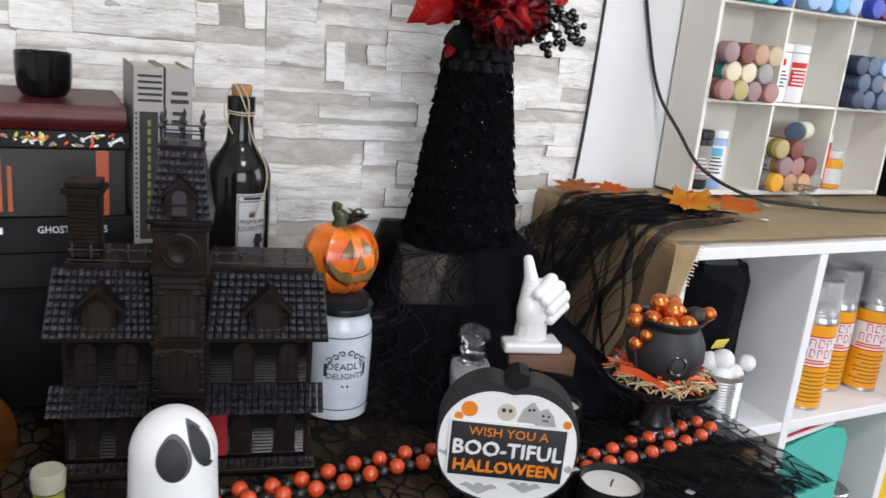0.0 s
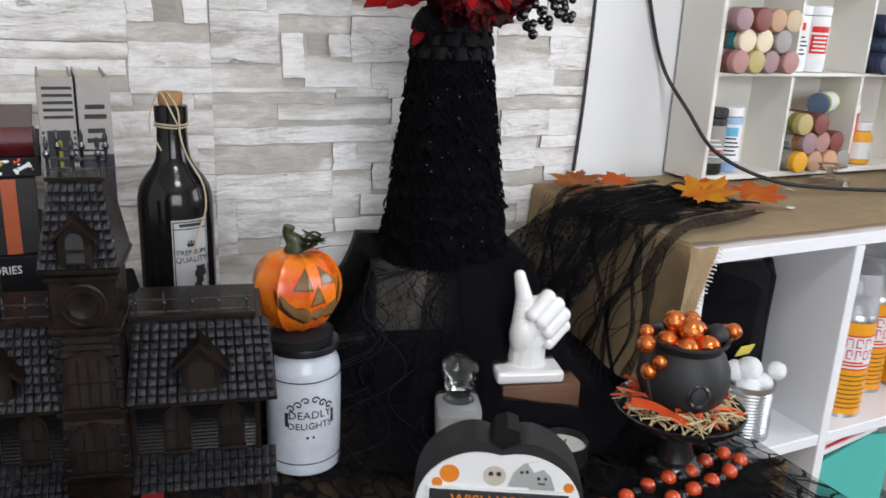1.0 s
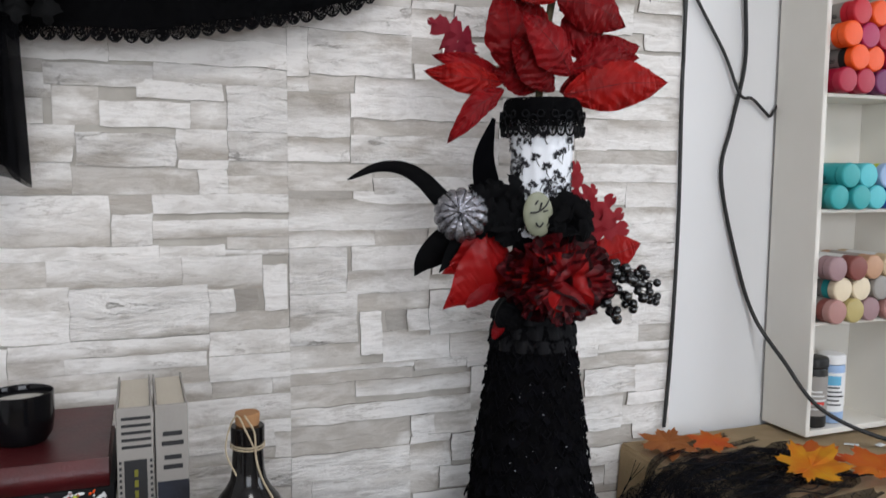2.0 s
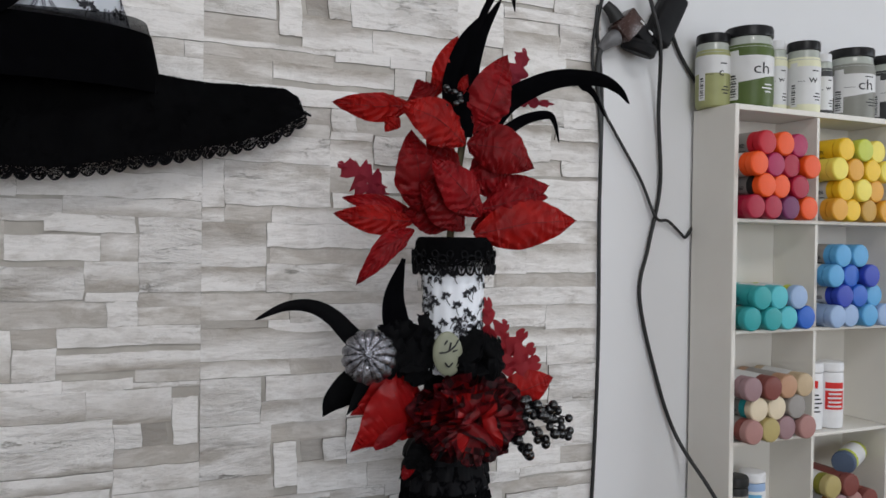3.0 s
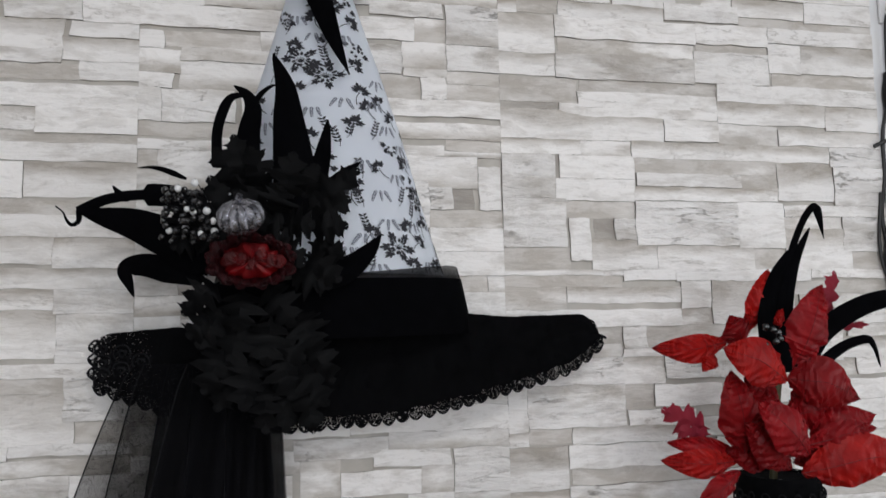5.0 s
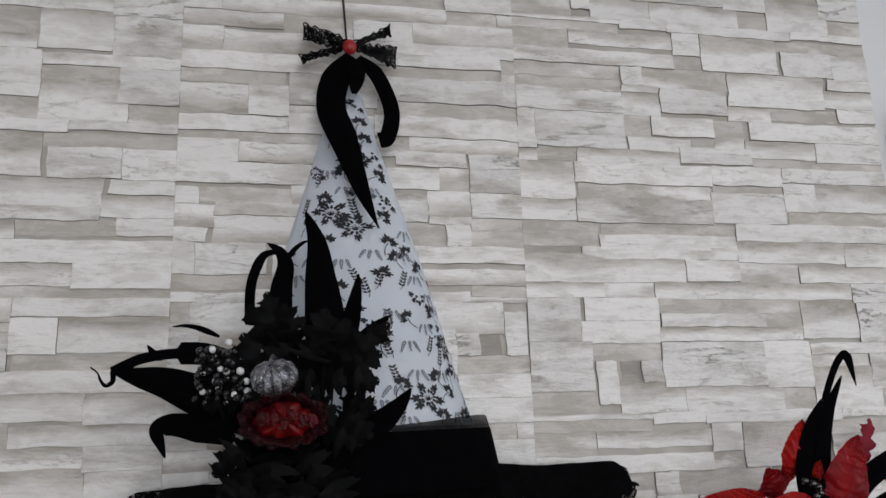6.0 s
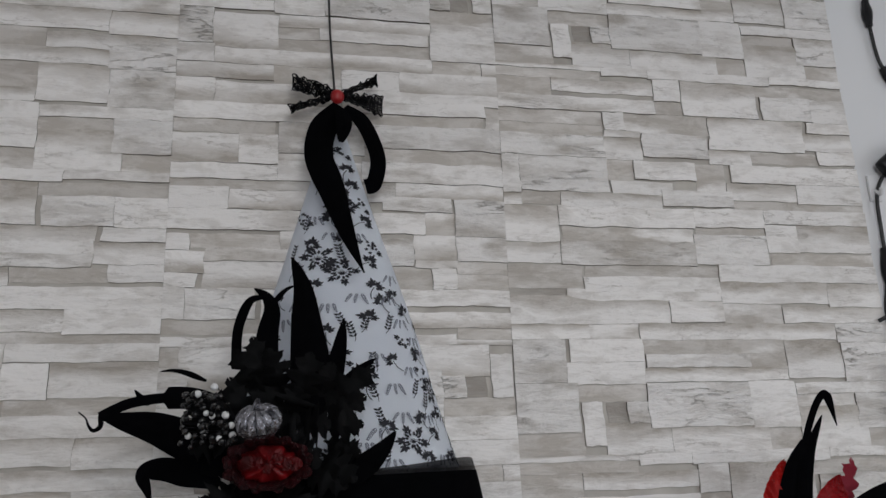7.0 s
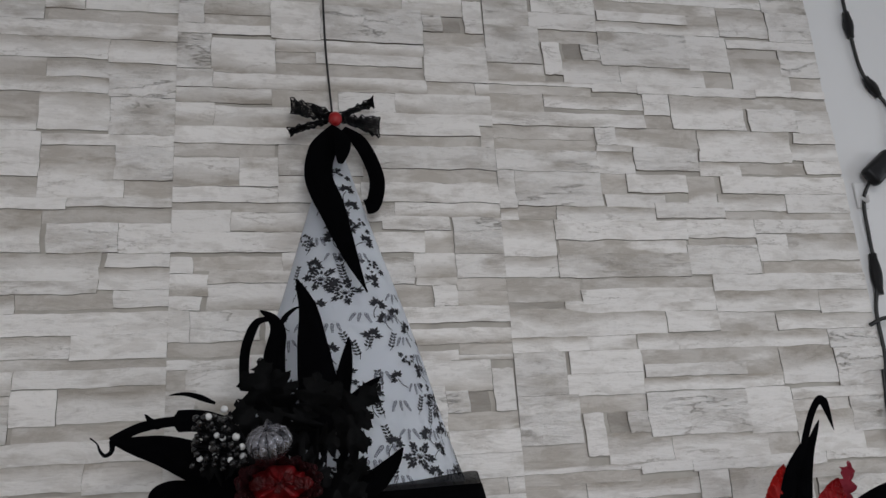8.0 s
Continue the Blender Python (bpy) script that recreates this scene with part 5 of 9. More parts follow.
def shingles(x0, x1, z0, z1, y0, y1, rows, cols, inset=0.0):
    """Courses of small rounded tiles on a sloping roof; inset narrows the upper edge."""
    bm = bmesh.new()
    for j in range(rows):
        q0, q1 = j / rows, (j + 1) / rows
        a0, a1 = x0 + inset * q0, x1 - inset * q0
        for i in range(cols):
            w = (a1 - a0) / cols
            xa, xb = a0 + i * w + w * 0.07, a0 + (i + 1) * w - w * 0.07
            za, zb = z0 + (z1 - z0) * (q0 + 0.16 / rows), z0 + (z1 - z0) * q1
            ya, yb = y0 + (y1 - y0) * q0, y0 + (y1 - y0) * q1
            # a pillowed tile, each course tilted out over the one below
            d, m = 0.0034, (xa + xb) / 2
            rw = (xb - xa) / 2
            prof = [(m - rw * math.cos(q * math.pi / 6), w * 0.20 * math.sin(q * math.pi / 6)) for q in range(7)]
            low = [bm.verts.new((x, ya - d - h, za)) for x, h in prof]
            top = [bm.verts.new((x, yb - 0.0002 - h * 0.5, zb - (zb - za) * 0.06)) for x, h in prof]
            for q in range(len(prof) - 1):
                bm.faces.new((low[q], low[q + 1], top[q + 1], top[q]))
            foot = [bm.verts.new((xa, ya, za)), bm.verts.new((xb, ya, za))]
            bm.faces.new([foot[0], foot[1]] + low[::-1])
    return bm


def boards(x0, x1, z0, z1, y, n):
    bm = bmesh.new()
    h = (z1 - z0) / n
    for k in range(n):
        a = z0 + k * h
        prism([(0, 0)] * 0 or [(x0, a), (x1, a), (x1, a + h), (x0, a + h)], y - 0.0004, y, bm)
        v = [bm.verts.new(p) for p in ((x0, y - 0.0026, a + h * 0.22), (x1, y - 0.0026, a + h * 0.22), (x1, y - 0.0006, a + h * 0.86), (x0, y - 0.0006, a + h * 0.86), (x0, y, a), (x1, y, a))]
        bm.faces.new(v[:4])
        bm.faces.new((v[4], v[5], v[1], v[0]))
    return bm


def haunted_house():
    t = thing("haunted_house", -0.150, -0.372, TZ - 0.011, "dark bronze resin haunted house with silvered shingle roofs", "house ornament", turn=-12.5)
    L, R, D = -0.108, 0.110, 0.085
    TL, TR = -0.031, 0.013
    part("plinth", box(bmesh.new(), L - 0.008, R + 0.008, -0.018, D, 0.0115, 0.018, 0.0015, 1), BRONZE, t)
    tagged(part("plinth_band", shingles(L - 0.006, R + 0.006, 0.0185, 0.0245, -0.014, -0.009, 2, 40), SILVERED, t), kind="stuff")
    part("core", boxes((L, R, 0, D - 0.001, 0.0182, 0.15), bevel=0.0008), BRONZE, t, smooth=False)
    # porch roofs, upper roofs, walls, windows of the two wings
    for x0, x1, k in ((L, TL, 0), (TR, R, 1)):
        part("porch_roof", prism([(x0 - 0.001, 0), (x1 + 0.001, 0), (x1 + 0.001, 0.002), (x0 - 0.001, 0.002)], -0.018, -0.0005, m=pose(0, 0, 0.0745)), BRONZE, t, smooth=False)
        tagged(part("porch_shingles", shingles(x0 - (0.012 if k == 0 else 0), x1 + (0.012 if k else 0), 0.077, 0.099, -0.020, -0.001, 4, 18), SILVERED, t), kind="stuff")
        tagged(part("clapboard_siding", boards(x0 + 0.001, x1 - 0.001, 0.100, 0.146, -0.0006, 15), SIDING, t, smooth=False), kind="stuff")
        tagged(part("clapboard_siding", boards(x0 + 0.001, x1 - 0.001, 0.025, 0.074, -0.0006, 14), SIDING, t, smooth=False), kind="stuff")
        w = x1 - x0
        for q in ((0.25, 0.69), (0.35, 0.77))[k]:
            house_window(t, x0 + w * q, 0.104, 0.0165, 0.034, -0.0025)
            house_window(t, x0 + w * q, 0.030, 0.0165, 0.036, -0.0025)
        for q in (0.02, 0.98):
            part("corner_post", boxes((x0 + w * q - 0.002, x0 + w * q + 0.002, -0.004, 0.0, 0.025, 0.146), bevel=0.0005), BRONZE, t, smooth=False)
        e0, e1 = x0 - (0.013 if k == 0 else 0), x1 + (0.013 if k else 0)
        part("eave", boxes((e0, e1, -0.018, D, 0.1465, 0.1505), bevel=0.0006), BRONZE, t, smooth=False)
        part("roof", prism([(e0 + 0.001, 0.151), (e1 - 0.001, 0.151), (e1 - (0.011 if k else 0), 0.206), (e0 + (0.011 if k == 0 else 0), 0.206)], 0.008, D - 0.01), BRONZE, t, smooth=False)
        tagged(part("roof_shingles", shingles(e0, e1, 0.1508, 0.206, -0.017, 0.009, 9, 15, 0.005), SILVERED, t), kind="stuff")
        part("roof_cap", boxes((x0 + 0.002, x1 - 0.002, 0.006, D - 0.012, 0.2065, 0.211), bevel=0.0006), BRONZE, t, smooth=False)
        for z in (0.2125, 0.222):
            part("roof_rail", box(bmesh.new(), x0 + 0.004, x1 - 0.004, 0.0085, 0.0097, z, z + 0.0012), SILVERED, t, smooth=False)
        for i in range(5):
            px = x0 + 0.008 + (w - 0.016) * i / 4
            part("finial", lathe([(0.0009, 0.2112), (0.0009, 0.219), (0.0022, 0.2205), (0.0009, 0.222), (0.0012, 0.2255), (0.0003, 0.229)], 8, m=pose(px, 0.0091, 0)), SILVERED, t)
        # dormer
        dx = x0 + w * (0.42, 0.56)[k]
        dm = part("dormer", prism(shift([(-0.0135, 0), (0.0135, 0), (0.0135, 0.026), (0, 0.040), (-0.0135, 0.026)], dx, 0.153), -0.016, 0.012), BRONZE, t, smooth=False)
        for s in (-1, 1):
            part("dormer_roof", prism(shift([(0, 0.0445), (s * 0.0215, 0.0235), (s * 0.0215, 0.0195), (0, 0.0400)], dx, 0.154), -0.0215, 0.012), BRONZE, dm, smooth=False)
        part("dormer_pane", prism(shift(arch(0.019, 0.029), dx, 0.1545), -0.0168, -0.0161), DARKPANE, dm)
    part("roof_back", boxes((L + 0.004, R - 0.004, 0.012, D - 0.012, 0.151, 0.2062), bevel=0.001), BRONZE, t, smooth=False)
    # tower
    cx, tw = (TL + TR) / 2, TR - TL
    part("tower", boxes((TL, TR, -0.02, 0.03, 0.0182, 0.256), bevel=0.001), BRONZE, t, smooth=False)
    for z0, z1 in ((0.096, 0.142), (0.15, 0.208)):
        tagged(part("clapboard_siding", boards(TL + 0.0015, TR - 0.0015, z0, z1, -0.0204, 11), BRONZE, t, smooth=False), kind="stuff")
    for k in range(13):
        for sx, x in ((1, TL), (-1, TR)):
            z, l = 0.0965 + 0.0088 * k, 0.0042 if k % 2 else 0.0062
            if 0.140 < z + 0.0075 and z < 0.151 or z > 0.203:
                continue
            part("quoin", box(bmesh.new(), min(x, x + sx * l), max(x, x + sx * l), -0.0238, -0.0195, z, z + 0.0072, 0.0006), SIDING, t, smooth=False)
    for z in (0.092, 0.146, 0.211, 0.25):
        part("tower_band", boxes((TL - 0.0025, TR + 0.0025, -0.0235, 0.031, z, z + 0.0035), bevel=0.0006), BRONZE, t, smooth=False)
    house_window(t, cx, 0.154, 0.029, 0.041, -0.0218, True)
    house_window(t, cx, 0.1, 0.029, 0.038, -0.0218, True)
    part("clock_ring", lathe([(0.0155, 0), (0.0165, 0.001), (0.0165, 0.002), (0.0145, 0.0026), (0.0135, 0.0016), (0.0105, 0.0016), (0.01, 0.0024), (0.0085, 0.0016), (0.0, 0.0014)], 28, m=pose(cx, -0.0202, 0.2315, 90, 0, 0), cap=False), BRONZE, t)
    part("tower_eave", boxes((TL - 0.005, TR + 0.005, -0.027, 0.036, 0.2563, 0.2605), bevel=0.0008), BRONZE, t, smooth=False)
    bm = bmesh.new()
    v = [bm.verts.new(p) for p in ((TL - 0.004, -0.0255, 0.2607), (TR + 0.004, -0.0255, 0.2607), (TR + 0.004, 0.034, 0.2607), (TL - 0.004, 0.034, 0.2607), (TL + 0.005, -0.012, 0.318), (TR - 0.005, -0.012, 0.318), (TR - 0.005, 0.02, 0.318), (TL + 0.005, 0.02, 0.318))]
    for f in ((0, 1, 5, 4), (1, 2, 6, 5), (2, 3, 7, 6), (3, 0, 4, 7), (4, 5, 6, 7), (3, 2, 1, 0)):
        bm.faces.new([v[i] for i in f])
    part("tower_roof", bm, BRONZE, t, smooth=False)
    tagged(part("tower_shingles", shingles(TL - 0.004, TR + 0.004, 0.2607, 0.318, -0.0257, -0.0122, 9, 8, 0.009), SILVERED, t), kind="stuff")
    dm = part("dormer", prism(shift([(-0.011, 0), (0.011, 0), (0.011, 0.019), (0, 0.031), (-0.011, 0.019)], cx, 0.264), -0.031, -0.01), BRONZE, t, smooth=False)
    for s in (-1, 1):
        part("dormer_roof", prism(shift([(0, 0.0345), (s * 0.0155, 0.0185), (s * 0.0155, 0.0155), (0, 0.0315)], cx, 0.264), -0.0355, -0.012), BRONZE, dm, smooth=False)
    part("dormer_pane", prism(shift(arch(0.0115, 0.021), cx, 0.266), -0.0317, -0.0311), INK, dm)
    part("dormer_bar", boxes((cx - 0.006, cx + 0.006, -0.0335, -0.0319, 0.2735, 0.2755)), BRONZE, dm, smooth=False)
    part("tower_cap", boxes((TL + 0.003, TR - 0.003, -0.0145, 0.022, 0.3183, 0.3215), bevel=0.0006), BRONZE, t, smooth=False)
    for y in (-0.0125, 0.020):
        for z in (0.326, 0.3335):
            part("cresting_rail", box(bmesh.new(), TL + 0.005, TR - 0.005, y - 0.0008, y + 0.0008, z, z + 0.0014), SILVERED, t, smooth=False)
    for x in (TL + 0.006, cx, TR - 0.006):
        for y in (-0.0125, 0.020):
            part("finial", lathe([(0.0012, 0.3217), (0.0012, 0.334), (0.0028, 0.337), (0.001, 0.34), (0.0018, 0.344), (0.0004, 0.349)], 8, m=pose(x, y, 0)), SILVERED, t)
    # door and side chimney
    part("door", boxes((TR + 0.004, TR + 0.021, -0.0055, -0.0025, 0.025, 0.068), bevel=0.0006), REDDOOR, t, "faded red front door", smooth=False)
    ch = part("chimney", boxes((L + 0.002, L + 0.028, 0.022, 0.05, 0.2115, 0.268), bevel=0.0006), BRONZE, t, smooth=False)
    part("brick_course", boards(L + 0.0025, L + 0.0275, 0.214, 0.266, 0.0215, 14), BRONZE, ch)
    part("chimney_cap", boxes((L - 0.002, L + 0.032, 0.018, 0.054, 0.2683, 0.274), (L + 0.001, L + 0.029, 0.021, 0.051, 0.2743, 0.279), bevel=0.0006), BRONZE, ch, smooth=False)
    return t


haunted_house()

# ---- ghost figurine ----
CERAMIC = material("white_glazed_ceramic", (0.8, 0.79, 0.77), 0.14, second=(0.76, 0.75, 0.73), scale=20, bump=0.02, coat=0.6)
MATTEWHITE = material("matte_white_ceramic", (0.78, 0.78, 0.77), 0.5, second=(0.72, 0.72, 0.71), scale=30, bump=0.08)
gh = thing("ghost_figurine", -0.181, -0.487, TZ, "white ceramic ghost figurine with black eyes", "figurine")
prof = [(0.036, 0.0), (0.0375, 0.002), (0.0365, 0.02), (0.0345, 0.05), (0.0335, 0.078)]
prof += [(0.0335 * math.cos(a), 0.085 + 0.038 * math.sin(a)) for a in (radians(d) for d in range(0, 91, 9))]
part("body", lathe(prof[:-1] + [(0.0015, 0.123)], 48, wobble=lambda a, z: 1 + (0.045 * math.sin(6 * a + 0.6)) * max(0, (0.055 - z) / 0.055)), MATTEWHITE, gh)
EYEGREY = material("grey_brushed_paint", (0.10, 0.10, 0.105), 0.6, second=(0.05, 0.05, 0.055), scale=120)


def on_ghost(ang, z, out):
    """A point on the ghost's skin at an azimuth and a height."""
    r = 0.0335 * math.sqrt(max(0.0, 1 - (max(0.0, z - 0.085) / 0.038) ** 2)) + out
    return Vector((r * math.sin(ang), -r * math.cos(ang), z))


def painted_oval(name, ang, z, w, h, lean, mat, out, label=""):
    def at(u, v):
        a, k = 2 * math.pi * u, max(v, 0.001)
        dx, dz = w * k * math.cos(a), h * k * math.sin(a)
        dx, dz = dx * math.cos(lean) - dz * math.sin(lean), dx * math.sin(lean) + dz * math.cos(lean)
        return on_ghost(ang + dx / 0.031, z + dz, out)
    part(name, sheet(28, 8, at), mat, gh, label)


for ang, zz, w, h, lean in ((radians(-10), 0.0945, 0.0105, 0.0158, 0.05), (radians(34), 0.1005, 0.0088, 0.0165, 0.28)):
    painted_oval("eye_shadow", ang + 0.03, zz + 0.001, w * 1.22, h * 1.12, lean, EYEGREY, 0.0004, "grey brushed eye outline")
    painted_oval("eye", ang, zz, w, h, lean, INK, 0.0008)
part("eye_glint", tube([on_ghost(radians(36) + 0.16 + 0.06 * math.sin(q * 0.5), 0.113 - 0.0042 * q, 0.0014) for q in range(7)], 0.0014, 6, per=3), MATTEWHITE, gh)


# ---- riser with books behind the house ----
rz = thing("riser_box", -0.34, -0.105, TZ, "black cloth-covered riser box behind the house", "box")
part("box", box(bmesh.new(), -0.26, 0.24, -0.104, 0.085, 0, 0.128, 0.004, 2), BLACKCLOTH, rz)
BTOP = TZ + 0.1285
PAGE = material("aged_paper_edge", (0.62, 0.57, 0.48), 0.85, second=(0.5, 0.45, 0.37), scale=8, bump=0.5, fine=300, stretch=(1, 1, 20))


def lying_book(x0, x1, y0, y1, z0, z1, cover, label, rounded=False):
    t = thing("book", x0, y0, z0, label, "book", "stacked books")
    w, d, h = x1 - x0, y1 - y0, z1 - z0
    c = 0.0025
    part("page_block", boxes((0.004, w - 0.004, c + 0.0004, d - 0.004, c + 0.0003, h - c - 0.0003)), PAGE, t, smooth=False)
    part("cover", boxes((0, w, 0.002, d, 0, c), bevel=0.0006), cover, t, smooth=False)
    part("cover", boxes((0, w, 0.002, d, h - c, h), bevel=0.0006), cover, t, smooth=False)
    if rounded:
        pts = [(0.003, 0)] + [(-0.006 * math.sin(math.pi * i / 8), h * i / 8) for i in range(9)] + [(0.003, h)]
        bm = bmesh.new()
        a = [bm.verts.new((0.0, y, z)) for y, z in pts]
        b = [bm.verts.new((w, y, z)) for y, z in pts]
        for i in range(len(pts) - 1):
            bm.faces.new((a[i], b[i], b[i + 1], a[i + 1]))
        bm.faces.new(a[::-1])
        bm.faces.new(b)
        part("spine", bm, cover, t)
    else:
        part("spine", boxes((0, w, 0, 0.0035, 0.0002, h - 0.0002), bevel=0.0008), cover, t, smooth=False)
    return t


OXBLOOD = material("oxblood_leather", (0.085, 0.008, 0.010), 0.42, second=(0.035, 0.004, 0.005), scale=30, bump=0.4, fine=350)
DARKCOVER = material("dark_printed_cover", (0.009, 0.0085, 0.0085), 0.35, second=(0.026, 0.023, 0.022), scale=12, contrast=0.4, bump=0.05)
BLACKCOVER = material("black_book_cover", (0.007, 0.007, 0.008), 0.45, bump=0.1, spec=0.25)
RUSTBAND = material("rust_cover_band", (0.42, 0.09, 0.03), 0.4, second=(0.3, 0.07, 0.03))
bx0, bx1, by0, by1 = -0.46, -0.189, -0.192, -0.03
lying_book(bx0, bx1, by0 - 0.002, by1, BTOP, BTOP + 0.0375, BLACKCOVER, "thick black hardback book at the bottom of the stack")
gs = lying_book(bx0 + 0.004, bx1 + 0.010, by0 - 0.004, by1, BTOP + 0.0380, BTOP + 0.0745, BLACKCOVER, "black hardback of ghost stories lying in the stack")
writing("title", "GHOST STORIES", 0.0105, LABELWHITE, gs, pose(0.216, -0.0004, 0.024), 0.0002, 0, 0.86)
for k in range(5):
    part("author_bar", box(bmesh.new(), 0.112 + k * 0.0085, 0.118 + k * 0.0085, -0.0007, -0.0002, 0.0205, 0.0275), LABELWHITE, gs, smooth=False)
hb = lying_book(bx0, bx1, by0, by1, BTOP + 0.0750, BTOP + 0.1450, DARKCOVER, "large dark picture book with rust spine bands")
for x in (0.243, 0.12):
    part("spine_band", boxes((x, x + 0.012, -0.0012, -0.0001, 0.001, 0.069)), RUSTBAND, hb, smooth=False)
for k in range(4):
    part("title_bar", box(bmesh.new(), 0.135 + k * 0.009, 0.139 + k * 0.009, -0.0007, -0.0002, 0.006, 0.060 - 0.008 * (k % 2)), RUSTBAND, hb, smooth=False)
pb = lying_book(bx0, bx1 + 0.005, by0 - 0.001, by1, BTOP + 0.1455, BTOP + 0.1640, BLACKCOVER, "black book with colourful bones and pumpkins on its spine")
rp = random.Random(3)
for k in range(80):
    x, z, s = rp.uniform(0.06, 0.27), rp.uniform(0.003, 0.0155), rp.uniform(0.0007, 0.0018)
    c = rp.choice(["white", "white", "orange", "lime", "mauve", "moss"])
    m = pose(x, -0.0003, z, 0, rp.uniform(0, 180), 0)
    part("motif", lathe([(s, 0), (s, 0.0004), (s * 0.6, 0.0006)], 8, m=m @ pose(0, 0, 0, 90, 0, 0) @ Matrix.Diagonal((1, 1 + (k % 3), 1, 1))), PAINT_MATS[c], pb)
for x, z in ((0.236, 0.012), (0.19, 0.009), (0.262, 0.008)):
    bn = bmesh.new()
    for s in (-1, 1):
        for q in (-1, 1):
            ball(bn, (s * 0.006, 0, q * 0.0012), 0.0016, 8, 6, (1, 0.3, 1))
    box(bn, -0.006, 0.006, -0.0004, 0.0004, -0.0008, 0.0008)
    bmesh.ops.transform(bn, matrix=pose(x, -0.0004, z, 0, -28, 0), verts=bn.verts)
    part("bone", bn, LABELWHITE, pb)
lying_book(bx0, bx1 + 0.001, by0 - 0.002, by1, BTOP + 0.1645, BTOP + 0.1895, OXBLOOD, "oxblood leather-bound old book lying on top", True)
cj = thing("candle_jar", -0.262, -0.127, BTOP + 0.190, "black glass candle jar with white wax", "candle")
part("jar", lathe([(0.016, 0), (0.021, 0.001), (0.0255, 0.008), (0.0272, 0.02), (0.0275, 0.045), (0.0268, 0.0455), (0.026, 0.044), (0.0258, 0.036)], 36, cap=False), material("black_glass", (0.005, 0.005, 0.006), 0.12, bump=0, spec=0.35), cj)
part("wax", lathe([(0.0255, 0.03), (0.0257, 0.0365), (0.01, 0.036), (0.001, 0.0362)], 28), material("white_wax", (0.75, 0.72, 0.66), 0.45, bump=0.05), cj)


def standing_book(x0, x1, z0, z1, cover, label):
    t = thing("book", x0, -0.201, z0, label, "book", "upright books")
    w, h, d = x1 - x0, z1 - z0, 0.112
    part("page_block", boxes((0.0022, w - 0.0022, 0.003, d - 0.004, 0.003, h - 0.003)), PAGE, t, smooth=False)
    part("cover", boxes((0, 0.0018, 0.001, d, 0, h), bevel=0.0004), cover, t, smooth=False)
    part("cover", boxes((w - 0.0018, w, 0.001, d, 0, h), bevel=0.0004), cover, t, smooth=False)
    part("spine", boxes((0, w, -0.001, 0.0025, 0.0002, h - 0.0002), bevel=0.0006), cover, t, smooth=False)
    return t


PALECOVER = material("pale_grey_cover", (0.33, 0.31, 0.285), 0.5, second=(0.27, 0.25, 0.23), scale=20)
DUSKCOVER = material("dusk_blue_cover", (0.012, 0.013, 0.018), 0.4, second=(0.03, 0.034, 0.05), scale=30, contrast=0.3)
b1 = standing_book(-0.1815, -0.1525, BTOP, 1.203, PALECOVER, "upright pale book with black striped spine")
st = bmesh.new()
for k in range(5):
    box(st, 0.004, 0.0275, -0.0016, -0.0011, 0.222 - k * 0.0062, 0.2245 - k * 0.0062)
for k in range(8):
    box(st, 0.004, 0.0275, -0.0016, -0.0011, 0.045 - k * 0.0062, 0.0475 - k * 0.0062)
for k in range(26):
    for x in (0.0015, 0.0262):
        box(st, x, x + 0.002, -0.0016, -0.0011, 0.054 + k * 0.0052, 0.0565 + k * 0.0052)
box(st, 0.0055, 0.0238, -0.0017, -0.0011, 0.052, 0.187)
part("spine_print", st, INK, b1, "black printed stripes", smooth=False)
for k in range(13):
    part("title_bar", box(bmesh.new(), 0.0135, 0.0165, -0.0021, -0.0018, 0.062 + k * 0.0092, 0.062 + k * 0.0092 + 0.006), PAINT_MATS["moss"], b1, smooth=False)
b2 = standing_book(-0.1505, -0.1235, BTOP, 1.203, PALECOVER, "upright pale book with dark night scene on its spine")
part("spine_print", boxes((0.001, 0.027, -0.0016, -0.0011, 0.004, 0.165)), DUSKCOVER, b2, smooth=False)
for k, (a, b) in enumerate(((0.006, 0.022), (0.005, 0.023), (0.007, 0.021), (0.006, 0.022))):
    part("title_bar", box(bmesh.new(), a, b, -0.0015, -0.0011, 0.205 - k * 0.0085 - (0.004 if k > 1 else 0), 0.209 - k * 0.0085 - (0.004 if k > 1 else 0)), INK, b2, smooth=False)

# ---- corked bottle ----
bo = thing("potion_bottle", -0.0735, -0.205, TZ, "black glass corked bottle with silver label and twine", "bottle")
BOTTLEGLASS = material("black_bottle_glass", (0.005, 0.0045, 0.0045), 0.12, second=(0.008, 0.007, 0.007), bump=0.02, spec=0.45)
part("body", lathe([(0.028, 0), (0.0325, 0.002), (0.034, 0.008), (0.034, 0.246), (0.0335, 0.254), (0.0312, 0.263), (0.0262, 0.272), (0.0200, 0.280), (0.0158, 0.288), (0.0142, 0.298), (0.0135, 0.312), (0.0130, 0.322), (0.0146, 0.3225), (0.0148, 0.336), (0.0140, 0.337), (0.0105, 0.337)], 40), BOTTLEGLASS, bo)
part("cork", lathe([(0.0095, 0.3373), (0.0105, 0.339), (0.0110, 0.347), (0.0105, 0.3485)], 20), material("cork", (0.42, 0.22, 0.1), 0.9, second=(0.32, 0.16, 0.07), scale=90, bump=0.4), bo)
A = radians(13)
SILVERLABEL = material("silver_grey_label", (0.5, 0.5, 0.5), 0.35, second=(0.4, 0.4, 0.4), scale=30, metal=0.2)
part("label", flat_bar(A - 0.5, A + 0.5, 0.10, 0.237, 0, 0.0343), SILVERLABEL, bo, "silver paper label with black print")
bars = bmesh.new()
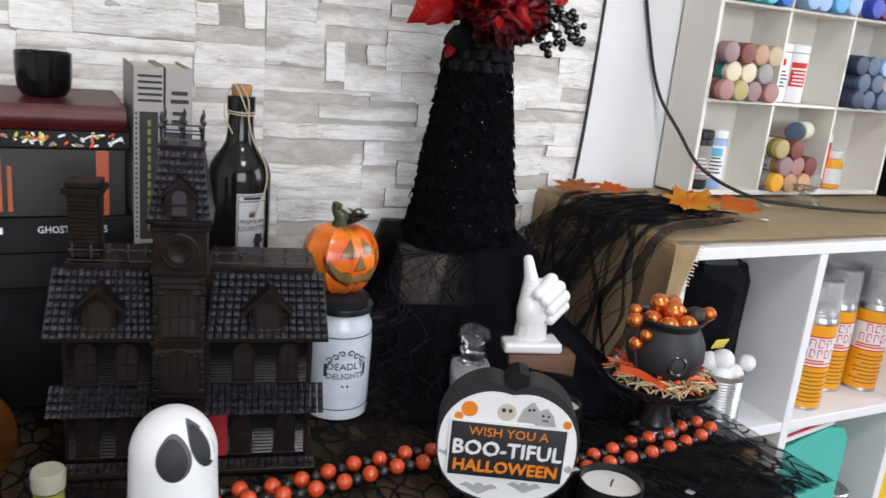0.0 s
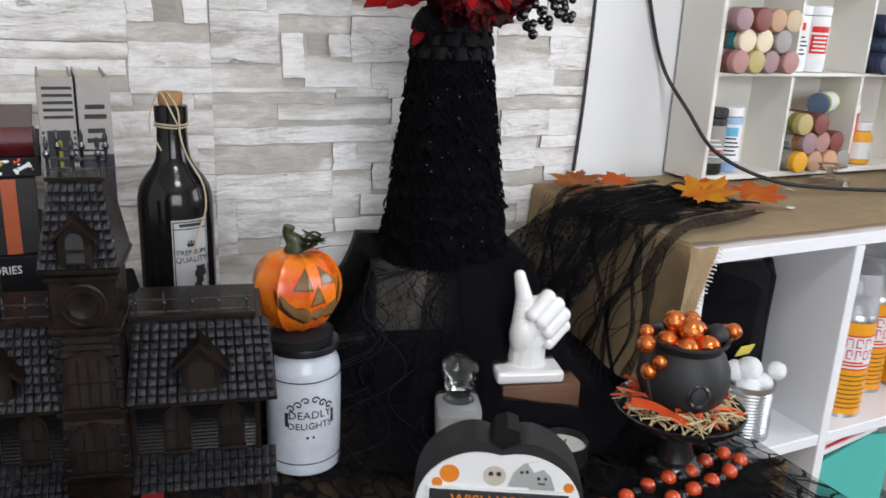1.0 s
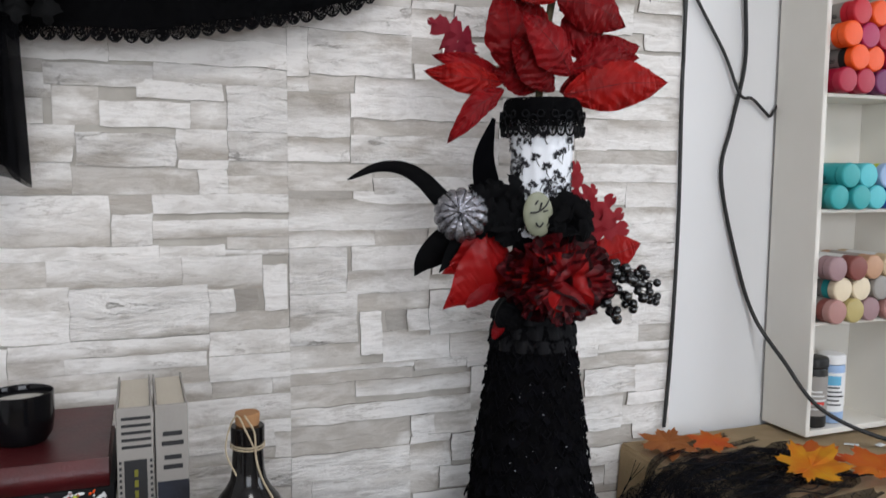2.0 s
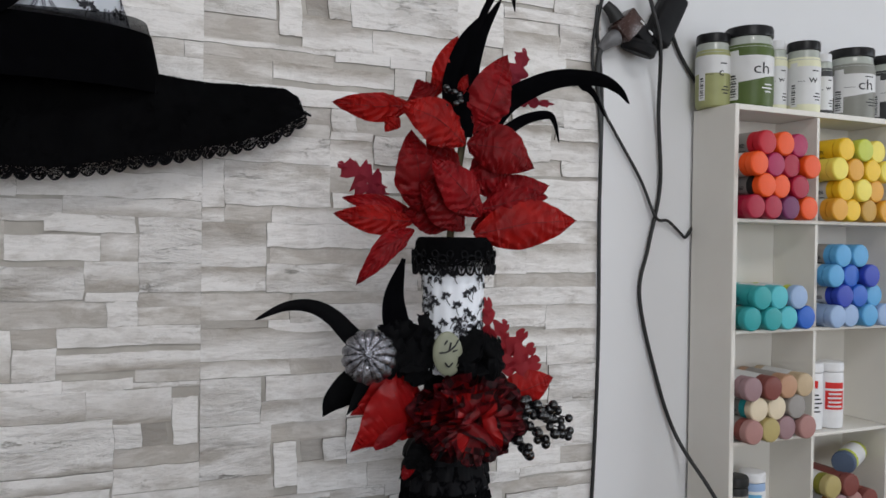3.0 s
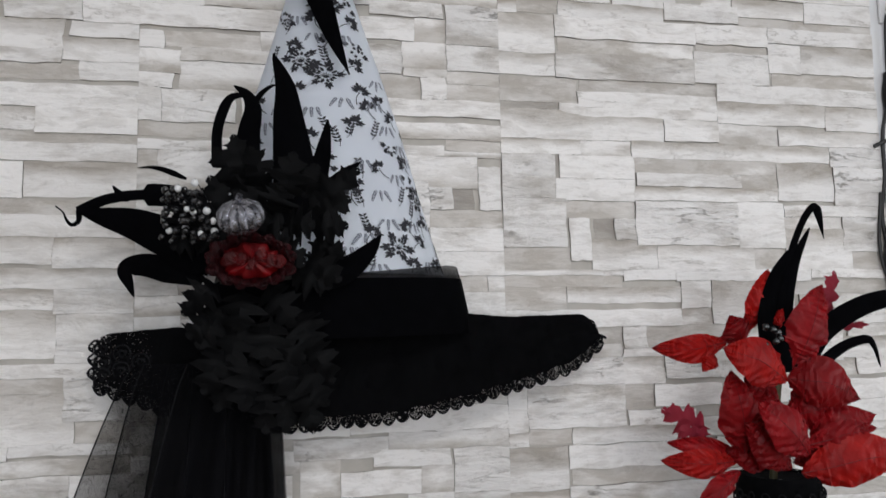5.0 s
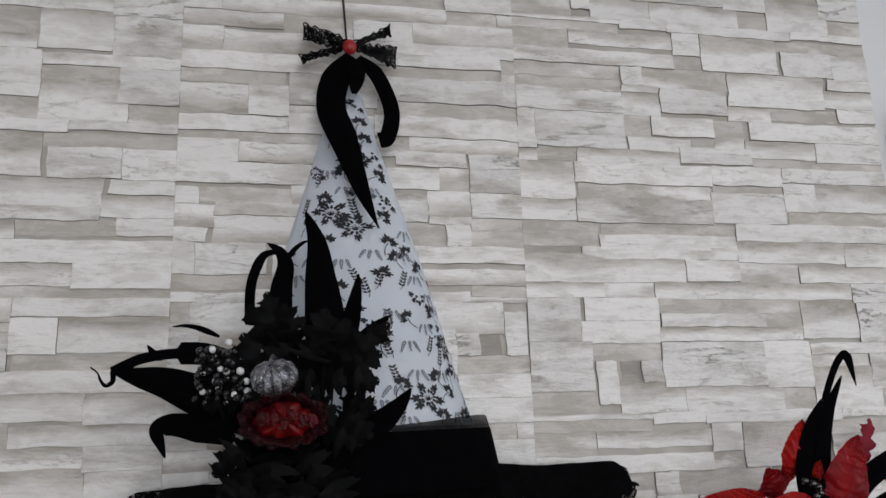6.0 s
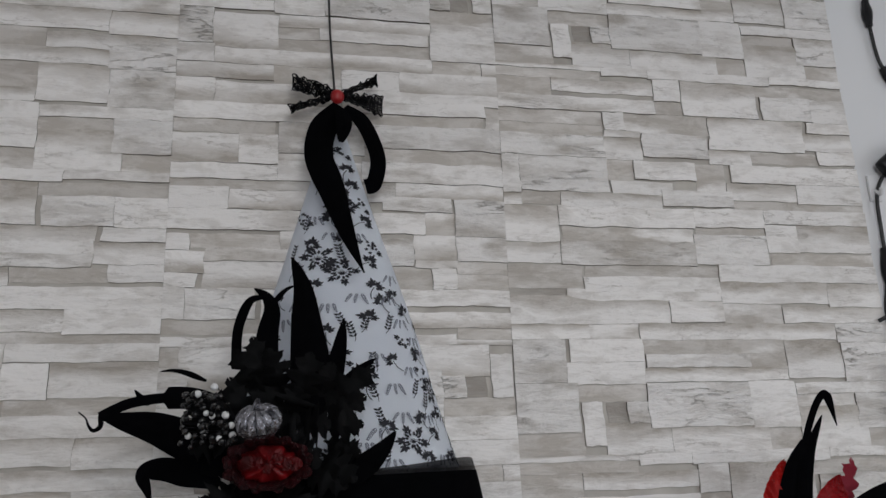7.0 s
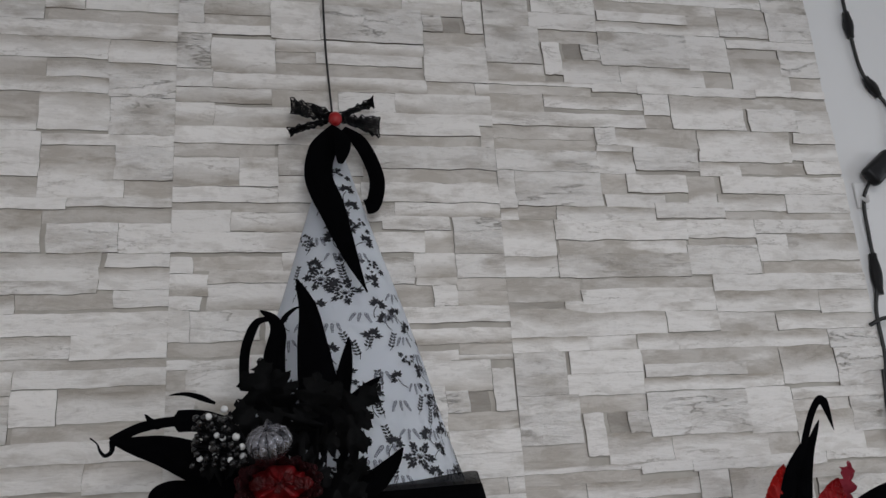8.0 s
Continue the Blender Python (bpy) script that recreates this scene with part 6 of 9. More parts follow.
for a, b, z0, z1 in ((-0.47, 0.47, 0.2345, 0.2355), (-0.47, 0.47, 0.228, 0.229), (-0.47, -0.44, 0.10, 0.235), (0.44, 0.47, 0.10, 0.235), (-0.3, 0.3, 0.2305, 0.2335), (-0.12, 0.12, 0.2115, 0.2145), (-0.1, -0.05, 0.2145, 0.217), (-0.025, 0.025, 0.2145, 0.218), (0.05, 0.1, 0.2145, 0.217)):
    flat_bar(A + a, A + b, z0, z1, 0, 0.0346, bars)
part("label_print", bars, INK, bo)
mt = pose(0, 0, 0, 0, 0, math.degrees(A))
writing("lettering", "PREMIUM", 0.0068, INK, bo, mt @ pose(0, 0, 0.206), 0.0002, 0.0346)
writing("lettering", "SCREAMS", 0.0066, LABELWHITE, bo, mt @ pose(0, 0, 0, 0, 0, 4) @ pose(0, -0.0352, 0.150, 0, -62, 0), 0.0002)
writing("lettering", "QUALITY", 0.0074, INK, bo, mt @ pose(0, 0, 0.199), 0.0002, 0.0346)
cat_bar = bmesh.new()
for k in range(9):
    flat_bar(A - 0.30 + k * 0.055, A - 0.08 + k * 0.055, 0.118 + k * 0.0082, 0.127 + k * 0.0082, 0, 0.0347, cat_bar)
flat_bar(A + 0.05, A + 0.40, 0.182, 0.188, 0, 0.0347, cat_bar)
flat_bar(A + 0.10, A + 0.14, 0.188, 0.193, 0, 0.0347, cat_bar)
part("label_print", cat_bar, INK, bo)
TWINE = material("jute_twine", (0.5, 0.42, 0.29), 0.9, second=(0.38, 0.3, 0.2), scale=200, bump=0.6)
tw = bmesh.new()
for z in (0.318, 0.3205):
    tube([(0.0148 * math.cos(2 * math.pi * k / 14), 0.0148 * math.sin(2 * math.pi * k / 14), z + 0.0006 * math.sin(k)) for k in range(15)], 0.0008, 6, tw, 3)
tube([(0.004, -0.0148, 0.319), (-0.004, -0.0150, 0.338), (-0.010, -0.010, 0.349), (-0.017, -0.008, 0.336), (-0.020, -0.012, 0.318), (-0.012, -0.0165, 0.298)], 0.0008, 6, tw)
tube([(-0.004, -0.0125, 0.3495), (0.004, -0.0150, 0.334), (0.005, -0.0155, 0.312), (0.010, -0.0175, 0.292), (0.021, -0.028, 0.268), (0.022, -0.031, 0.245), (0.014, -0.034, 0.225), (0.008, -0.0352, 0.205)], 0.0009, 6, tw)
part("twine", tw, TWINE, bo, "natural jute twine tied round the neck")

# ---- candy jar with the pumpkin on it ----
ja = thing("candy_jar", 0.0235, -0.290, TZ, "white crackle-glazed jar with black lid", "jar")
WHITEWASH = material("whitewashed_glass", (0.64, 0.67, 0.71), 0.3, second=(0.42, 0.45, 0.50), scale=28, contrast=0.55, bump=0.1, coat=0.4)
ja.scale = (1.04, 1.04, 1.02)
part("body", lathe([(0.030, 0), (0.0335, 0.002), (0.0345, 0.008), (0.0332, 0.014), (0.0338, 0.02), (0.0340, 0.088), (0.0330, 0.095), (0.0336, 0.098), (0.0325, 0.105), (0.0295, 0.112), (0.029, 0.118)], 40), WHITEWASH, ja)
for z, r in ((0.0135, 0.0336), (0.0955, 0.0334)):
    part("painted_ring", lathe([(r, z - 0.0006), (r + 0.0006, z), (r, z + 0.0006)], 40, cap=False), INK, ja)
part("lid", lathe([(0.0305, 0.1183), (0.0322, 0.119), (0.0325, 0.1245), (0.032, 0.126), (0.02, 0.1265)], 40), BLACKPLASTIC, ja)
AJ = radians(-6)
mj = pose(0, 0, 0, 0, 0, math.degrees(AJ))
writing("lettering", "DEADLY", 0.0108, INK, ja, mj @ pose(0, 0, 0.0635), 0.0002, 0.0341)
writing("lettering", "DELIGHTS", 0.0092, INK, ja, mj @ pose(0, 0, 0.0525), 0.0002, 0.0341)
for s in (-1, 1):
    for k in range(3):
        c = s * (0.13 + 0.19 * k)
        pts = []
        for i in range(9):
            a = i * 0.75
            rr = 0.0038 * (1 - i / 11)
            ang = AJ + c + s * rr * math.cos(a) / 0.034
            pts.append((0.0343 * math.sin(ang), -0.0343 * math.cos(ang), 0.0785 - 0.004 * k + rr * math.sin(a)))
        part("scroll", tube(pts, 0.0007, 5, per=3), INK, ja)
    part("ornament", flat_bar(AJ + s * 0.08 - 0.03, AJ + s * 0.08 + 0.03, 0.040, 0.0425, 0, 0.0342), INK, ja)
    part("ornament", flat_bar(AJ + s * 0.64 - 0.05, AJ + s * 0.64 + 0.05, 0.052, 0.066, 0, 0.0342), INK, ja)
PUMPKIN = material("painted_orange_pumpkin", (0.84, 0.25, 0.012), 0.28, second=(0.62, 0.05, 0.007), scale=34, contrast=0.45, bump=0.3, fine=120, coat=0.25)
PUMPGREEN = material("painted_green_stem", (0.06, 0.075, 0.018), 0.4, second=(0.018, 0.026, 0.008), scale=60, bump=0.3, coat=0.3)
pu = thing("jack_o_lantern", 0.0175, -0.292, TZ + 0.1345, "glazed orange jack-o-lantern with green stem", "pumpkin")
part("foot", lathe([(0.030, -0.0053), (0.033, -0.0045), (0.0335, 0.004), (0.026, 0.009)], 36), BLACKPLASTIC, pu)


def pumpkin_r(a, e, R=0.0415):
    """Radius at azimuth a and elevation e of the ribbed fruit."""
    return R * (1 - 0.075 * abs(math.sin(a * 4.5)) ** 0.6 * math.cos(e)) * (1 - 0.05 * max(0, math.sin(e)) ** 6)


def pumpkin_at(a, e, k=1.0):
    r = pumpkin_r(a, e) * k
    return Vector((r * math.cos(e) * math.sin(a), -r * math.cos(e) * math.cos(a), 0.046 + 1.0 * r * math.sin(e) - 0.006 * max(0, math.sin(e)) ** 10))


bm = bmesh.new()
grid = [[bm.verts.new(pumpkin_at(2 * math.pi * i / 90, radians(-85 + 170 * j / 36))) for i in range(90)] for j in range(37)]
for j in range(36):
    for i in range(90):
        bm.faces.new((grid[j][i], grid[j][(i + 1) % 90], grid[j + 1][(i + 1) % 90], grid[j + 1][i]))
bm.faces.new(grid[0][::-1])
bm.faces.new(grid[-1])
part("body", bm, PUMPKIN, pu)
HOLLOW = material("carved_hollow", (0.12, 0.06, 0.022), 0.2, second=(0.30, 0.18, 0.07), scale=40, coat=0.4)
CUTEDGE = material("carved_dark_edge", (0.06, 0.018, 0.006), 0.4, coat=0.3)
FACE = radians(12)


def inside(p, poly):
    x, y = p
    hit = False
    for (x0, y0), (x1, y1) in zip(poly, poly[1:] + poly[:1]):
        if (y0 > y) != (y1 > y) and x < (x1 - x0) * (y - y0) / (y1 - y0) + x0:
            hit = not hit
    return hit


def grow(outline, f):
    ca, ce = sum(p[0] for p in outline) / len(outline), sum(p[1] for p in outline) / len(outline)
    return [(ca + (a - ca) * f, ce + (e - ce) * f) for a, e in outline]


def carve(outline, mat, k, name):
    """A carved feature laid on the fruit: the cells of its skin that lie inside the outline, in fine steps."""
    bm = bmesh.new()
    st, made = 0.0125, {}

    def vert(i, j):
        if (i, j) not in made:
            made[i, j] = bm.verts.new(pumpkin_at(FACE + i * st, j * st, k))
        return made[i, j]
    for i in range(-90, 90):
        for j in range(-60, 72):
            if inside(((i + 0.5) * st, (j + 0.5) * st), outline):
                bm.faces.new((vert(i, j), vert(i + 1, j), vert(i + 1, j + 1), vert(i, j + 1)))
    part(name, bm, mat, pu)


eyes = [[(-0.56, 0.26), (-0.12, 0.22), (-0.26, 0.72)], [(0.16, 0.32), (0.58, 0.3), (0.2, 0.76)], [(-0.17, -0.12), (0.21, -0.12), (0.03, 0.3)]]
mouth = [(-0.95, 0.22), (-0.72, -0.02), (-0.5, -0.2), (-0.3, -0.16), (-0.2, -0.3), (0.0, -0.24), (0.12, -0.24), (0.22, -0.34), (0.34, -0.18), (0.6, 0.0), (0.9, 0.28), (0.84, -0.1), (0.6, -0.42), (0.34, -0.56), (0.2, -0.46), (0.04, -0.58), (-0.1, -0.46), (-0.3, -0.6), (-0.62, -0.42), (-0.86, -0.12)]
for o in (*eyes, mouth):
    carve(grow(o, 1.10), CUTEDGE, 1.006, "carved_edge")
    carve(grow(o, 0.92), HOLLOW, 1.012, "carved_hole")
part("stem", tube([(0, 0, 0.083), (-0.002, 0, 0.09), (-0.007, 0.002, 0.097), (-0.006, 0.001, 0.104)], 0.0080, 10, per=4, taper=lambda s: 1.5 - 0.85 * min(1, s * 1.6)), PUMPGREEN, pu)
for k, (x, y, turn) in enumerate(((0.013, -0.012, 30), (0.018, 0.002, -60), (0.006, -0.016, 100))):
    flat_leaf("leaf", maple_outline(0.020, 40 + k, 5), PUMPGREEN, pose(x, y, 0.092 - 0.002 * k, -22, 18, turn), "", curl=0.012, thick=0.001, parent=pu, seed=k)
tube_bm = tube([(0.004, -0.004, 0.09), (0.012, -0.010, 0.100), (0.020, -0.008, 0.096), (0.018, -0.002, 0.092)], 0.0012, 6)
part("tendril", tube_bm, PUMPGREEN, pu)

# ---- thumbs-up hand on its wooden block ----
WALNUT = material("walnut_block", (0.16, 0.075, 0.04), 0.5, second=(0.09, 0.04, 0.02), scale=14, contrast=0.5, bump=0.3, fine=200, stretch=(1, 1, 9))
wb = thing("wood_block", 0.268, -0.312, TZ, "dark brown wooden display block", "block", turn=-14)
part("block", box(bmesh.new(), -0.042, 0.042, -0.036, 0.036, 0, 0.064, 0.0015, 2), WALNUT, wb)
bm = bmesh.new()
box(bm, -0.036, 0.036, -0.030, 0.030, 0.0, 0.0135, 0.004, 3)


def capsule(a, b, ra, rb, bm):
    a, b = Vector(a), Vector(b)
    n = 6
    for i in range(n + 1):
        q = i / n
        ball(bm, a.lerp(b, q), ra + (rb - ra) * q, 12, 8)


capsule((0.002, 0, 0.013), (0.003, 0, 0.036), 0.0205, 0.0190, bm)
ball(bm, (0.009, 0.001, 0.056), 1, 20, 14, (0.0255, 0.0165, 0.030))
ball(bm, (-0.004, -0.005, 0.046), 1, 20, 14, (0.0155, 0.0150, 0.024))
capsule((-0.006, -0.003, 0.050), (-0.0060, -0.003, 0.086), 0.0125, 0.0092, bm)
capsule((-0.0060, -0.003, 0.086), (-0.0115, -0.001, 0.1085), 0.0090, 0.0064, bm)
for kx, kz, kr in ((0.0195, 0.0850, 0.0088), (0.0300, 0.0765, 0.0088), (0.0375, 0.0655, 0.0084), (0.0390, 0.0530, 0.0076)):
    capsule((0.008, 0.004, kz - 0.016), (kx, -0.003, kz), kr * 1.15, kr, bm)
    capsule((kx, -0.003, kz), (kx - 0.019, -0.0165, kz - 0.014), kr * 0.95, kr * 0.80, bm)
hd = part("hand_statue", bm, CERAMIC)
hd.matrix_basis = pose(0.256, -0.314, TZ + 0.0645, 0, 0, -16)
rm = hd.modifiers.new("blend", "REMESH")
rm.mode, rm.voxel_size, rm.use_smooth_shade = "VOXEL", 0.0010, True
sm = hd.modifiers.new("soften", "SMOOTH")
sm.factor, sm.iterations = 0.5, 4
tagged(hd, "glossy white ceramic thumbs-up hand on a square foot", "statue")

# ---- stoppered bottle ----
sb = thing("apothecary_bottle", 0.163, -0.345, TZ, "square clear bottle of white salt with faceted stopper", "bottle", turn=-20)
part("body", box(bmesh.new(), -0.0215, 0.0215, -0.0215, 0.0215, 0.0, 0.066, 0.005, 3), GLASS, sb)
part("salt", box(bmesh.new(), -0.0195, 0.0195, -0.0195, 0.0195, 0.002, 0.055, 0.004, 2), material("white_salt", (0.75, 0.75, 0.76), 0.9, bump=0.5, fine=900), sb)
part("neck", lathe([(0.016, 0.0662), (0.0115, 0.070), (0.0105, 0.076), (0.014, 0.078), (0.0145, 0.081), (0.0115, 0.082)], 24), GLASS, sb)
part("stopper", lathe([(0.009, 0.0823), (0.010, 0.086), (0.0175, 0.092), (0.0185, 0.098), (0.0165, 0.104), (0.010, 0.1085), (0.003, 0.1095)], 10), GLASS, sb, "faceted glass stopper")


# ---- pumpkin-shaped sign ----
def sign():
    t = thing("halloween_sign", 0.108, -0.520, TZ, "black pumpkin-shaped block sign with printed greeting", "sign", turn=-28)
    W, Hh = 0.0655, 0.0615

    def outline(f, notch=0.009, n=72):
        pts = []
        for i in range(n):
            a = 2 * math.pi * i / n
            r = 1.0 / (abs(math.cos(a)) ** 2.35 + abs(math.sin(a)) ** 2.35) ** (1 / 2.35)
            x, z = W * f * r * math.cos(a), Hh * f * r * math.sin(a)
            if z > 0:
                z += notch * (math.sin(min(1, abs(x) / (W * 0.42)) * math.pi / 2) - 0.75)
            pts.append((x, z + 0.0625))
        return pts
    bm = prism(outline(1.0), 0.0, 0.034)
    part("block", bm, material("black_painted_wood", (0.014, 0.014, 0.014), 0.5, bump=0.15), t)
    part("stalk", prism([(-0.010, 0.118), (0.014, 0.118), (0.013, 0.131), (0.004, 0.134), (-0.004, 0.131)], 0.004, 0.030), BLACKCOVER, t)
    part("printed_face", prism([(x * 0.97, 0.0605 + (z - 0.0625) * 0.9) for x, z in outline(1.0, 0.004)], -0.0012, -0.0001), LABELWHITE, t, "white printed paper face")
    plate = box(bmesh.new(), -0.0525, 0.0525, -0.0035, -0.0016, 0.030, 0.0835, 0.0012, 2)
    part("plaque", plate, material("slate_plaque", (0.018, 0.017, 0.018), 0.6, bump=0.2), t, "dark slate-coloured plaque")
    fr = bmesh.new()
    for a in ((-0.0545, 0.0545, 0.0838, 0.0856), (-0.0545, 0.0545, 0.0279, 0.0297), (-0.0545, -0.0528, 0.0298, 0.0837), (0.0528, 0.0545, 0.0298, 0.0837)):
        box(fr, a[0], a[1], -0.003, -0.0013, a[2], a[3])
    part("plaque_border", fr, LABELWHITE, t, smooth=False)
    og = material("orange_lettering", (0.78, 0.22, 0.015), 0.5, bump=0)
    wh = material("white_lettering", (0.8, 0.8, 0.8), 0.5, bump=0)
    writing("lettering", "WISH YOU A", 0.0125, og, t, pose(0, -0.0037, 0.0755), 0.0003)
    for d in (-0.0005, 0.0005):
        writing("lettering", "BOO-TIFUL", 0.0205, wh, t, pose(d, -0.0037 - 0.0002 * (d > 0), 0.0585 + d), 0.0004, 0, 0.98)
        writing("lettering", "HALLOWEEN", 0.0165, og, t, pose(d, -0.0037 - 0.0002 * (d > 0), 0.0405 + d), 0.0004, 0, 0.98)
    # printed motifs on the paper: a ghost, a skull, an orange slice, sweets and bats
    gst = [(0.006, 0.088), (0.010, 0.1), (0.017, 0.108), (0.028, 0.111), (0.020, 0.1085), (0.026, 0.1), (0.030, 0.088)]
    grey = material("grey_print", (0.4, 0.4, 0.38), 0.6, bump=0)
    part("motif", prism(gst, -0.0016, -0.0013), grey, t)
    part("motif", prism([(0.022, 0.0865), (0.024, 0.1), (0.032, 0.104), (0.038, 0.098), (0.042, 0.0865)], -0.0018, -0.0014), grey, t)
    part("motif", lathe([(0.0085, 0), (0.0085, 0.0004), (0.006, 0.0005)], 20, m=pose(-0.004, -0.0014, 0.0965, 90, 0, 0)), material("bone_print", (0.55, 0.5, 0.4), 0.6, bump=0), t)
    dots = bmesh.new()
    for x, z, r in ((-0.007, 0.0985, 0.0019), (-0.001, 0.0985, 0.0019), (0.016, 0.101, 0.0013), (0.020, 0.1015, 0.0013), (0.029, 0.0965, 0.0012), (0.034, 0.0965, 0.0012)):
        lathe([(r, 0), (r, 0.0005), (r * 0.4, 0.0006)], 10, dots, pose(x, -0.0018, z, 90, 0, 0))
    box(dots, 0.029, 0.034, -0.0024, -0.0019, 0.0915, 0.0925)
    part("motif", dots, INK, t)
    for x, z, r in ((-0.038, 0.0965, 0.0075), (0.052, 0.0895, 0.004), (-0.047, 0.0885, 0.004)):
        part("motif", lathe([(r, 0), (r, 0.0004), (r * 0.75, 0.0005), (r * 0.72, 0.0002), (r * 0.3, 0.0003)], 18, m=pose(x, -0.0013, z, 90, 0, 0)), og, t)
    bats = bmesh.new()
    for x, z, s in ((-0.022, 0.0165, 1.0), (0.02, 0.0215, 0.9), (-0.055, 0.05, 0.5), (0.0585, 0.045, 0.6)):
        prism([(x + s * u, z + s * w) for u, w in ((-0.018, 0.002), (-0.012, 0.006), (-0.005, 0.003), (-0.002, 0.006), (0.002, 0.006), (0.005, 0.003), (0.012, 0.006), (0.018, 0.002), (0.011, 0.0), (0.006, -0.003), (0, -0.006), (-0.006, -0.003), (-0.011, 0.0))], -0.0017, -0.0013, bats)
    part("motif", bats, grey, t)
    return t


sign()


# ---- tin candles ----
def candle_tin(x, y, r, h, label):
    t = thing("candle_tin", x, y, TZ, label, "candle", "black candle tins")
    part("tin", lathe([(r * 0.95, 0), (r, 0.001), (r, h), (r * 0.96, h), (r * 0.95, h - 0.001), (r * 0.95, h * 0.6)], 40, cap=False), BLACKPLASTIC, t)
    part("wax", lathe([(r * 0.945, 0.003), (r * 0.945, h * 0.78), (r * 0.3, h * 0.77), (0.001, h * 0.775)], 36), material("ivory_wax", (0.72, 0.7, 0.66), 0.4, bump=0.05), t, "white wax")
    part("wick", tube([(0, 0, h * 0.77), (0.0005, 0, h * 0.9), (0.002, 0, h)], 0.0009, 6, per=3), INK, t)


candle_tin(0.203, -0.560, 0.030, 0.034, "black tin candle with white wax in front")
candle_tin(0.252, -0.402, 0.024, 0.032, "small black tin candle with white wax by the block")

# ---- bead garland ----
REDBEAD = material("red_orange_wood_bead", (0.6, 0.07, 0.015), 0.28, second=(0.5, 0.05, 0.012), scale=50, bump=0.04, coat=0.5)
BLACKBEAD = material("black_wood_bead", (0.012, 0.012, 0.013), 0.3, bump=0.04, coat=0.3)
ga = thing("bead_garland", 0.15, -0.46, TZ, "double garland of red-orange and black wooden beads", "garland")
RB = mesh_of(ball(bmesh.new(), (0, 0, 0), 0.0078, 16, 10), "bead", REDBEAD)
KB = mesh_of(ball(bmesh.new(), (0, 0, 0), 0.0056, 14, 8), "bead", BLACKBEAD)
cord = bmesh.new()
strands = ([(-0.16, -0.445), (-0.10, -0.455), (-0.04, -0.455), (0.0, -0.447), (0.05, -0.44), (0.09, -0.448), (0.13, -0.475), (0.18, -0.500), (0.21, -0.500), (0.25, -0.499), (0.30, -0.496), (0.355, -0.489), (0.405, -0.478), (0.422, -0.468)],
           [(-0.15, -0.430), (-0.09, -0.440), (-0.045, -0.434), (0.0, -0.424), (0.03, -0.423), (0.075, -0.420), (0.12, -0.445), (0.18, -0.478), (0.233, -0.481), (0.264, -0.478), (0.32, -0.467), (0.35, -0.468), (0.405, -0.452), (0.422, -0.462)])
for s, pts in enumerate(strands):
    path = smooth_path([(x - 0.15, y + 0.46, 0.0085) for x, y in pts], 24)
    tube(path, 0.0007, 5, cord, 1)
    nextd, walked, red = 0.0, 0.0, bool(s)
    for a, b in zip(path, path[1:]):
        walked += (b - a).length
        if walked >= nextd:
            o = new("bead", RB if red else KB)
            o.parent = ga
            o.location = (b.x, b.y, 0.0085 if red else 0.0066)
            red = not red
            nextd = walked + 0.0136
part("cord", cord, CABLE, ga)

# ---- cauldron on the cake stand ----
BLACKENAMEL = material("black_enamel", (0.011, 0.011, 0.012), 0.22, second=(0.016, 0.016, 0.017), bump=0.02, coat=0.3)
MATTEBLACK = material("matte_black_plastic", (0.014, 0.014, 0.015), 0.55, second=(0.02, 0.02, 0.02), bump=0.1)
SX, SY = 0.356, -0.442
cs = thing("cake_stand", SX, SY, TZ, "small black pedestal cake stand", "cake stand")
part("pedestal", lathe([(0.032, 0), (0.033, 0.002), (0.031, 0.008), (0.021, 0.016), (0.0165, 0.032), (0.0165, 0.05), (0.024, 0.056)], 36), BLACKENAMEL, cs)
part("plate", lathe([(0.02, 0.0563), (0.040, 0.057), (0.058, 0.060), (0.0625, 0.066), (0.0635, 0.070), (0.0618, 0.0705), (0.057, 0.064), (0.040, 0.0615), (0.01, 0.0612)], 56), BLACKENAMEL, cs)
CZ = TZ + 0.0665
ca = thing("cauldron", SX - 0.001, SY, CZ, "small matte black plastic cauldron", "cauldron")
ca.scale = (0.82, 0.82, 0.92)
part("pot", lathe([(0.02, 0.002), (0.034, 0.006), (0.047, 0.018), (0.0535, 0.035), (0.052, 0.052), (0.045, 0.066), (0.0405, 0.072), (0.0425, 0.076), (0.047, 0.081), (0.047, 0.084), (0.0435, 0.0835), (0.038, 0.076), (0.036, 0.066)], 48, cap=False), MATTEBLACK, ca)
part("ring", lathe([(0.0085, 0), (0.011, 0.0018), (0.0135, 0), (0.011, -0.0018), (0.0085, 0)], 28, cap=False, m=pose(0, 0, 0, 0, 0, -22) @ pose(0, -0.0525, 0.036, 84, 0, 0)), BLACKENAMEL, ca)
part("ring_boss", lathe([(0.0088, 0), (0.0088, 0.002), (0.004, 0.003)], 20, m=pose(0, 0, 0, 0, 0, -22) @ pose(0, -0.0515, 0.036, 86, 0, 0)), MATTEBLACK, ca)
COPPER = material("copper_foil", (0.75, 0.22, 0.06), 0.25, metal=0.85, second=(0.6, 0.14, 0.03), scale=90, bump=0.5, fine=160, distance=0.002)


def foil_ball(x, y, z, r, mat, word):
    bm = bmesh.new()
    q = bmesh.ops.create_icosphere(bm, subdivisions=3, radius=r)
    for v in q["verts"]:
        v.co *= 1 + 0.03 * noise.noise(v.co * 300 + Vector((x * 99, 0, 0)))
    o = part("foil_ball", bm, mat)
    o.location = (x, y, z)
    tagged(o, f"{word} ball heaped in the cauldron", "ball", "balls in the cauldron")


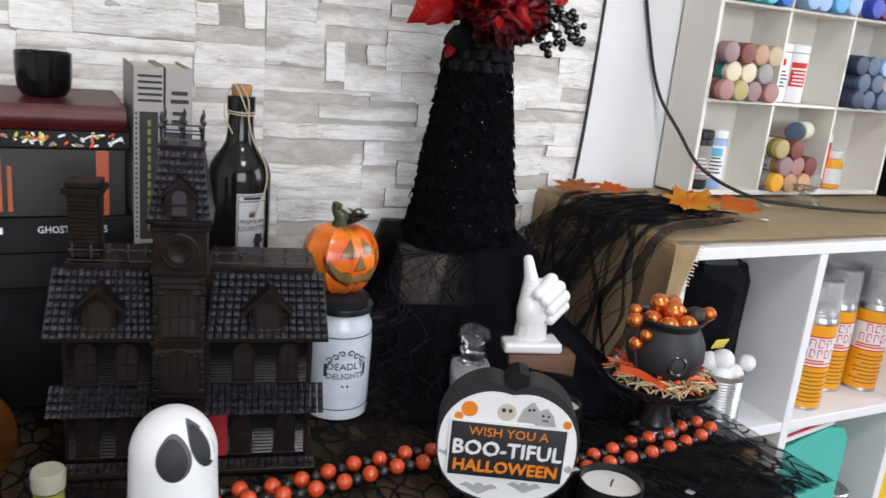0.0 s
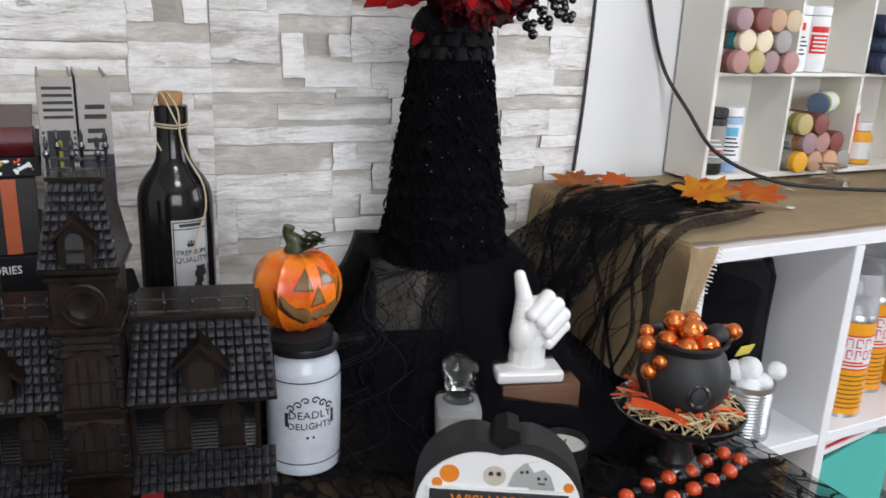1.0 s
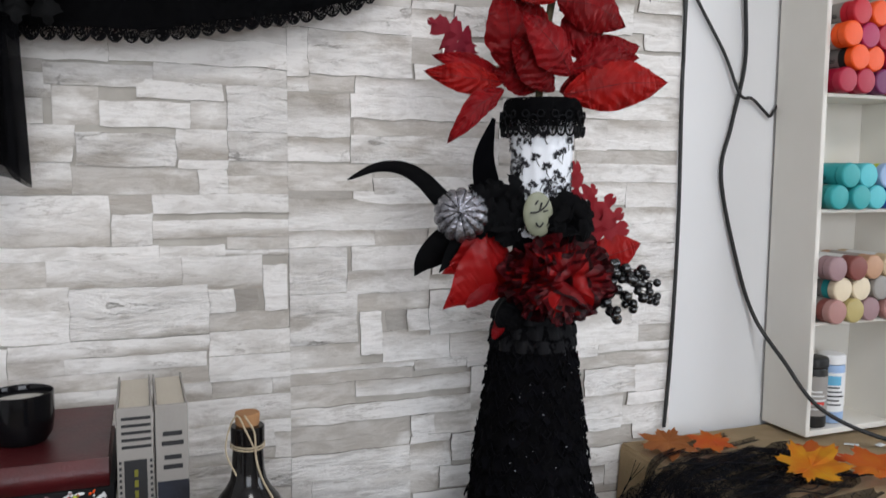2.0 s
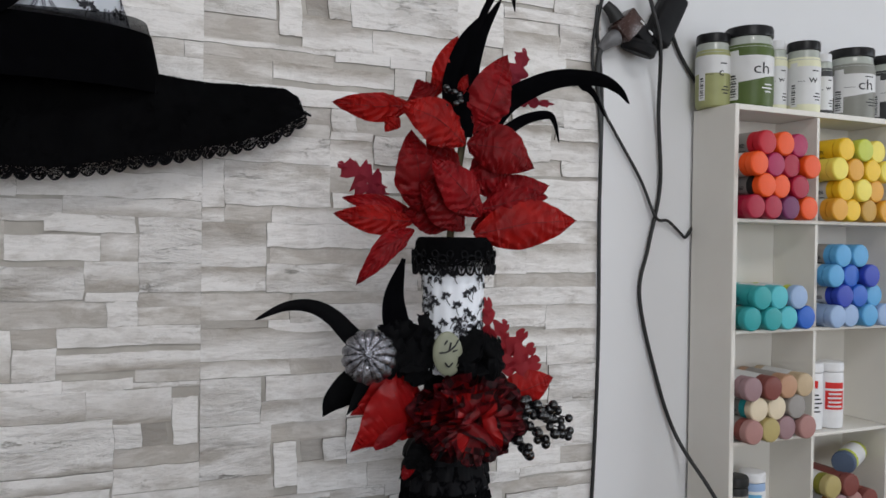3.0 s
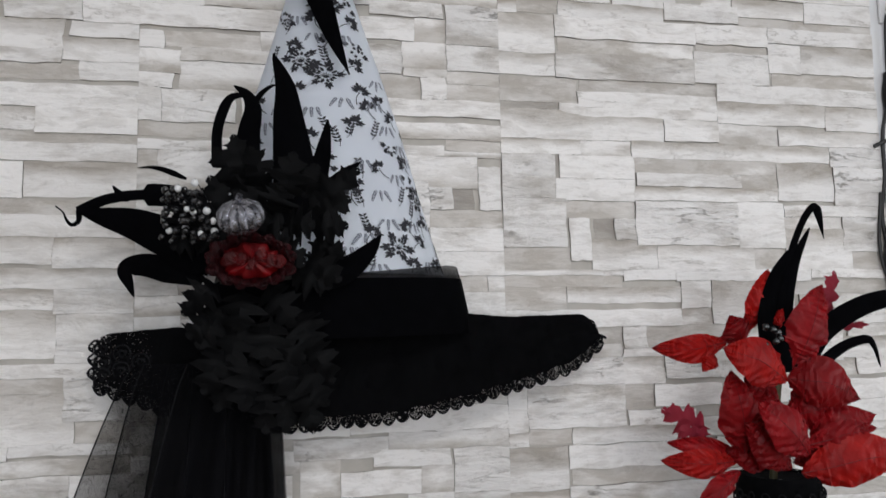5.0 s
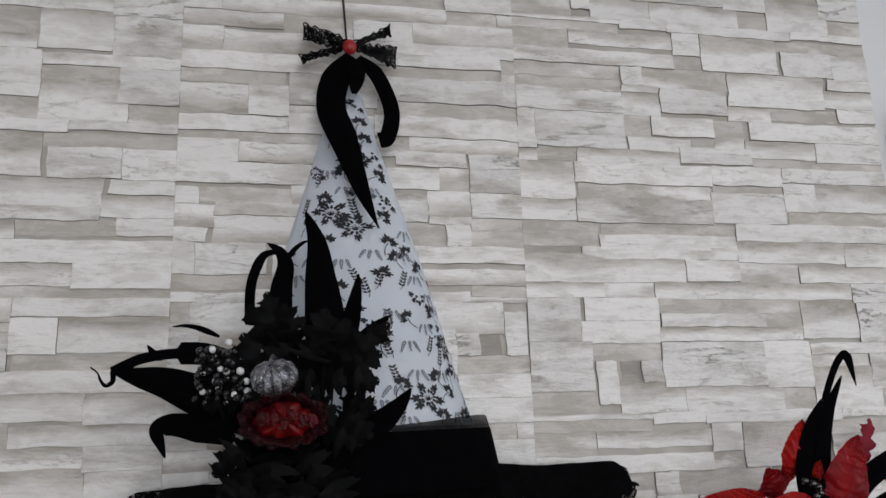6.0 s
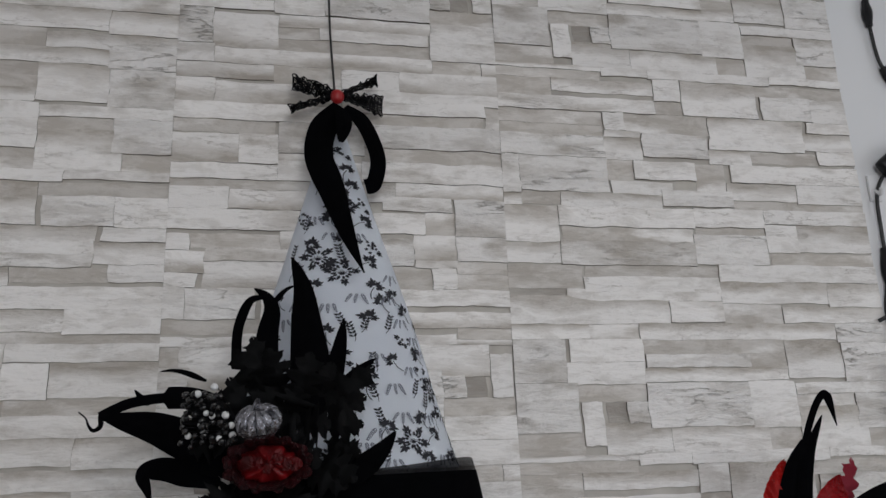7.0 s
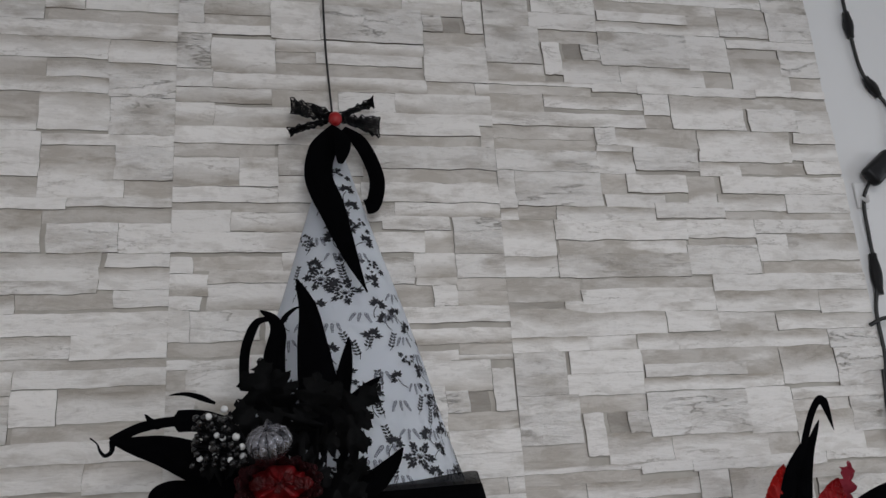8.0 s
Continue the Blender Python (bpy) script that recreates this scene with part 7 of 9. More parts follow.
for k, (dx, dy, dz, r) in enumerate(((-0.018, -0.018, 0.078, 0.013), (0.008, -0.024, 0.079, 0.0135), (-0.002, -0.004, 0.092, 0.0145), (-0.026, 0.006, 0.080, 0.0125), (0.0, 0.022, 0.082, 0.013), (-0.014, 0.012, 0.099, 0.0125), (0.012, -0.002, 0.068, 0.012), (-0.024, -0.004, 0.064, 0.011), (0.026, 0.014, 0.082, 0.0115), (0.012, 0.012, 0.096, 0.011))):
    foil_ball(SX + dx * 0.82, SY + dy * 0.82, CZ + dz * 0.9, r * 0.86, COPPER, "crinkled copper foil")
foil_ball(SX + 0.024, SY - 0.012, CZ + 0.078, 0.011, MATTEBLACK, "matte black")
for k, (dx, dy, dz) in enumerate(((-0.050, -0.012, 0.066), (-0.056, -0.004, 0.053), (-0.053, 0.006, 0.078), (-0.047, 0.014, 0.088), (0.047, -0.016, 0.088), (0.052, -0.004, 0.080))):
    foil_ball(SX + dx * 0.85, SY + dy, CZ + dz * 0.92, 0.0070 + 0.001 * (k % 3), COPPER, "small copper foil")
cd = bmesh.new()
tube([(SX - 0.037, SY + 0.004, CZ + 0.080), (SX - 0.044, SY, CZ + 0.066), (SX - 0.049, SY - 0.004, CZ + 0.046), (SX - 0.049, SY - 0.012, CZ + 0.026), (SX - 0.046, SY - 0.012, CZ + 0.004)], 0.0012, 6, cd)
tagged(part("wire_spray", cd, CABLE), "thin black wire carrying copper balls", "wire")
RAFFIA = material("pale_raffia", (0.62, 0.5, 0.3), 0.8, second=(0.5, 0.38, 0.2), scale=60, bump=0.3)
ORANGERIB = material("orange_ribbon", (0.72, 0.1, 0.015), 0.5, second=(0.55, 0.05, 0.01), scale=60)
REDRIB = material("dark_red_tinsel", (0.32, 0.012, 0.02), 0.4)


def strands_on_plate(n, r0, r1, rad, mat, label, seed, arc=(0, 360), up=0.012):
    bm = bmesh.new()
    rd = random.Random(seed)
    for _ in range(n):
        a = radians(rd.uniform(*arc))
        r = rd.uniform(r0, r1)
        c = Vector((SX + r * math.cos(a), SY + r * math.sin(a), CZ + 0.0005 + rd.uniform(0.001, up)))
        d = rd.uniform(0, math.pi)
        l = rd.uniform(0.006, 0.018)
        p, q = Vector((l * math.cos(d), l * math.sin(d), rd.uniform(-0.003, 0.003))), Vector((rd.uniform(-0.004, 0.004), rd.uniform(-0.004, 0.004), rd.uniform(0.0, 0.004)))
        tube([c - p, c + q, c + p], rad * rd.uniform(0.7, 1.3), 4, bm, 3)
    tagged(part("straw_filling", bm, mat), label, "straw", kind="stuff")


strands_on_plate(240, 0.034, 0.052, 0.0008, RAFFIA, "pale shredded straw round the cauldron", 21)
strands_on_plate(22, 0.036, 0.050, 0.0018, ORANGERIB, "shredded orange paper round the cauldron", 22, (100, 300), 0.02)
strands_on_plate(30, 0.034, 0.048, 0.0016, REDRIB, "dark red tinsel shreds round the cauldron", 23, (-60, 60), 0.02)
for pts in ([(SX - 0.066, SY - 0.006, CZ + 0.022), (SX - 0.05, SY - 0.018, CZ + 0.02), (SX - 0.038, SY - 0.030, CZ + 0.014), (SX - 0.026, SY - 0.042, CZ + 0.008)], [(SX + 0.000, SY - 0.044, CZ + 0.030), (SX - 0.004, SY - 0.048, CZ + 0.018), (SX, SY - 0.050, CZ + 0.006)]):
    rb2 = bmesh.new()
    path = smooth_path(pts, 6)
    for p, q in zip(path, path[1:]):
        w = Vector((0, 0, 0.0045))
        rb2.faces.new([rb2.verts.new(v) for v in (p - w, q - w, q + w, p + w)])
    tagged(part("orange_ribbon", rb2, ORANGERIB), "curled orange ribbon beside the cauldron", "ribbon")

# ---- things at the table's left end ----
am = thing("glass_pumpkin", -0.345, -0.36, TZ, "amber brown glass pumpkin ornament", "pumpkin")
part("body", lathe([(0.02, 0)] + [(0.052 * math.cos(a) ** 0.7, 0.05 + 0.05 * math.sin(a)) for a in (radians(d) for d in range(-70, 81, 10))] + [(0.005, 0.094)], 54, wobble=lambda a, z: 1 - 0.08 * abs(math.sin(4 * a))), material("amber_glass", (0.035, 0.010, 0.003), 0.15, second=(0.10, 0.032, 0.007), scale=25, coat=0.5, bump=0.05), am)
part("stem", tube([(0, 0, 0.093), (0.003, 0, 0.108), (0.01, 0.0, 0.118)], 0.006, 8), PUMPGREEN, am)
am2 = copy_thing(am, pose(-0.362, -0.255, TZ, 0, 0, 40))
am2["label"] = "second amber glass pumpkin with darker ribs"
vi = thing("cork_vial", -0.270, -0.487, TZ, "small clear vial with yellow label and cork", "vial")
part("body", lathe([(0.012, 0), (0.018, 0.001), (0.019, 0.045), (0.0105, 0.056), (0.0095, 0.066)], 24), GLASS, vi)
part("label", lathe([(0.0110, 0.0565), (0.0105, 0.068)], 24, cap=False), PAINT_MATS["moss"], vi)
part("cork", lathe([(0.0100, 0.0683), (0.0118, 0.070), (0.0122, 0.083), (0.0112, 0.085)], 18), material("pale_cork", (0.32, 0.31, 0.23), 0.9, bump=0.4), vi)
tag = part("paper_tag", boxes((-0.004, 0.004, -0.004, 0.004, 0, 0.001), bevel=0.0003), LABELWHITE)
tag.matrix_basis = pose(0.302, -0.565, TZ + 0.004, 0, 0, 20)
tagged(tag, "tiny white square paper scrap on lace", "scrap")

# ---- cloth leaves and blades, shared by the hat and the flower tower ----
VELVET = material("black_velvet", (0.0028, 0.0028, 0.0036), 0.95, second=(0.0045, 0.0045, 0.0058), scale=60, bump=0.3, fine=900, sheen=0.012, spec=0.03)
BLACKLEAF = material("black_cloth_leaf", (0.004, 0.004, 0.005), 0.6, second=(0.007, 0.007, 0.008), scale=80, bump=0.3, fine=500, spec=0.10)
BLACKOAK = material("black_oak_leaf_cloth", (0.003, 0.003, 0.0034), 0.5, second=(0.006, 0.006, 0.0066), scale=40, bump=0.4, fine=200, spec=0.12)
REDLEAF = material("red_cloth_leaf", (0.44, 0.010, 0.015), 0.42, second=(0.25, 0.005, 0.009), scale=50, contrast=0.4, bump=0.35, fine=300, spec=0.3)
BRIGHTLEAF = material("bright_red_cloth_leaf", (0.56, 0.016, 0.012), 0.42, second=(0.33, 0.007, 0.008), scale=50, contrast=0.4, bump=0.35, fine=300, spec=0.3)
MAGNOLIARED = material("dark_red_cloth_leaf", (0.34, 0.008, 0.011), 0.42, second=(0.20, 0.004, 0.007), scale=50, contrast=0.4, bump=0.3, fine=250, spec=0.3)
PINKLEAF = material("faded_crimson_oak_leaf", (0.30, 0.020, 0.045), 0.65, second=(0.40, 0.05, 0.07), scale=30, bump=0.25, spec=0.2)
OAKRED = material("crimson_oak_leaf", (0.34, 0.014, 0.026), 0.55, second=(0.42, 0.03, 0.04), scale=30, bump=0.25, spec=0.3)
DEEPROSE = material("red_rose_satin", (0.34, 0.006, 0.010), 0.4, second=(0.14, 0.003, 0.006), scale=40, bump=0.2)
SATINBRIGHT = material("bright_red_satin", (0.52, 0.015, 0.015), 0.35, second=(0.44, 0.010, 0.012), scale=18, bump=0.15)
GLITTERRED = material("dark_red_glitter", (0.05, 0.002, 0.004), 0.35, second=(0.2, 0.012, 0.02), scale=260, contrast=0.3, bump=0.8, fine=700, metal=0.3)
HATFRILL = material("black_red_glitter_frill", (0.012, 0.001, 0.0015), 0.35, second=(0.06, 0.003, 0.006), scale=260, contrast=0.3, bump=0.8, fine=700, metal=0.3)
SILVERGLITTER = material("silver_glitter", (0.42, 0.42, 0.46), 0.18, second=(0.045, 0.045, 0.052), scale=150, contrast=0.35, bump=0.9, fine=420, metal=0.9, distance=0.0018)
BLACKBERRY = material("black_lacquer_berry", (0.008, 0.008, 0.009), 0.18, bump=0, coat=0.4)
WHITEBERRY = material("white_pearl_berry", (0.8, 0.8, 0.79), 0.3, bump=0)
FABRICWHITE = material("pale_blue_white_fabric", (0.92, 0.95, 0.99), 0.8, second=(0.88, 0.91, 0.97), scale=12, bump=0.25, fine=900)
PRINTBLACK = material("toile_print_black", (0.022, 0.022, 0.028), 0.8, bump=0.1)
PRINTGREY = material("toile_print_grey", (0.22, 0.23, 0.27), 0.8, bump=0.1)
BLACKLACE = net_material("dense_black_lace", (0.003, 0.003, 0.0035), 330, 0.26, fray=0.5)
OPENLACE = net_material("open_black_lace", (0.006, 0.006, 0.007), 190, 0.17, fray=0.5)
BOWMESH = net_material("coarse_black_mesh", (0.005, 0.005, 0.006), 420, 0.32, fray=0.5)
SHEER = veil_material("sheer_black_ribbon", (0.005, 0.005, 0.006), 0.72, 0.90, 260, 0.05)
THINTULLE = veil_material("thin_black_tulle", (0.005, 0.005, 0.006), 0.34, 0.58, 300, 0.05, (1, 1, 0.6), 16)
TULLE = veil_material("black_tulle", (0.004, 0.004, 0.005), 0.66, 0.86, 330, 0.05, (1, 1, 0.6), 20)


def blade(pts, width, mat, parent, name="leaf", fold=0.25, shape=None, face=(0, -1, 0), twist=0.0, veins=0.0, per=8, thick=0.0005):
    """A long leaf along pts: width follows shape(0..1), folded along its rib, facing face."""
    shape = shape or (lambda s: math.sin(math.pi * min(1, s * 0.93 + 0.03)) ** 0.7)
    path = smooth_path(pts, per)
    n, k = len(path), (14 if veins else 6)
    f = Vector(face)
    bm = bmesh.new()
    rows = []
    for i, c in enumerate(path):
        s = i / (n - 1)
        d = (path[min(i + 1, n - 1)] - path[max(i - 1, 0)]).normalized()
        side = d.cross(f)
        side = side.normalized() if side.length > 0.05 else Vector((1, 0, 0))
        out = side.cross(d).normalized()
        if out.dot(f) < 0:
            out = -out
        side = (side * math.cos(twist * s) + out * math.sin(twist * s)).normalized()
        w = width * shape(s) / 2 + 0.0002
        row = []
        for j in range(k + 1):
            q = 2 * j / k - 1
            lift = -fold * w * abs(q) ** 1.3 + (0.10 * w * abs(q) ** 2 * math.sin(s * 15 + (2 if q > 0 else 0) + w * 500) if veins else 0) + (veins * (math.sin((s * 6.5 - abs(q) * 1.9) * math.pi) ** 2 * min(1, 1.6 * abs(q)) * (1 - 0.6 * q ** 4) + 0.8 * wave(s * 2, q, w * 900)) if veins else 0)
            row.append(bm.verts.new(c + side * w * q + out * lift))
        rows.append(row)
    fs = [bm.faces.new((a[j], a[j + 1], b[j + 1], b[j])) for a, b in zip(rows, rows[1:]) for j in range(k)]
    bmesh.ops.solidify(bm, geom=fs, thickness=thick)
    return part(name, bm, mat, parent)


def arc_leaf(base, tip, width, mat, parent, sag=0.0, out=0.0, name="leaf", veins=0.0012, fold=0.3, shape=None, twist=0.0):
    """A leaf from base to tip, bowed towards the room by out and downwards by sag."""
    b, t = Vector(base), Vector(tip)
    m = (b + t) / 2 + Vector((0, -out, -sag))
    line = [b, b.lerp(m, 0.55) + Vector((0, -out * 0.25, 0)), m, m.lerp(t, 0.5) + Vector((0, -out * 0.2, 0)), t]
    ob = blade(line, width, mat, parent, name, fold, shape, veins=veins, twist=twist, per=14)
    if name == "red_leaf" and width > 0.022:
        leaf_veins(line, ob)
    return ob


VEINRED = material("dark_leaf_vein", (0.16, 0.003, 0.006), 0.6, bump=0.1)


def leaf_veins(line, leaf):
    """The thin midrib of a leaf."""
    path = smooth_path(line, 10)
    part("vein", tube([p + Vector((0, -0.0003, 0)) for p in path[::5] + [path[-1]]], 0.0005, 5, per=3, taper=lambda s: 1 - 0.7 * s), VEINRED, leaf)


MAGNOLIA = lambda s: math.sin(math.pi * min(1.0, s) ** 0.86) ** 0.80


OAK_EDGE = ((0.0, 0.04), (0.12, 0.10), (0.20, 0.58), (0.26, 0.62), (0.29, 0.80), (0.33, 0.66), (0.36, 0.26), (0.44, 0.74), (0.50, 0.80), (0.55, 1.0), (0.58, 0.76), (0.62, 0.30), (0.72, 0.54), (0.78, 0.52), (0.83, 0.66), (0.84, 0.44), (0.88, 0.20), (0.94, 0.22), (1.0, 0.02))


ROUND_EDGE = ((0.0, 0.05), (0.14, 0.10), (0.22, 0.46), (0.29, 0.60), (0.36, 0.52), (0.42, 0.24), (0.50, 0.60), (0.58, 0.94), (0.67, 0.96), (0.73, 0.66), (0.77, 0.36), (0.84, 0.50), (0.92, 0.52), (0.98, 0.34), (1.0, 0.12))


def oak_leaf(base, tip, width, mat, parent, name="leaf", lobes=3, out=0.01, seed=0, rounded=False):
    """A lobed leaf: toothed lobes in pairs with deep sinuses between, folded along its rib; fewer lobes cut it short."""
    b, t = Vector(base), Vector(tip)
    d = t - b
    fw = d.normalized()
    side = fw.cross(Vector((0, -1, 0))).normalized()
    up = side.cross(fw).normalized()
    if up.y > 0:
        up = -up
    rd = random.Random(seed)
    lean = rd.uniform(-0.35, 0.35)
    edge = ROUND_EDGE if rounded else OAK_EDGE if lobes > 2 else OAK_EDGE[:11] + ((0.66, 0.34), (0.78, 0.30), (1.0, 0.02))
    bm = bmesh.new()
    rib = []
    for s, w in edge:
        q = s * 0.92
        rib.append((b + d * q + up * out * math.sin(math.pi * q), s, w))
    mids = [bm.verts.new(c) for c, s, w in rib]
    fs = []
    for sg in (-1, 1):
        row = []
        for c, s, w in rib:
            k = width / 2 * w * rd.uniform(0.88, 1.12)
            row.append(bm.verts.new(b + d * s + up * (out * math.sin(math.pi * s * 0.92) - 0.35 * k + lean * k * sg + 0.0015 * math.sin(s * 17 + seed)) + side * sg * k))
        for i in range(len(rib) - 1):
            fs.append(bm.faces.new((mids[i], mids[i + 1], row[i + 1], row[i])))
    bmesh.ops.solidify(bm, geom=fs, thickness=0.0005)
    return part(name, bm, mat, parent)


def glitter_pumpkin(parent, c, r, axis, name="silver_pumpkin"):
    """A small ribbed pumpkin whose stem end points along axis."""
    bm = bmesh.new()
    n, m = 112, 24
    ring = []
    for j in range(1, m):
        e = math.pi * j / m - math.pi / 2
        row = []
        for i in range(n):
            a = 2 * math.pi * i / n
            k = r * (1 - 0.10 * (1 - abs(math.sin(7 * a)) ** 0.6) * math.cos(e) ** 0.5) * (1 - 0.22 * max(0, math.sin(e)) ** 6)
            row.append(bm.verts.new((k * math.cos(e) * math.cos(a), k * math.cos(e) * math.sin(a), 0.78 * k * math.sin(e))))
        ring.append(row)
    for a, b in zip(ring, ring[1:]):
        for i in range(n):
            bm.faces.new((a[i], a[(i + 1) % n], b[(i + 1) % n], b[i]))
    bm.faces.new(ring[0][::-1])
    bm.faces.new(ring[-1])
    turn = Vector(axis).to_track_quat("Z", "Y").to_matrix().to_4x4()
    bmesh.ops.transform(bm, matrix=Matrix.Translation(c) @ turn, verts=bm.verts)
    ob = part(name, bm, SILVERGLITTER, parent, "silver glitter pumpkin")
    st = tube([(0, 0, r * 0.66), (0.001, 0, r * 0.8), (0.003, 0, r * 0.95)], r * 0.13, 8, per=3)
    bmesh.ops.transform(st, matrix=Matrix.Translation(c) @ turn, verts=st.verts)
    part("stem", st, SILVERGLITTER, ob)
    return ob


def scallops(points, size, rad, mat, parent, drop=(0, 0, -1), name="lace_edge"):
    """Small looped arcs of cord along a line of points, hanging towards drop."""
    bm = bmesh.new()
    dr = Vector(drop)
    for a, b in zip(points, points[1:]):
        a, b = Vector(a), Vector(b)
        m = (a + b) / 2
        tube([a, a.lerp(m, 0.3) + dr * size * 0.75, m + dr * size, b.lerp(m, 0.3) + dr * size * 0.75, b], rad, 5, bm, 3)
        tube([a.lerp(b, 0.2), m + dr * size * 0.55, a.lerp(b, 0.8)], rad * 0.6, 4, bm, 3)
        tube([m, m + dr * size], rad * 0.5, 4, bm, 2)
    return part(name, bm, mat, parent)


# ---- the floral print: sprigs of small leaves and blooms laid on a surface ----
def sprig_print(place, spots, seed, parent, scale=1.0):
    """place(s, t) gives a point on the cloth for flat coordinates in metres; spots: (s, t, kind)."""
    rd = random.Random(seed)
    dark, pale = bmesh.new(), bmesh.new()

    def petal(s, t, a, l, w, bm):
        ca, sa = math.cos(a), math.sin(a)
        pts = [(0, 0), (0.3 * l, 0.5 * w), (0.7 * l, 0.42 * w), (l, 0), (0.7 * l, -0.42 * w), (0.3 * l, -0.5 * w)]
        bm.faces.new([bm.verts.new(place(s + ca * x - sa * y, t + sa * x + ca * y)) for x, y in pts])

    def stem(s0, t0, s1, t1, w, bm):
        n = 5
        q = []
        for i in range(n + 1):
            u = i / n
            bend = 0.12 * math.sin(math.pi * u)
            s, t = s0 + (s1 - s0) * u + (t1 - t0) * bend, t0 + (t1 - t0) * u - (s1 - s0) * bend
            q.append((s, t))
        for (a, b), (c, d) in zip(q, q[1:]):
            l = math.hypot(c - a, d - b) or 1
            nx, ny = -(d - b) / l * w, (c - a) / l * w
            bm.faces.new([bm.verts.new(place(*p)) for p in ((a + nx, b + ny), (c + nx, d + ny), (c - nx, d - ny), (a - nx, b - ny))])

    def lobed(s, t, a, l):
        """A cut leaf: a fan of narrow lobes along a rib."""
        for q, (ang, len_) in enumerate(((0, 1.0), (0.65, 0.72), (-0.65, 0.72), (1.25, 0.5), (-1.25, 0.5))):
            o = 0.30 * l * (1 if q < 3 else 0.25)
            petal(s + o * math.cos(a) * 0.6, t + o * math.sin(a) * 0.6, a + ang, l * len_, l * 0.34, dark)

    def fern(s, t, a, l):
        n = 7
        for k in range(n):
            u = l * k / n
            for sd in (-1, 1):
                petal(s + u * math.cos(a), t + u * math.sin(a), a + sd * 0.55, l * 0.26 * (1.1 - 0.6 * k / n), l * 0.075, pale)
        stem(s, t, s + l * math.cos(a), t + l * math.sin(a), 0.00022, pale)

    def daisy(s, t, r):
        """An open bloom: dark outer petals, a pale gap, fine inner strokes."""
        for k in range(13):
            a = 2 * math.pi * k / 13 + rd.uniform(-0.12, 0.12)
            petal(s + 0.52 * r * math.cos(a), t + 0.52 * r * math.sin(a), a, r * rd.uniform(0.5, 0.75), r * 0.30, dark)
        for k in range(9):
            a = math.pi * (0.1 + 0.8 * k / 8)
            petal(s, t - 0.3 * r, a, r * rd.uniform(0.55, 0.75), r * 0.075, dark)
        petal(s - 0.3 * r, t - 0.28 * r, 0, 0.6 * r, 0.3 * r, dark)

    for s, t, kind in spots:
        k0 = scale
        if kind == "bloom":
            daisy(s, t, 0.0125 * k0)
            for k in range(6):
                a = 2 * math.pi * k / 6 + rd.uniform(-0.4, 0.4)
                lobed(s + 0.013 * k0 * math.cos(a), t + 0.013 * k0 * math.sin(a), a, rd.uniform(0.009, 0.014) * k0)
        elif kind == "leafs":
            a0 = rd.uniform(0.6, 2.4)
            stem(s, t, s - 0.022 * k0 * math.cos(a0), t - 0.022 * k0 * math.sin(a0), 0.0004, dark)
            for k in range(4):
                a = a0 + (k - 1.5) * 0.9 + rd.uniform(-0.2, 0.2)
                lobed(s + 0.003 * k0 * math.cos(a), t + 0.003 * k0 * math.sin(a), a, rd.uniform(0.009, 0.0125) * k0)
        elif kind == "fern":
            for k in range(3):
                a = -math.pi / 2 + (k - 1) * 0.45 + rd.uniform(-0.2, 0.2)
                fern(s + 0.006 * (k - 1) * k0, t, a, rd.uniform(0.014, 0.022) * k0)
        elif kind == "berries":
            for k in range(11):
                a, d = rd.uniform(0, 6.28), 0.012 * k0 * math.sqrt(rd.random())
                x, y = s + d * math.cos(a), t + d * math.sin(a)
                for q in range(5):
                    b = 1.257 * q + k
                    petal(x, y, b, 0.0030 * k0, 0.0020 * k0, dark)
            lobed(s + 0.012 * k0, t - 0.008 * k0, -0.7, 0.010 * k0)
            lobed(s - 0.012 * k0, t + 0.006 * k0, 2.4, 0.009 * k0)
        elif kind == "sprig":
            a0 = rd.uniform(1.2, 2.0)
            l = 0.030 * k0
            stem(s, t, s + l * math.cos(a0), t + l * math.sin(a0), 0.0003, dark)
            for k in range(5):
                u = l * (0.25 + 0.18 * k)
                for sd in (-1, 1):
                    petal(s + u * math.cos(a0), t + u * math.sin(a0), a0 + sd * 0.9, 0.0065 * k0, 0.0030 * k0, dark)
    for bm, mat in ((dark, PRINTBLACK), (pale, PRINTGREY)):
        tagged(part("floral_print", bm, mat, parent, smooth=False), kind="stuff")


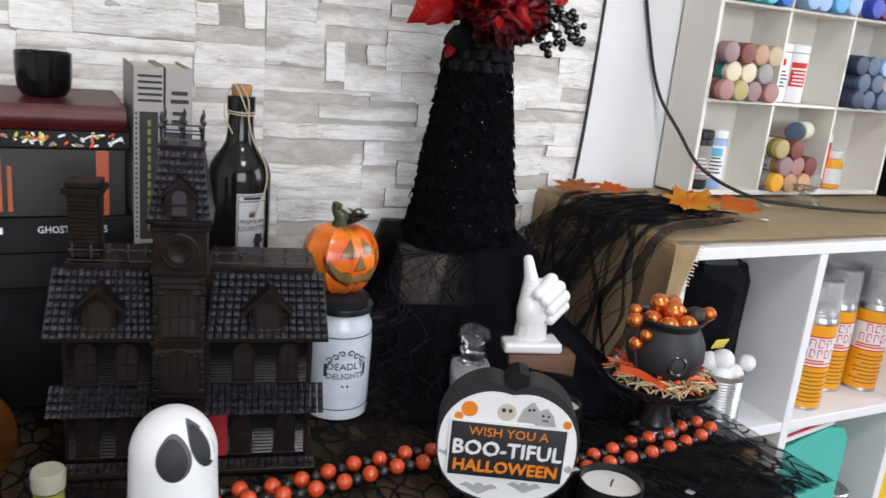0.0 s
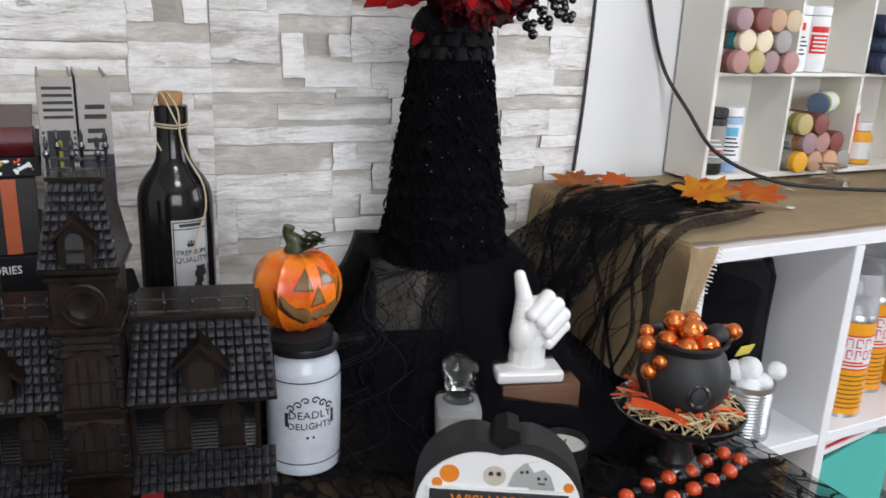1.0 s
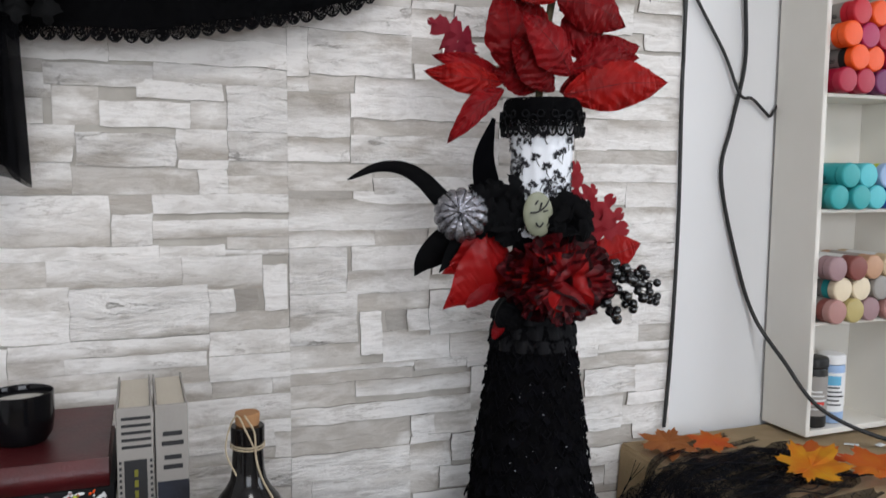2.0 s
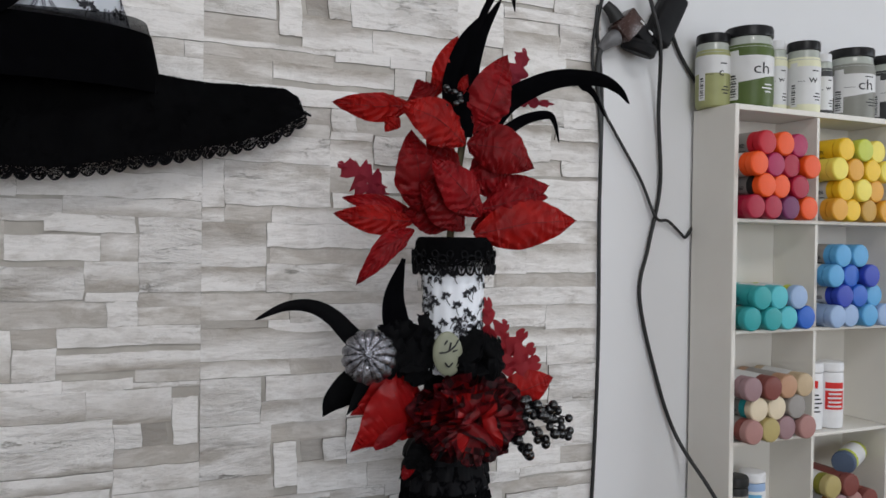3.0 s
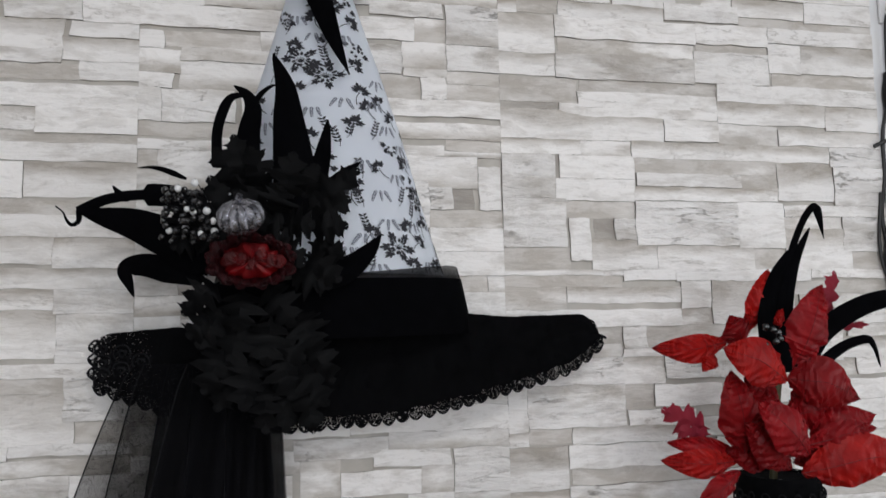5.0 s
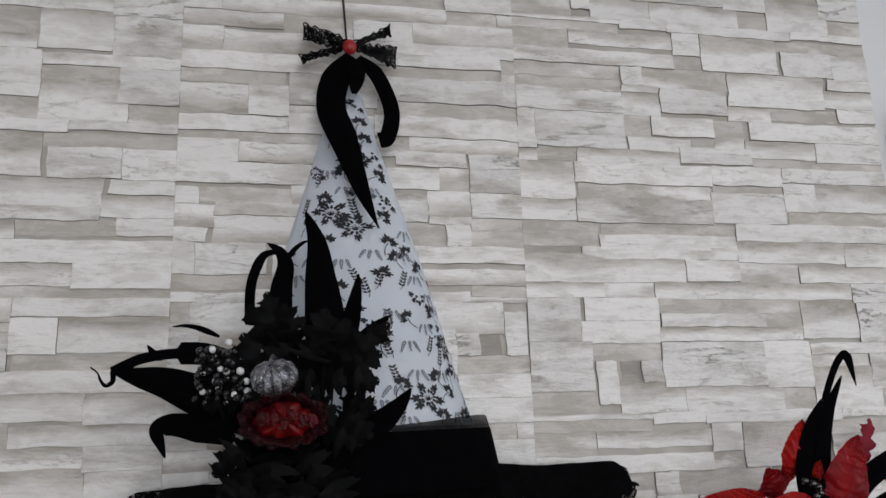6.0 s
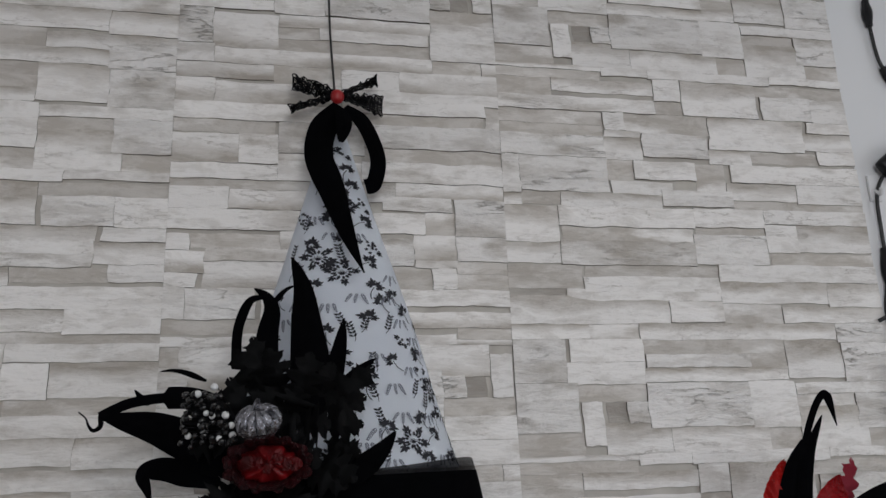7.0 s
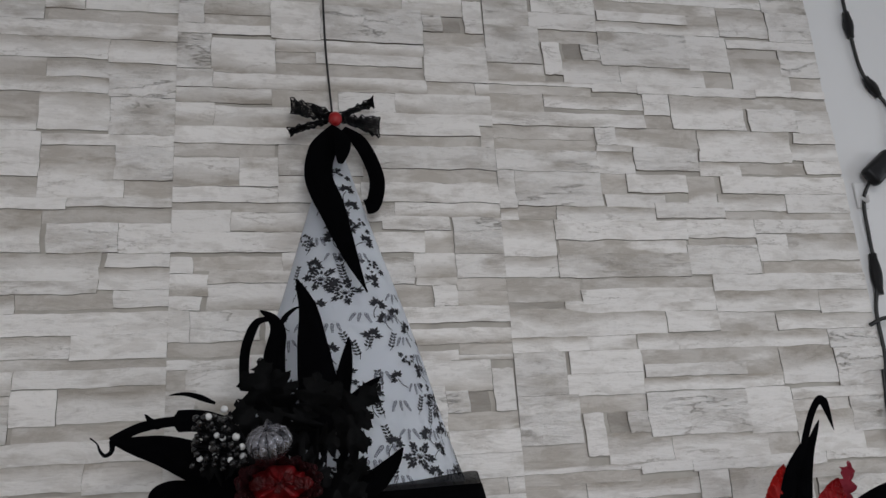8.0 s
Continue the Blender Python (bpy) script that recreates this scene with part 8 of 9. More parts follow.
# ---- the witch hat on the wall ----
def witch_hat():
    ox, oz = -0.215, 1.60
    t = thing("witch_hat", ox, -0.004, oz, "hanging witch hat of floral toile with black lace brim", "hat")
    L = lambda x, y, z: Vector((x - ox, y, z - oz))
    zb, zt, hw, dep = 1.690, 2.138, 0.140, 0.062
    cxb, cxt = -0.212, -0.215

    def crown(u, v, k=1.0, lift=0.0):
        a = math.pi * u
        q = 1 - v
        cx = cxb + (cxt - cxb) * v
        bulge = 1 + 0.02 * math.sin(v * 9 + u * 4)
        return L(cx - hw * q * bulge * math.cos(a) * k, -0.002 - dep * q * math.sin(a) * bulge * k - lift - 0.006 * math.sin(a), zb + (zt - zb) * v)
    part("crown", sheet(36, 40, lambda u, v: crown(u, v * 0.985), thick=-0.001), FABRICWHITE, t, "white toile fabric printed with black flowers")
    spots = [(0.002, 0.222, "bloom"), (-0.018, 0.240, "bloom"), (0.026, 0.236, "leafs"), (-0.040, 0.226, "leafs"), (0.037, 0.188, "leafs"), (0.066, 0.178, "leafs"), (-0.036, 0.186, "fern"), (-0.010, 0.184, "fern"), (0.012, 0.140, "sprig"), (0.017, 0.108, "berries"), (0.046, 0.092, "fern"), (0.076, 0.148, "fern"), (0.080, 0.126, "leafs"), (0.066, 0.112, "fern"), (0.098, 0.088, "bloom"), (0.098, 0.056, "leafs"), (0.060, 0.030, "bloom"), (0.036, 0.044, "leafs"), (0.018, 0.028, "fern"), (0.075, 0.010, "leafs")]
    spots += [(-0.032, 0.272, "sprig"), (-0.036, 0.292, "berries"), (0.024, 0.288, "leafs"), (0.028, 0.256, "berries"), (0.004, 0.312, "bloom"), (-0.012, 0.336, "leafs"), (0.008, 0.356, "leafs"), (0.0, 0.382, "berries"), (0.130, 0.020, "bloom"), (0.132, 0.054, "fern"), (0.118, 0.118, "leafs"), (-0.070, 0.150, "bloom"), (-0.050, 0.110, "leafs"), (-0.084, 0.100, "fern"), (-0.100, 0.060, "bloom"), (-0.060, 0.050, "berries"), (-0.030, 0.070, "leafs"), (-0.120, 0.020, "leafs"), (-0.010, 0.014, "bloom"), (-0.060, 0.190, "leafs")]
    spots += [(0.050, 0.222, "fern"), (-0.022, 0.205, "leafs"), (0.030, 0.205, "leafs"), (0.040, 0.150, "sprig"), (0.058, 0.168, "fern"), (-0.012, 0.150, "leafs"), (0.030, 0.072, "sprig"), (0.086, 0.104, "berries"), (0.052, 0.060, "fern"), (0.088, 0.036, "leafs"), (0.112, 0.060, "berries"), (0.110, 0.010, "leafs"), (0.090, 0.160, "leafs"), (-0.024, 0.256, "leafs"), (0.016, 0.272, "fern"), (0.012, 0.334, "leafs"), (0.104, 0.136, "fern"), (0.040, 0.010, "fern"), (0.046, 0.118, "leafs"), (0.000, 0.056, "sprig"), (0.024, 0.168, "leafs"), (0.000, 0.126, "leafs"), (0.062, 0.140, "berries"), (0.020, 0.088, "leafs"), (0.066, 0.076, "sprig"), (0.014, 0.196, "fern"), (0.074, 0.052, "leafs"), (0.030, 0.126, "fern"), (0.050, 0.196, "leafs"), (0.004, 0.262, "leafs"), (-0.006, 0.290, "leafs"), (0.018, 0.310, "berries")]

    def on_crown(s, z):
        v = min(0.97, max(0.003, z / (zt - zb)))
        q = 1 - v
        u = 0.5 + s / (math.pi * 0.100 * max(q, 0.08))
        return crown(min(0.985, max(0.015, u)), v, 1.0, 0.0011)
    jig = random.Random(17)
    spots += [(a + jig.uniform(-0.02, 0.02), b + jig.uniform(-0.02, 0.02), jig.choice(("leafs", "fern", "sprig", "fern"))) for a, b, kind in spots[::3]]
    sprig_print(on_crown, spots, 5, t, 0.70)
    # band and its sheer edge
    def band(u, v, z0, z1, k):
        a = math.pi * u
        return L(cxb - (hw + 0.010 + 0.012 * (1 - v)) * k * math.cos(a) * (0.80 if math.cos(a) > 0 else 1.05), -0.003 - (dep + 0.010 + 0.006 * (1 - v)) * k * math.sin(a), z0 + (z1 - z0) * v - 0.003 * math.cos(a))
    part("band", sheet(48, 8, lambda u, v: band(u, v, 1.622, 1.684, 1.0), thick=0.002), VELVET, t, "black felt band")
    part("sheer_ribbon", sheet(48, 6, lambda u, v: band(u, v * 0.5 + 0.5, 1.650, 1.694 + 0.004 * math.sin(u * 9), 0.972)), SHEER, t, "sheer black ribbon")
    # brim: a drooping half oval, lace-edged
    upper = ((-0.449, 1.625), (-0.434, 1.632), (-0.368, 1.637), (-0.221, 1.637), (-0.051, 1.647), (-0.001, 1.643), (0.088, 1.645), (0.103, 1.636), (0.113, 1.618))
    lower = ((-0.449, 1.585), (-0.414, 1.573), (-0.372, 1.558), (-0.315, 1.544), (-0.257, 1.538), (-0.197, 1.541), (-0.148, 1.542), (-0.098, 1.55), (-0.04, 1.563), (0.02, 1.576), (0.069, 1.59), (0.097, 1.608), (0.113, 1.618))

    def along(knots, x):
        for (xa, za), (xb, zc) in zip(knots, knots[1:]):
            if xa <= x <= xb:
                return za + (zc - za) * (x - xa) / (xb - xa)

    def brim(u, v):
        x = -0.448 + 0.56 * u
        top, low = along(upper, x), along(lower, x)
        y = -0.010 - 0.034 * (0.3 + 0.7 * v) * math.sin(math.pi * (0.03 + 0.94 * u)) ** 0.7 - 0.004 * math.sin(u * 21) * v * math.sin(math.pi * u)
        return L(x, y, top + (low - top) * v + 0.0012 * wave(u * 40, v * 3, 2.0))

    def trim(u, v, n=38):
        """The lace below the brim: a strip with a scalloped edge."""
        return brim(u, 1.0) + Vector((0, -0.002 - 0.002 * v, 0.004 - v * (0.010 + 0.007 * abs(math.sin(math.pi * n * u)) ** 0.7)))
    part("brim", sheet(90, 10, lambda u, v: brim(0.10 + 0.90 * u, v), thick=0.0015), VELVET, t, "black lace-covered felt brim")
    part("lace_trim", sheet(380, 4, trim), BLACKLACE, t, "scalloped black lace trim")
    part("lace_edge", tube([trim(i / 380, 1.0) for i in range(381)], 0.0011, 5, per=1), BLACKLEAF, t)
    part("lace_edge", tube([trim(i / 190, 0.45 + 0.3 * (i % 2)) for i in range(191)], 0.0006, 4, per=1), BLACKLEAF, t)
    part("lace_end", sheet(24, 24, lambda u, v: brim(0.14 * u, v) + Vector((-0.006 * (1 - u) * abs(math.sin(v * 9.4)), -0.002, 0))), OPENLACE, t, "open black lace at the end of the brim")
    for q in range(7):
        c0 = brim(0.016 + 0.034 * (q % 3), 0.28 + 0.10 * q) + Vector((0, -0.004, 0))
        for rad, step in ((0.0085, 0.785), (0.0045, 2.2)):
            part("lace_flower", tube([c0 + Vector((rad * math.cos(a * step), 0, rad * math.sin(a * step))) for a in range(9)], 0.0012, 5, per=2), BLACKLEAF, t)
    part("lace_edge", tube([brim(0.0, v / 30) + Vector((-0.006 * abs(math.sin(v / 30 * 9.4)), -0.002, 0)) for v in range(31)], 0.0011, 5, per=1), BLACKLEAF, t)
    scallops([brim(1.0, v / 3) for v in range(4)], 0.006, 0.0010, BLACKLEAF, t, (1, 0, -0.3))
    part("brim_texture", sheet(120, 14, lambda u, v: brim(0.012 + u * 0.98, v) + Vector((0, -0.0035 - 0.004 * wave(u * 50, v * 6, 1.0), 0))), BLACKLACE, t)
    # tulle tails
    for k, (x0, x1, a0, a1, z1) in enumerate(((-0.405, -0.36, -0.472, -0.39, 1.425), (-0.395, -0.33, -0.440, -0.345, 1.405), (-0.37, -0.275, -0.400, -0.262, 1.385), (-0.345, -0.262, -0.355, -0.250, 1.395), (-0.31, -0.262, -0.315, -0.252, 1.398), (-0.35, -0.27, -0.40, -0.30, 1.39))):
        def tail(u, v, x0=x0, x1=x1, a0=a0, a1=a1, z1=z1, k=k):
            top = x0 + (x1 - x0) * u
            bot = a0 + (a1 - a0) * u
            e = v ** 0.8
            pl = 0.010 * math.sin(u * (9 + 2 * k) + k) * (0.4 + v)
            return L(top + (bot - top) * e, -0.040 - 0.006 * k + pl - 0.01 * v, 1.60 + (z1 - 1.60) * v + 0.012 * math.sin(u * 7 + k) * v)
        part("tulle_tail", sheet(40, 24, tail), THINTULLE if k < 2 else TULLE, t, "sheer black tulle tail")
        part("tulle_hem", tube([tail(0.0, i / 12) for i in range(13)], 0.0008, 5, per=2), BLACKLEAF, t)
    # black velvet blades of the spray
    c = (-0.272, -0.085, 1.715)
    def bl(pts, w, fold=0.2, shape=None):
        blade([L(*p) for p in pts], w, VELVET, t, "velvet_leaf", fold, shape)
    taper = lambda s: max(0.02, (1 - s) ** 0.7) * min(1, 0.35 + s * 3)
    bl([(-0.246, -0.098, 1.736), (-0.247, -0.098, 1.794), (-0.252, -0.098, 1.841), (-0.256, -0.098, 1.879), (-0.268, -0.098, 1.913)], 0.052, 0.2, taper)
    bl([(-0.288, -0.09, 1.748), (-0.293, -0.09, 1.794), (-0.292, -0.09, 1.83), (-0.288, -0.09, 1.856), (-0.294, -0.09, 1.871), (-0.307, -0.09, 1.88)], 0.032, 0.2, taper)
    bl([(-0.295, -0.09, 1.871), (-0.31, -0.09, 1.867), (-0.319, -0.09, 1.849), (-0.323, -0.09, 1.829), (-0.323, -0.09, 1.802)], 0.01, 0.2, lambda s: min(1, 0.4 + 1.5 * s))
    bl([(-0.286, -0.088, 1.863), (-0.28, -0.088, 1.873), (-0.271, -0.088, 1.881), (-0.263, -0.088, 1.884)], 0.007, 0.2, taper)
    bl([(-0.233, -0.09, 1.755), (-0.221, -0.09, 1.796), (-0.215, -0.09, 1.826), (-0.212, -0.09, 1.848)], 0.026, 0.2, taper)
    bl([(-0.236, -0.092, 1.749), (-0.201, -0.092, 1.786), (-0.179, -0.092, 1.804)], 0.022, 0.2, taper)
    bl([(-0.236, -0.088, 1.68), (-0.195, -0.088, 1.692), (-0.172, -0.088, 1.71), (-0.158, -0.088, 1.728)], 0.036, 0.2, taper)
    bl([(-0.324, -0.09, 1.711), (-0.362, -0.09, 1.722), (-0.399, -0.09, 1.737), (-0.428, -0.09, 1.744), (-0.453, -0.09, 1.75)], 0.052, 0.2, lambda s: max(0.03, (1 - s) ** 0.75))
    bl([(-0.319, -0.092, 1.697), (-0.351, -0.092, 1.703), (-0.378, -0.092, 1.719), (-0.399, -0.092, 1.733)], 0.030, 0.2, taper)
    bl([(-0.341, -0.088, 1.758), (-0.368, -0.088, 1.766), (-0.4, -0.088, 1.766), (-0.424, -0.088, 1.762), (-0.439, -0.088, 1.756), (-0.452, -0.088, 1.749)], 0.022, 0.2, lambda s: 1.0 if s < 0.35 else 0.45)
    bl([(-0.451, -0.088, 1.75), (-0.451, -0.088, 1.74), (-0.457, -0.088, 1.736), (-0.462, -0.088, 1.741), (-0.465, -0.088, 1.748), (-0.472, -0.088, 1.754)], 0.0055, 0.2, lambda s: max(0.2, 1 - s))
    bl([(-0.335, -0.088, 1.681), (-0.362, -0.088, 1.69), (-0.387, -0.088, 1.697), (-0.403, -0.088, 1.696), (-0.408, -0.088, 1.69), (-0.404, -0.088, 1.679), (-0.399, -0.088, 1.666)], 0.03, 0.2, taper)
    bl([(-0.352, -0.088, 1.783), (-0.371, -0.088, 1.791), (-0.385, -0.088, 1.794), (-0.398, -0.088, 1.793)], 0.007, 0.2, taper)
    bl([(-0.403, -0.088, 1.763), (-0.413, -0.088, 1.766), (-0.421, -0.088, 1.775)], 0.012, 0.2, taper)
    # black oak leaves
    above = (((-0.292, -0.09, 1.768), (-0.326, -0.098, 1.814), 0.044), ((-0.292, -0.094, 1.776), (-0.307, -0.102, 1.827), 0.038), ((-0.275, -0.098, 1.77), (-0.292, -0.106, 1.814), 0.044), ((-0.258, -0.102, 1.758), (-0.247, -0.11, 1.809), 0.05), ((-0.241, -0.09, 1.755), (-0.224, -0.098, 1.8), 0.05), ((-0.236, -0.094, 1.748), (-0.181, -0.102, 1.795), 0.044), ((-0.233, -0.098, 1.739), (-0.19, -0.106, 1.764), 0.042), ((-0.233, -0.102, 1.73), (-0.193, -0.11, 1.735), 0.042), ((-0.233, -0.09, 1.72), (-0.195, -0.098, 1.705), 0.044))
    above_rest = (((-0.236, -0.094, 1.708), (-0.2, -0.102, 1.678), 0.044), ((-0.258, -0.098, 1.736), (-0.225, -0.106, 1.735), 0.05), ((-0.269, -0.102, 1.713), (-0.236, -0.11, 1.695), 0.05), ((-0.253, -0.09, 1.691), (-0.208, -0.098, 1.673), 0.044), ((-0.275, -0.094, 1.679), (-0.247, -0.102, 1.634), 0.05), ((-0.296, -0.098, 1.674), (-0.301, -0.106, 1.629), 0.057), ((-0.318, -0.102, 1.679), (-0.348, -0.11, 1.654), 0.044), ((-0.329, -0.09, 1.669), (-0.354, -0.098, 1.647), 0.038), ((-0.313, -0.094, 1.657), (-0.338, -0.102, 1.614), 0.05))
    below = (((-0.296, -0.098, 1.646), (-0.311, -0.106, 1.592), 0.057), ((-0.269, -0.102, 1.645), (-0.274, -0.11, 1.596), 0.057), ((-0.247, -0.09, 1.651), (-0.225, -0.098, 1.611), 0.057), ((-0.236, -0.094, 1.623), (-0.209, -0.102, 1.577), 0.05), ((-0.258, -0.098, 1.612), (-0.247, -0.106, 1.563), 0.057), ((-0.285, -0.102, 1.607), (-0.295, -0.11, 1.554), 0.057), ((-0.258, -0.09, 1.589), (-0.254, -0.098, 1.53), 0.04), ((-0.239, -0.094, 1.589), (-0.228, -0.102, 1.53), 0.044), ((-0.247, -0.098, 1.601), (-0.214, -0.106, 1.556), 0.044))
    below_rest = (((-0.312, -0.102, 1.619), (-0.332, -0.11, 1.571), 0.05), ((-0.296, -0.09, 1.602), (-0.322, -0.098, 1.554), 0.044), ((-0.34, -0.094, 1.736), (-0.367, -0.102, 1.762), 0.038), ((-0.335, -0.098, 1.724), (-0.365, -0.106, 1.712), 0.038), ((-0.269, -0.102, 1.747), (-0.258, -0.11, 1.774), 0.05), ((-0.28, -0.09, 1.72), (-0.247, -0.098, 1.719), 0.05), ((-0.275, -0.094, 1.623), (-0.236, -0.102, 1.6), 0.057), ((-0.323, -0.098, 1.646), (-0.348, -0.106, 1.625), 0.044), ((-0.274, -0.102, 1.58), (-0.274, -0.11, 1.532), 0.038))
    for k, (b, e, w) in enumerate(above + above_rest + below + below_rest):
        oak_leaf(L(*b), L(*e), w, BLACKOAK, t, "oak_leaf", 3, 0.008, k)
    for k, (x, z) in enumerate(((-0.356, 1.768), (-0.330, 1.786), (-0.300, 1.792), (-0.272, 1.788), (-0.248, 1.772), (-0.242, 1.748), (-0.366, 1.744), (-0.350, 1.722))):
        oak_leaf(L(-0.302, -0.082, 1.726), L(x, -0.092 - 0.003 * (k % 2), z), 0.052, BLACKOAK, t, "oak_leaf", 3, 0.006, 40 + k)
    # flower heart, pumpkin, berries
    glitter_pumpkin(t, L(-0.297, -0.150, 1.737), 0.0225, (-0.15, -0.45, 0.85))
    heart_red = material("deep_red_satin", (0.18, 0.002, 0.004), 0.42, second=(0.06, 0.001, 0.002), scale=60, contrast=0.35, bump=0.6, fine=160)
    hx, hz = -0.288, 1.698

    def heart(u, v):
        a, e = 2 * math.pi * u, math.pi * (v - 0.5)
        r = 1 + 0.05 * math.sin(a * 9 + v * 7) + 0.14 * wave(math.cos(a) * 4, math.sin(a) * 7, v * 5)
        return L(hx + 0.031 * math.cos(e) * math.cos(a) * r, -0.108 - 0.024 * math.sin(e) * r - 0.003 * math.sin(math.sin(a) * 14), hz + 0.019 * math.cos(e) * math.sin(a) * r)
    part("flower_heart", sheet(72, 30, heart), heart_red, t, "dark red gathered satin flower heart")
    for k in range(34):
        a = 2 * math.pi * k / 34
        q = 1 + 0.10 * math.sin(k * 2.4)
        arc_leaf(L(hx + 0.026 * math.cos(a), -0.112, hz + 0.014 * math.sin(a)), L(hx + 0.041 * q * math.cos(a), -0.120 - 0.005 * (k % 3), hz + 0.026 * q * math.sin(a)), 0.013, HATFRILL, t, 0, 0.004, "frill_petal", 0.001)
    for k in range(6):
        x = hx - 0.022 + 0.009 * k
        arc_leaf(L(x - 0.006, -0.124, hz - 0.004 + 0.004 * (k % 2)), L(x + 0.010, -0.134, hz + 0.006 - 0.004 * (k % 3)), 0.013, heart_red, t, 0, 0.004, "satin_petal", 0.001)
    rb = random.Random(9)
    pearls = ((-0.341, 1.777), (-0.355, 1.769), (-0.348, 1.752), (-0.342, 1.749), (-0.329, 1.749), (-0.352, 1.74), (-0.363, 1.73), (-0.349, 1.734), (-0.334, 1.727), (-0.322, 1.73), (-0.323, 1.739), (-0.328, 1.748))
    spots = [(x, z, True) for x, z in pearls] + [(rb.uniform(-0.37, -0.32), rb.uniform(1.719, 1.77), False) for k in range(60)]
    for x, z, white in spots:
        y = -0.118 - 0.016 * rb.random()
        part("berry_stem", tube([L(-0.315, -0.095, 1.735), L((x - 0.315) / 2, -0.105, (z + 1.735) / 2), L(x, y, z)], 0.0005, 4, per=2), BLACKLEAF, t)
        part("berry", ball(bmesh.new(), L(x, y, z - 0.004), rb.uniform(0.0029, 0.0038) if white else rb.uniform(0.0026, 0.004), 10, 8), WHITEBERRY if white else BLACKBERRY, t, "white pearl berry" if white else "")
    # loop, bow, bead and ribbons at the tip
    part("hanging_cord", tube([L(-0.226, -0.006, 2.6), L(-0.225, -0.006, 2.3), L(-0.217, -0.010, 2.147)], 0.0014, 8), CABLE, t)
    part("bead", ball(bmesh.new(), L(-0.215, -0.024, 2.143), 0.0088, 20, 12, (1, 0.9, 1.1)), material("red_glitter_bead", (0.35, 0.012, 0.014), 0.35, bump=0.4), t)
    knot = (-0.2135, 2.146)
    for k, (xa, za, xb, zc) in enumerate(((-0.271, 2.173, -0.270, 2.149), (-0.276, 2.129, -0.270, 2.119), (-0.165, 2.176, -0.164, 2.163), (-0.157, 2.146, -0.159, 2.121))):
        def mesh_strip(u, v, xa=xa, za=za, xb=xb, zc=zc, k=k):
            x = xa + (xb - xa) * v
            z = za + (zc - za) * v
            w = 0.25 + 0.75 * u ** 0.7
            px = knot[0] + (x - knot[0]) * u
            pz = knot[1] + ((za + zc) / 2 - knot[1]) * u + (z - (za + zc) / 2) * w
            jag = 0.0018 * math.sin(u * 47 + k) * (1 if v > 0.5 else -1) * abs(2 * v - 1)
            return L(px, -0.022 - 0.003 * math.sin(v * 9 + u * 5 + k), pz + jag)
        strip = part("bow_strip", sheet(24, 8, mesh_strip, thick=0.0006), BOWMESH, t, "open black mesh bow strip")
        cords = bmesh.new()
        for q in (0.0, 0.33, 0.66, 1.0):
            tube([mesh_strip(i / 12, q) + Vector((0, -0.001, 0.0012 * math.sin(i * 2.9 + q * 7))) for i in range(13)], 0.0009, 5, cords, 2)
        for i in range(3, 13):
            tube([mesh_strip(i / 12, 0.0), mesh_strip(i / 12 - 0.03, 0.5), mesh_strip(i / 12 + 0.02, 1.0)], 0.0007, 4, cords, 2)
        tagged(part("bow_cord", cords, BLACKLEAF, strip), kind="stuff")
    rib = lambda s: min(1, 0.55 + s * 2.2) * (1.0 if s < 0.55 else max(0.05, 1 - ((s - 0.55) / 0.45) ** 1.2))
    bl([(-0.212, -0.026, 2.130), (-0.232, -0.034, 2.097), (-0.238, -0.040, 2.057), (-0.224, -0.052, 2.012), (-0.205, -0.062, 1.95), (-0.188, -0.072, 1.903)], 0.034, 0.15, rib)
    bl([(-0.206, -0.026, 2.128), (-0.186, -0.030, 2.110), (-0.172, -0.034, 2.080), (-0.166, -0.036, 2.052), (-0.172, -0.036, 2.024), (-0.182, -0.036, 2.020)], 0.019, 0.15, lambda s: min(1, 0.6 + s * 2))
    bl([(-0.214, -0.036, 2.124), (-0.208, -0.042, 2.102), (-0.212, -0.046, 2.072)], 0.020, 0.15)
    return t


witch_hat()


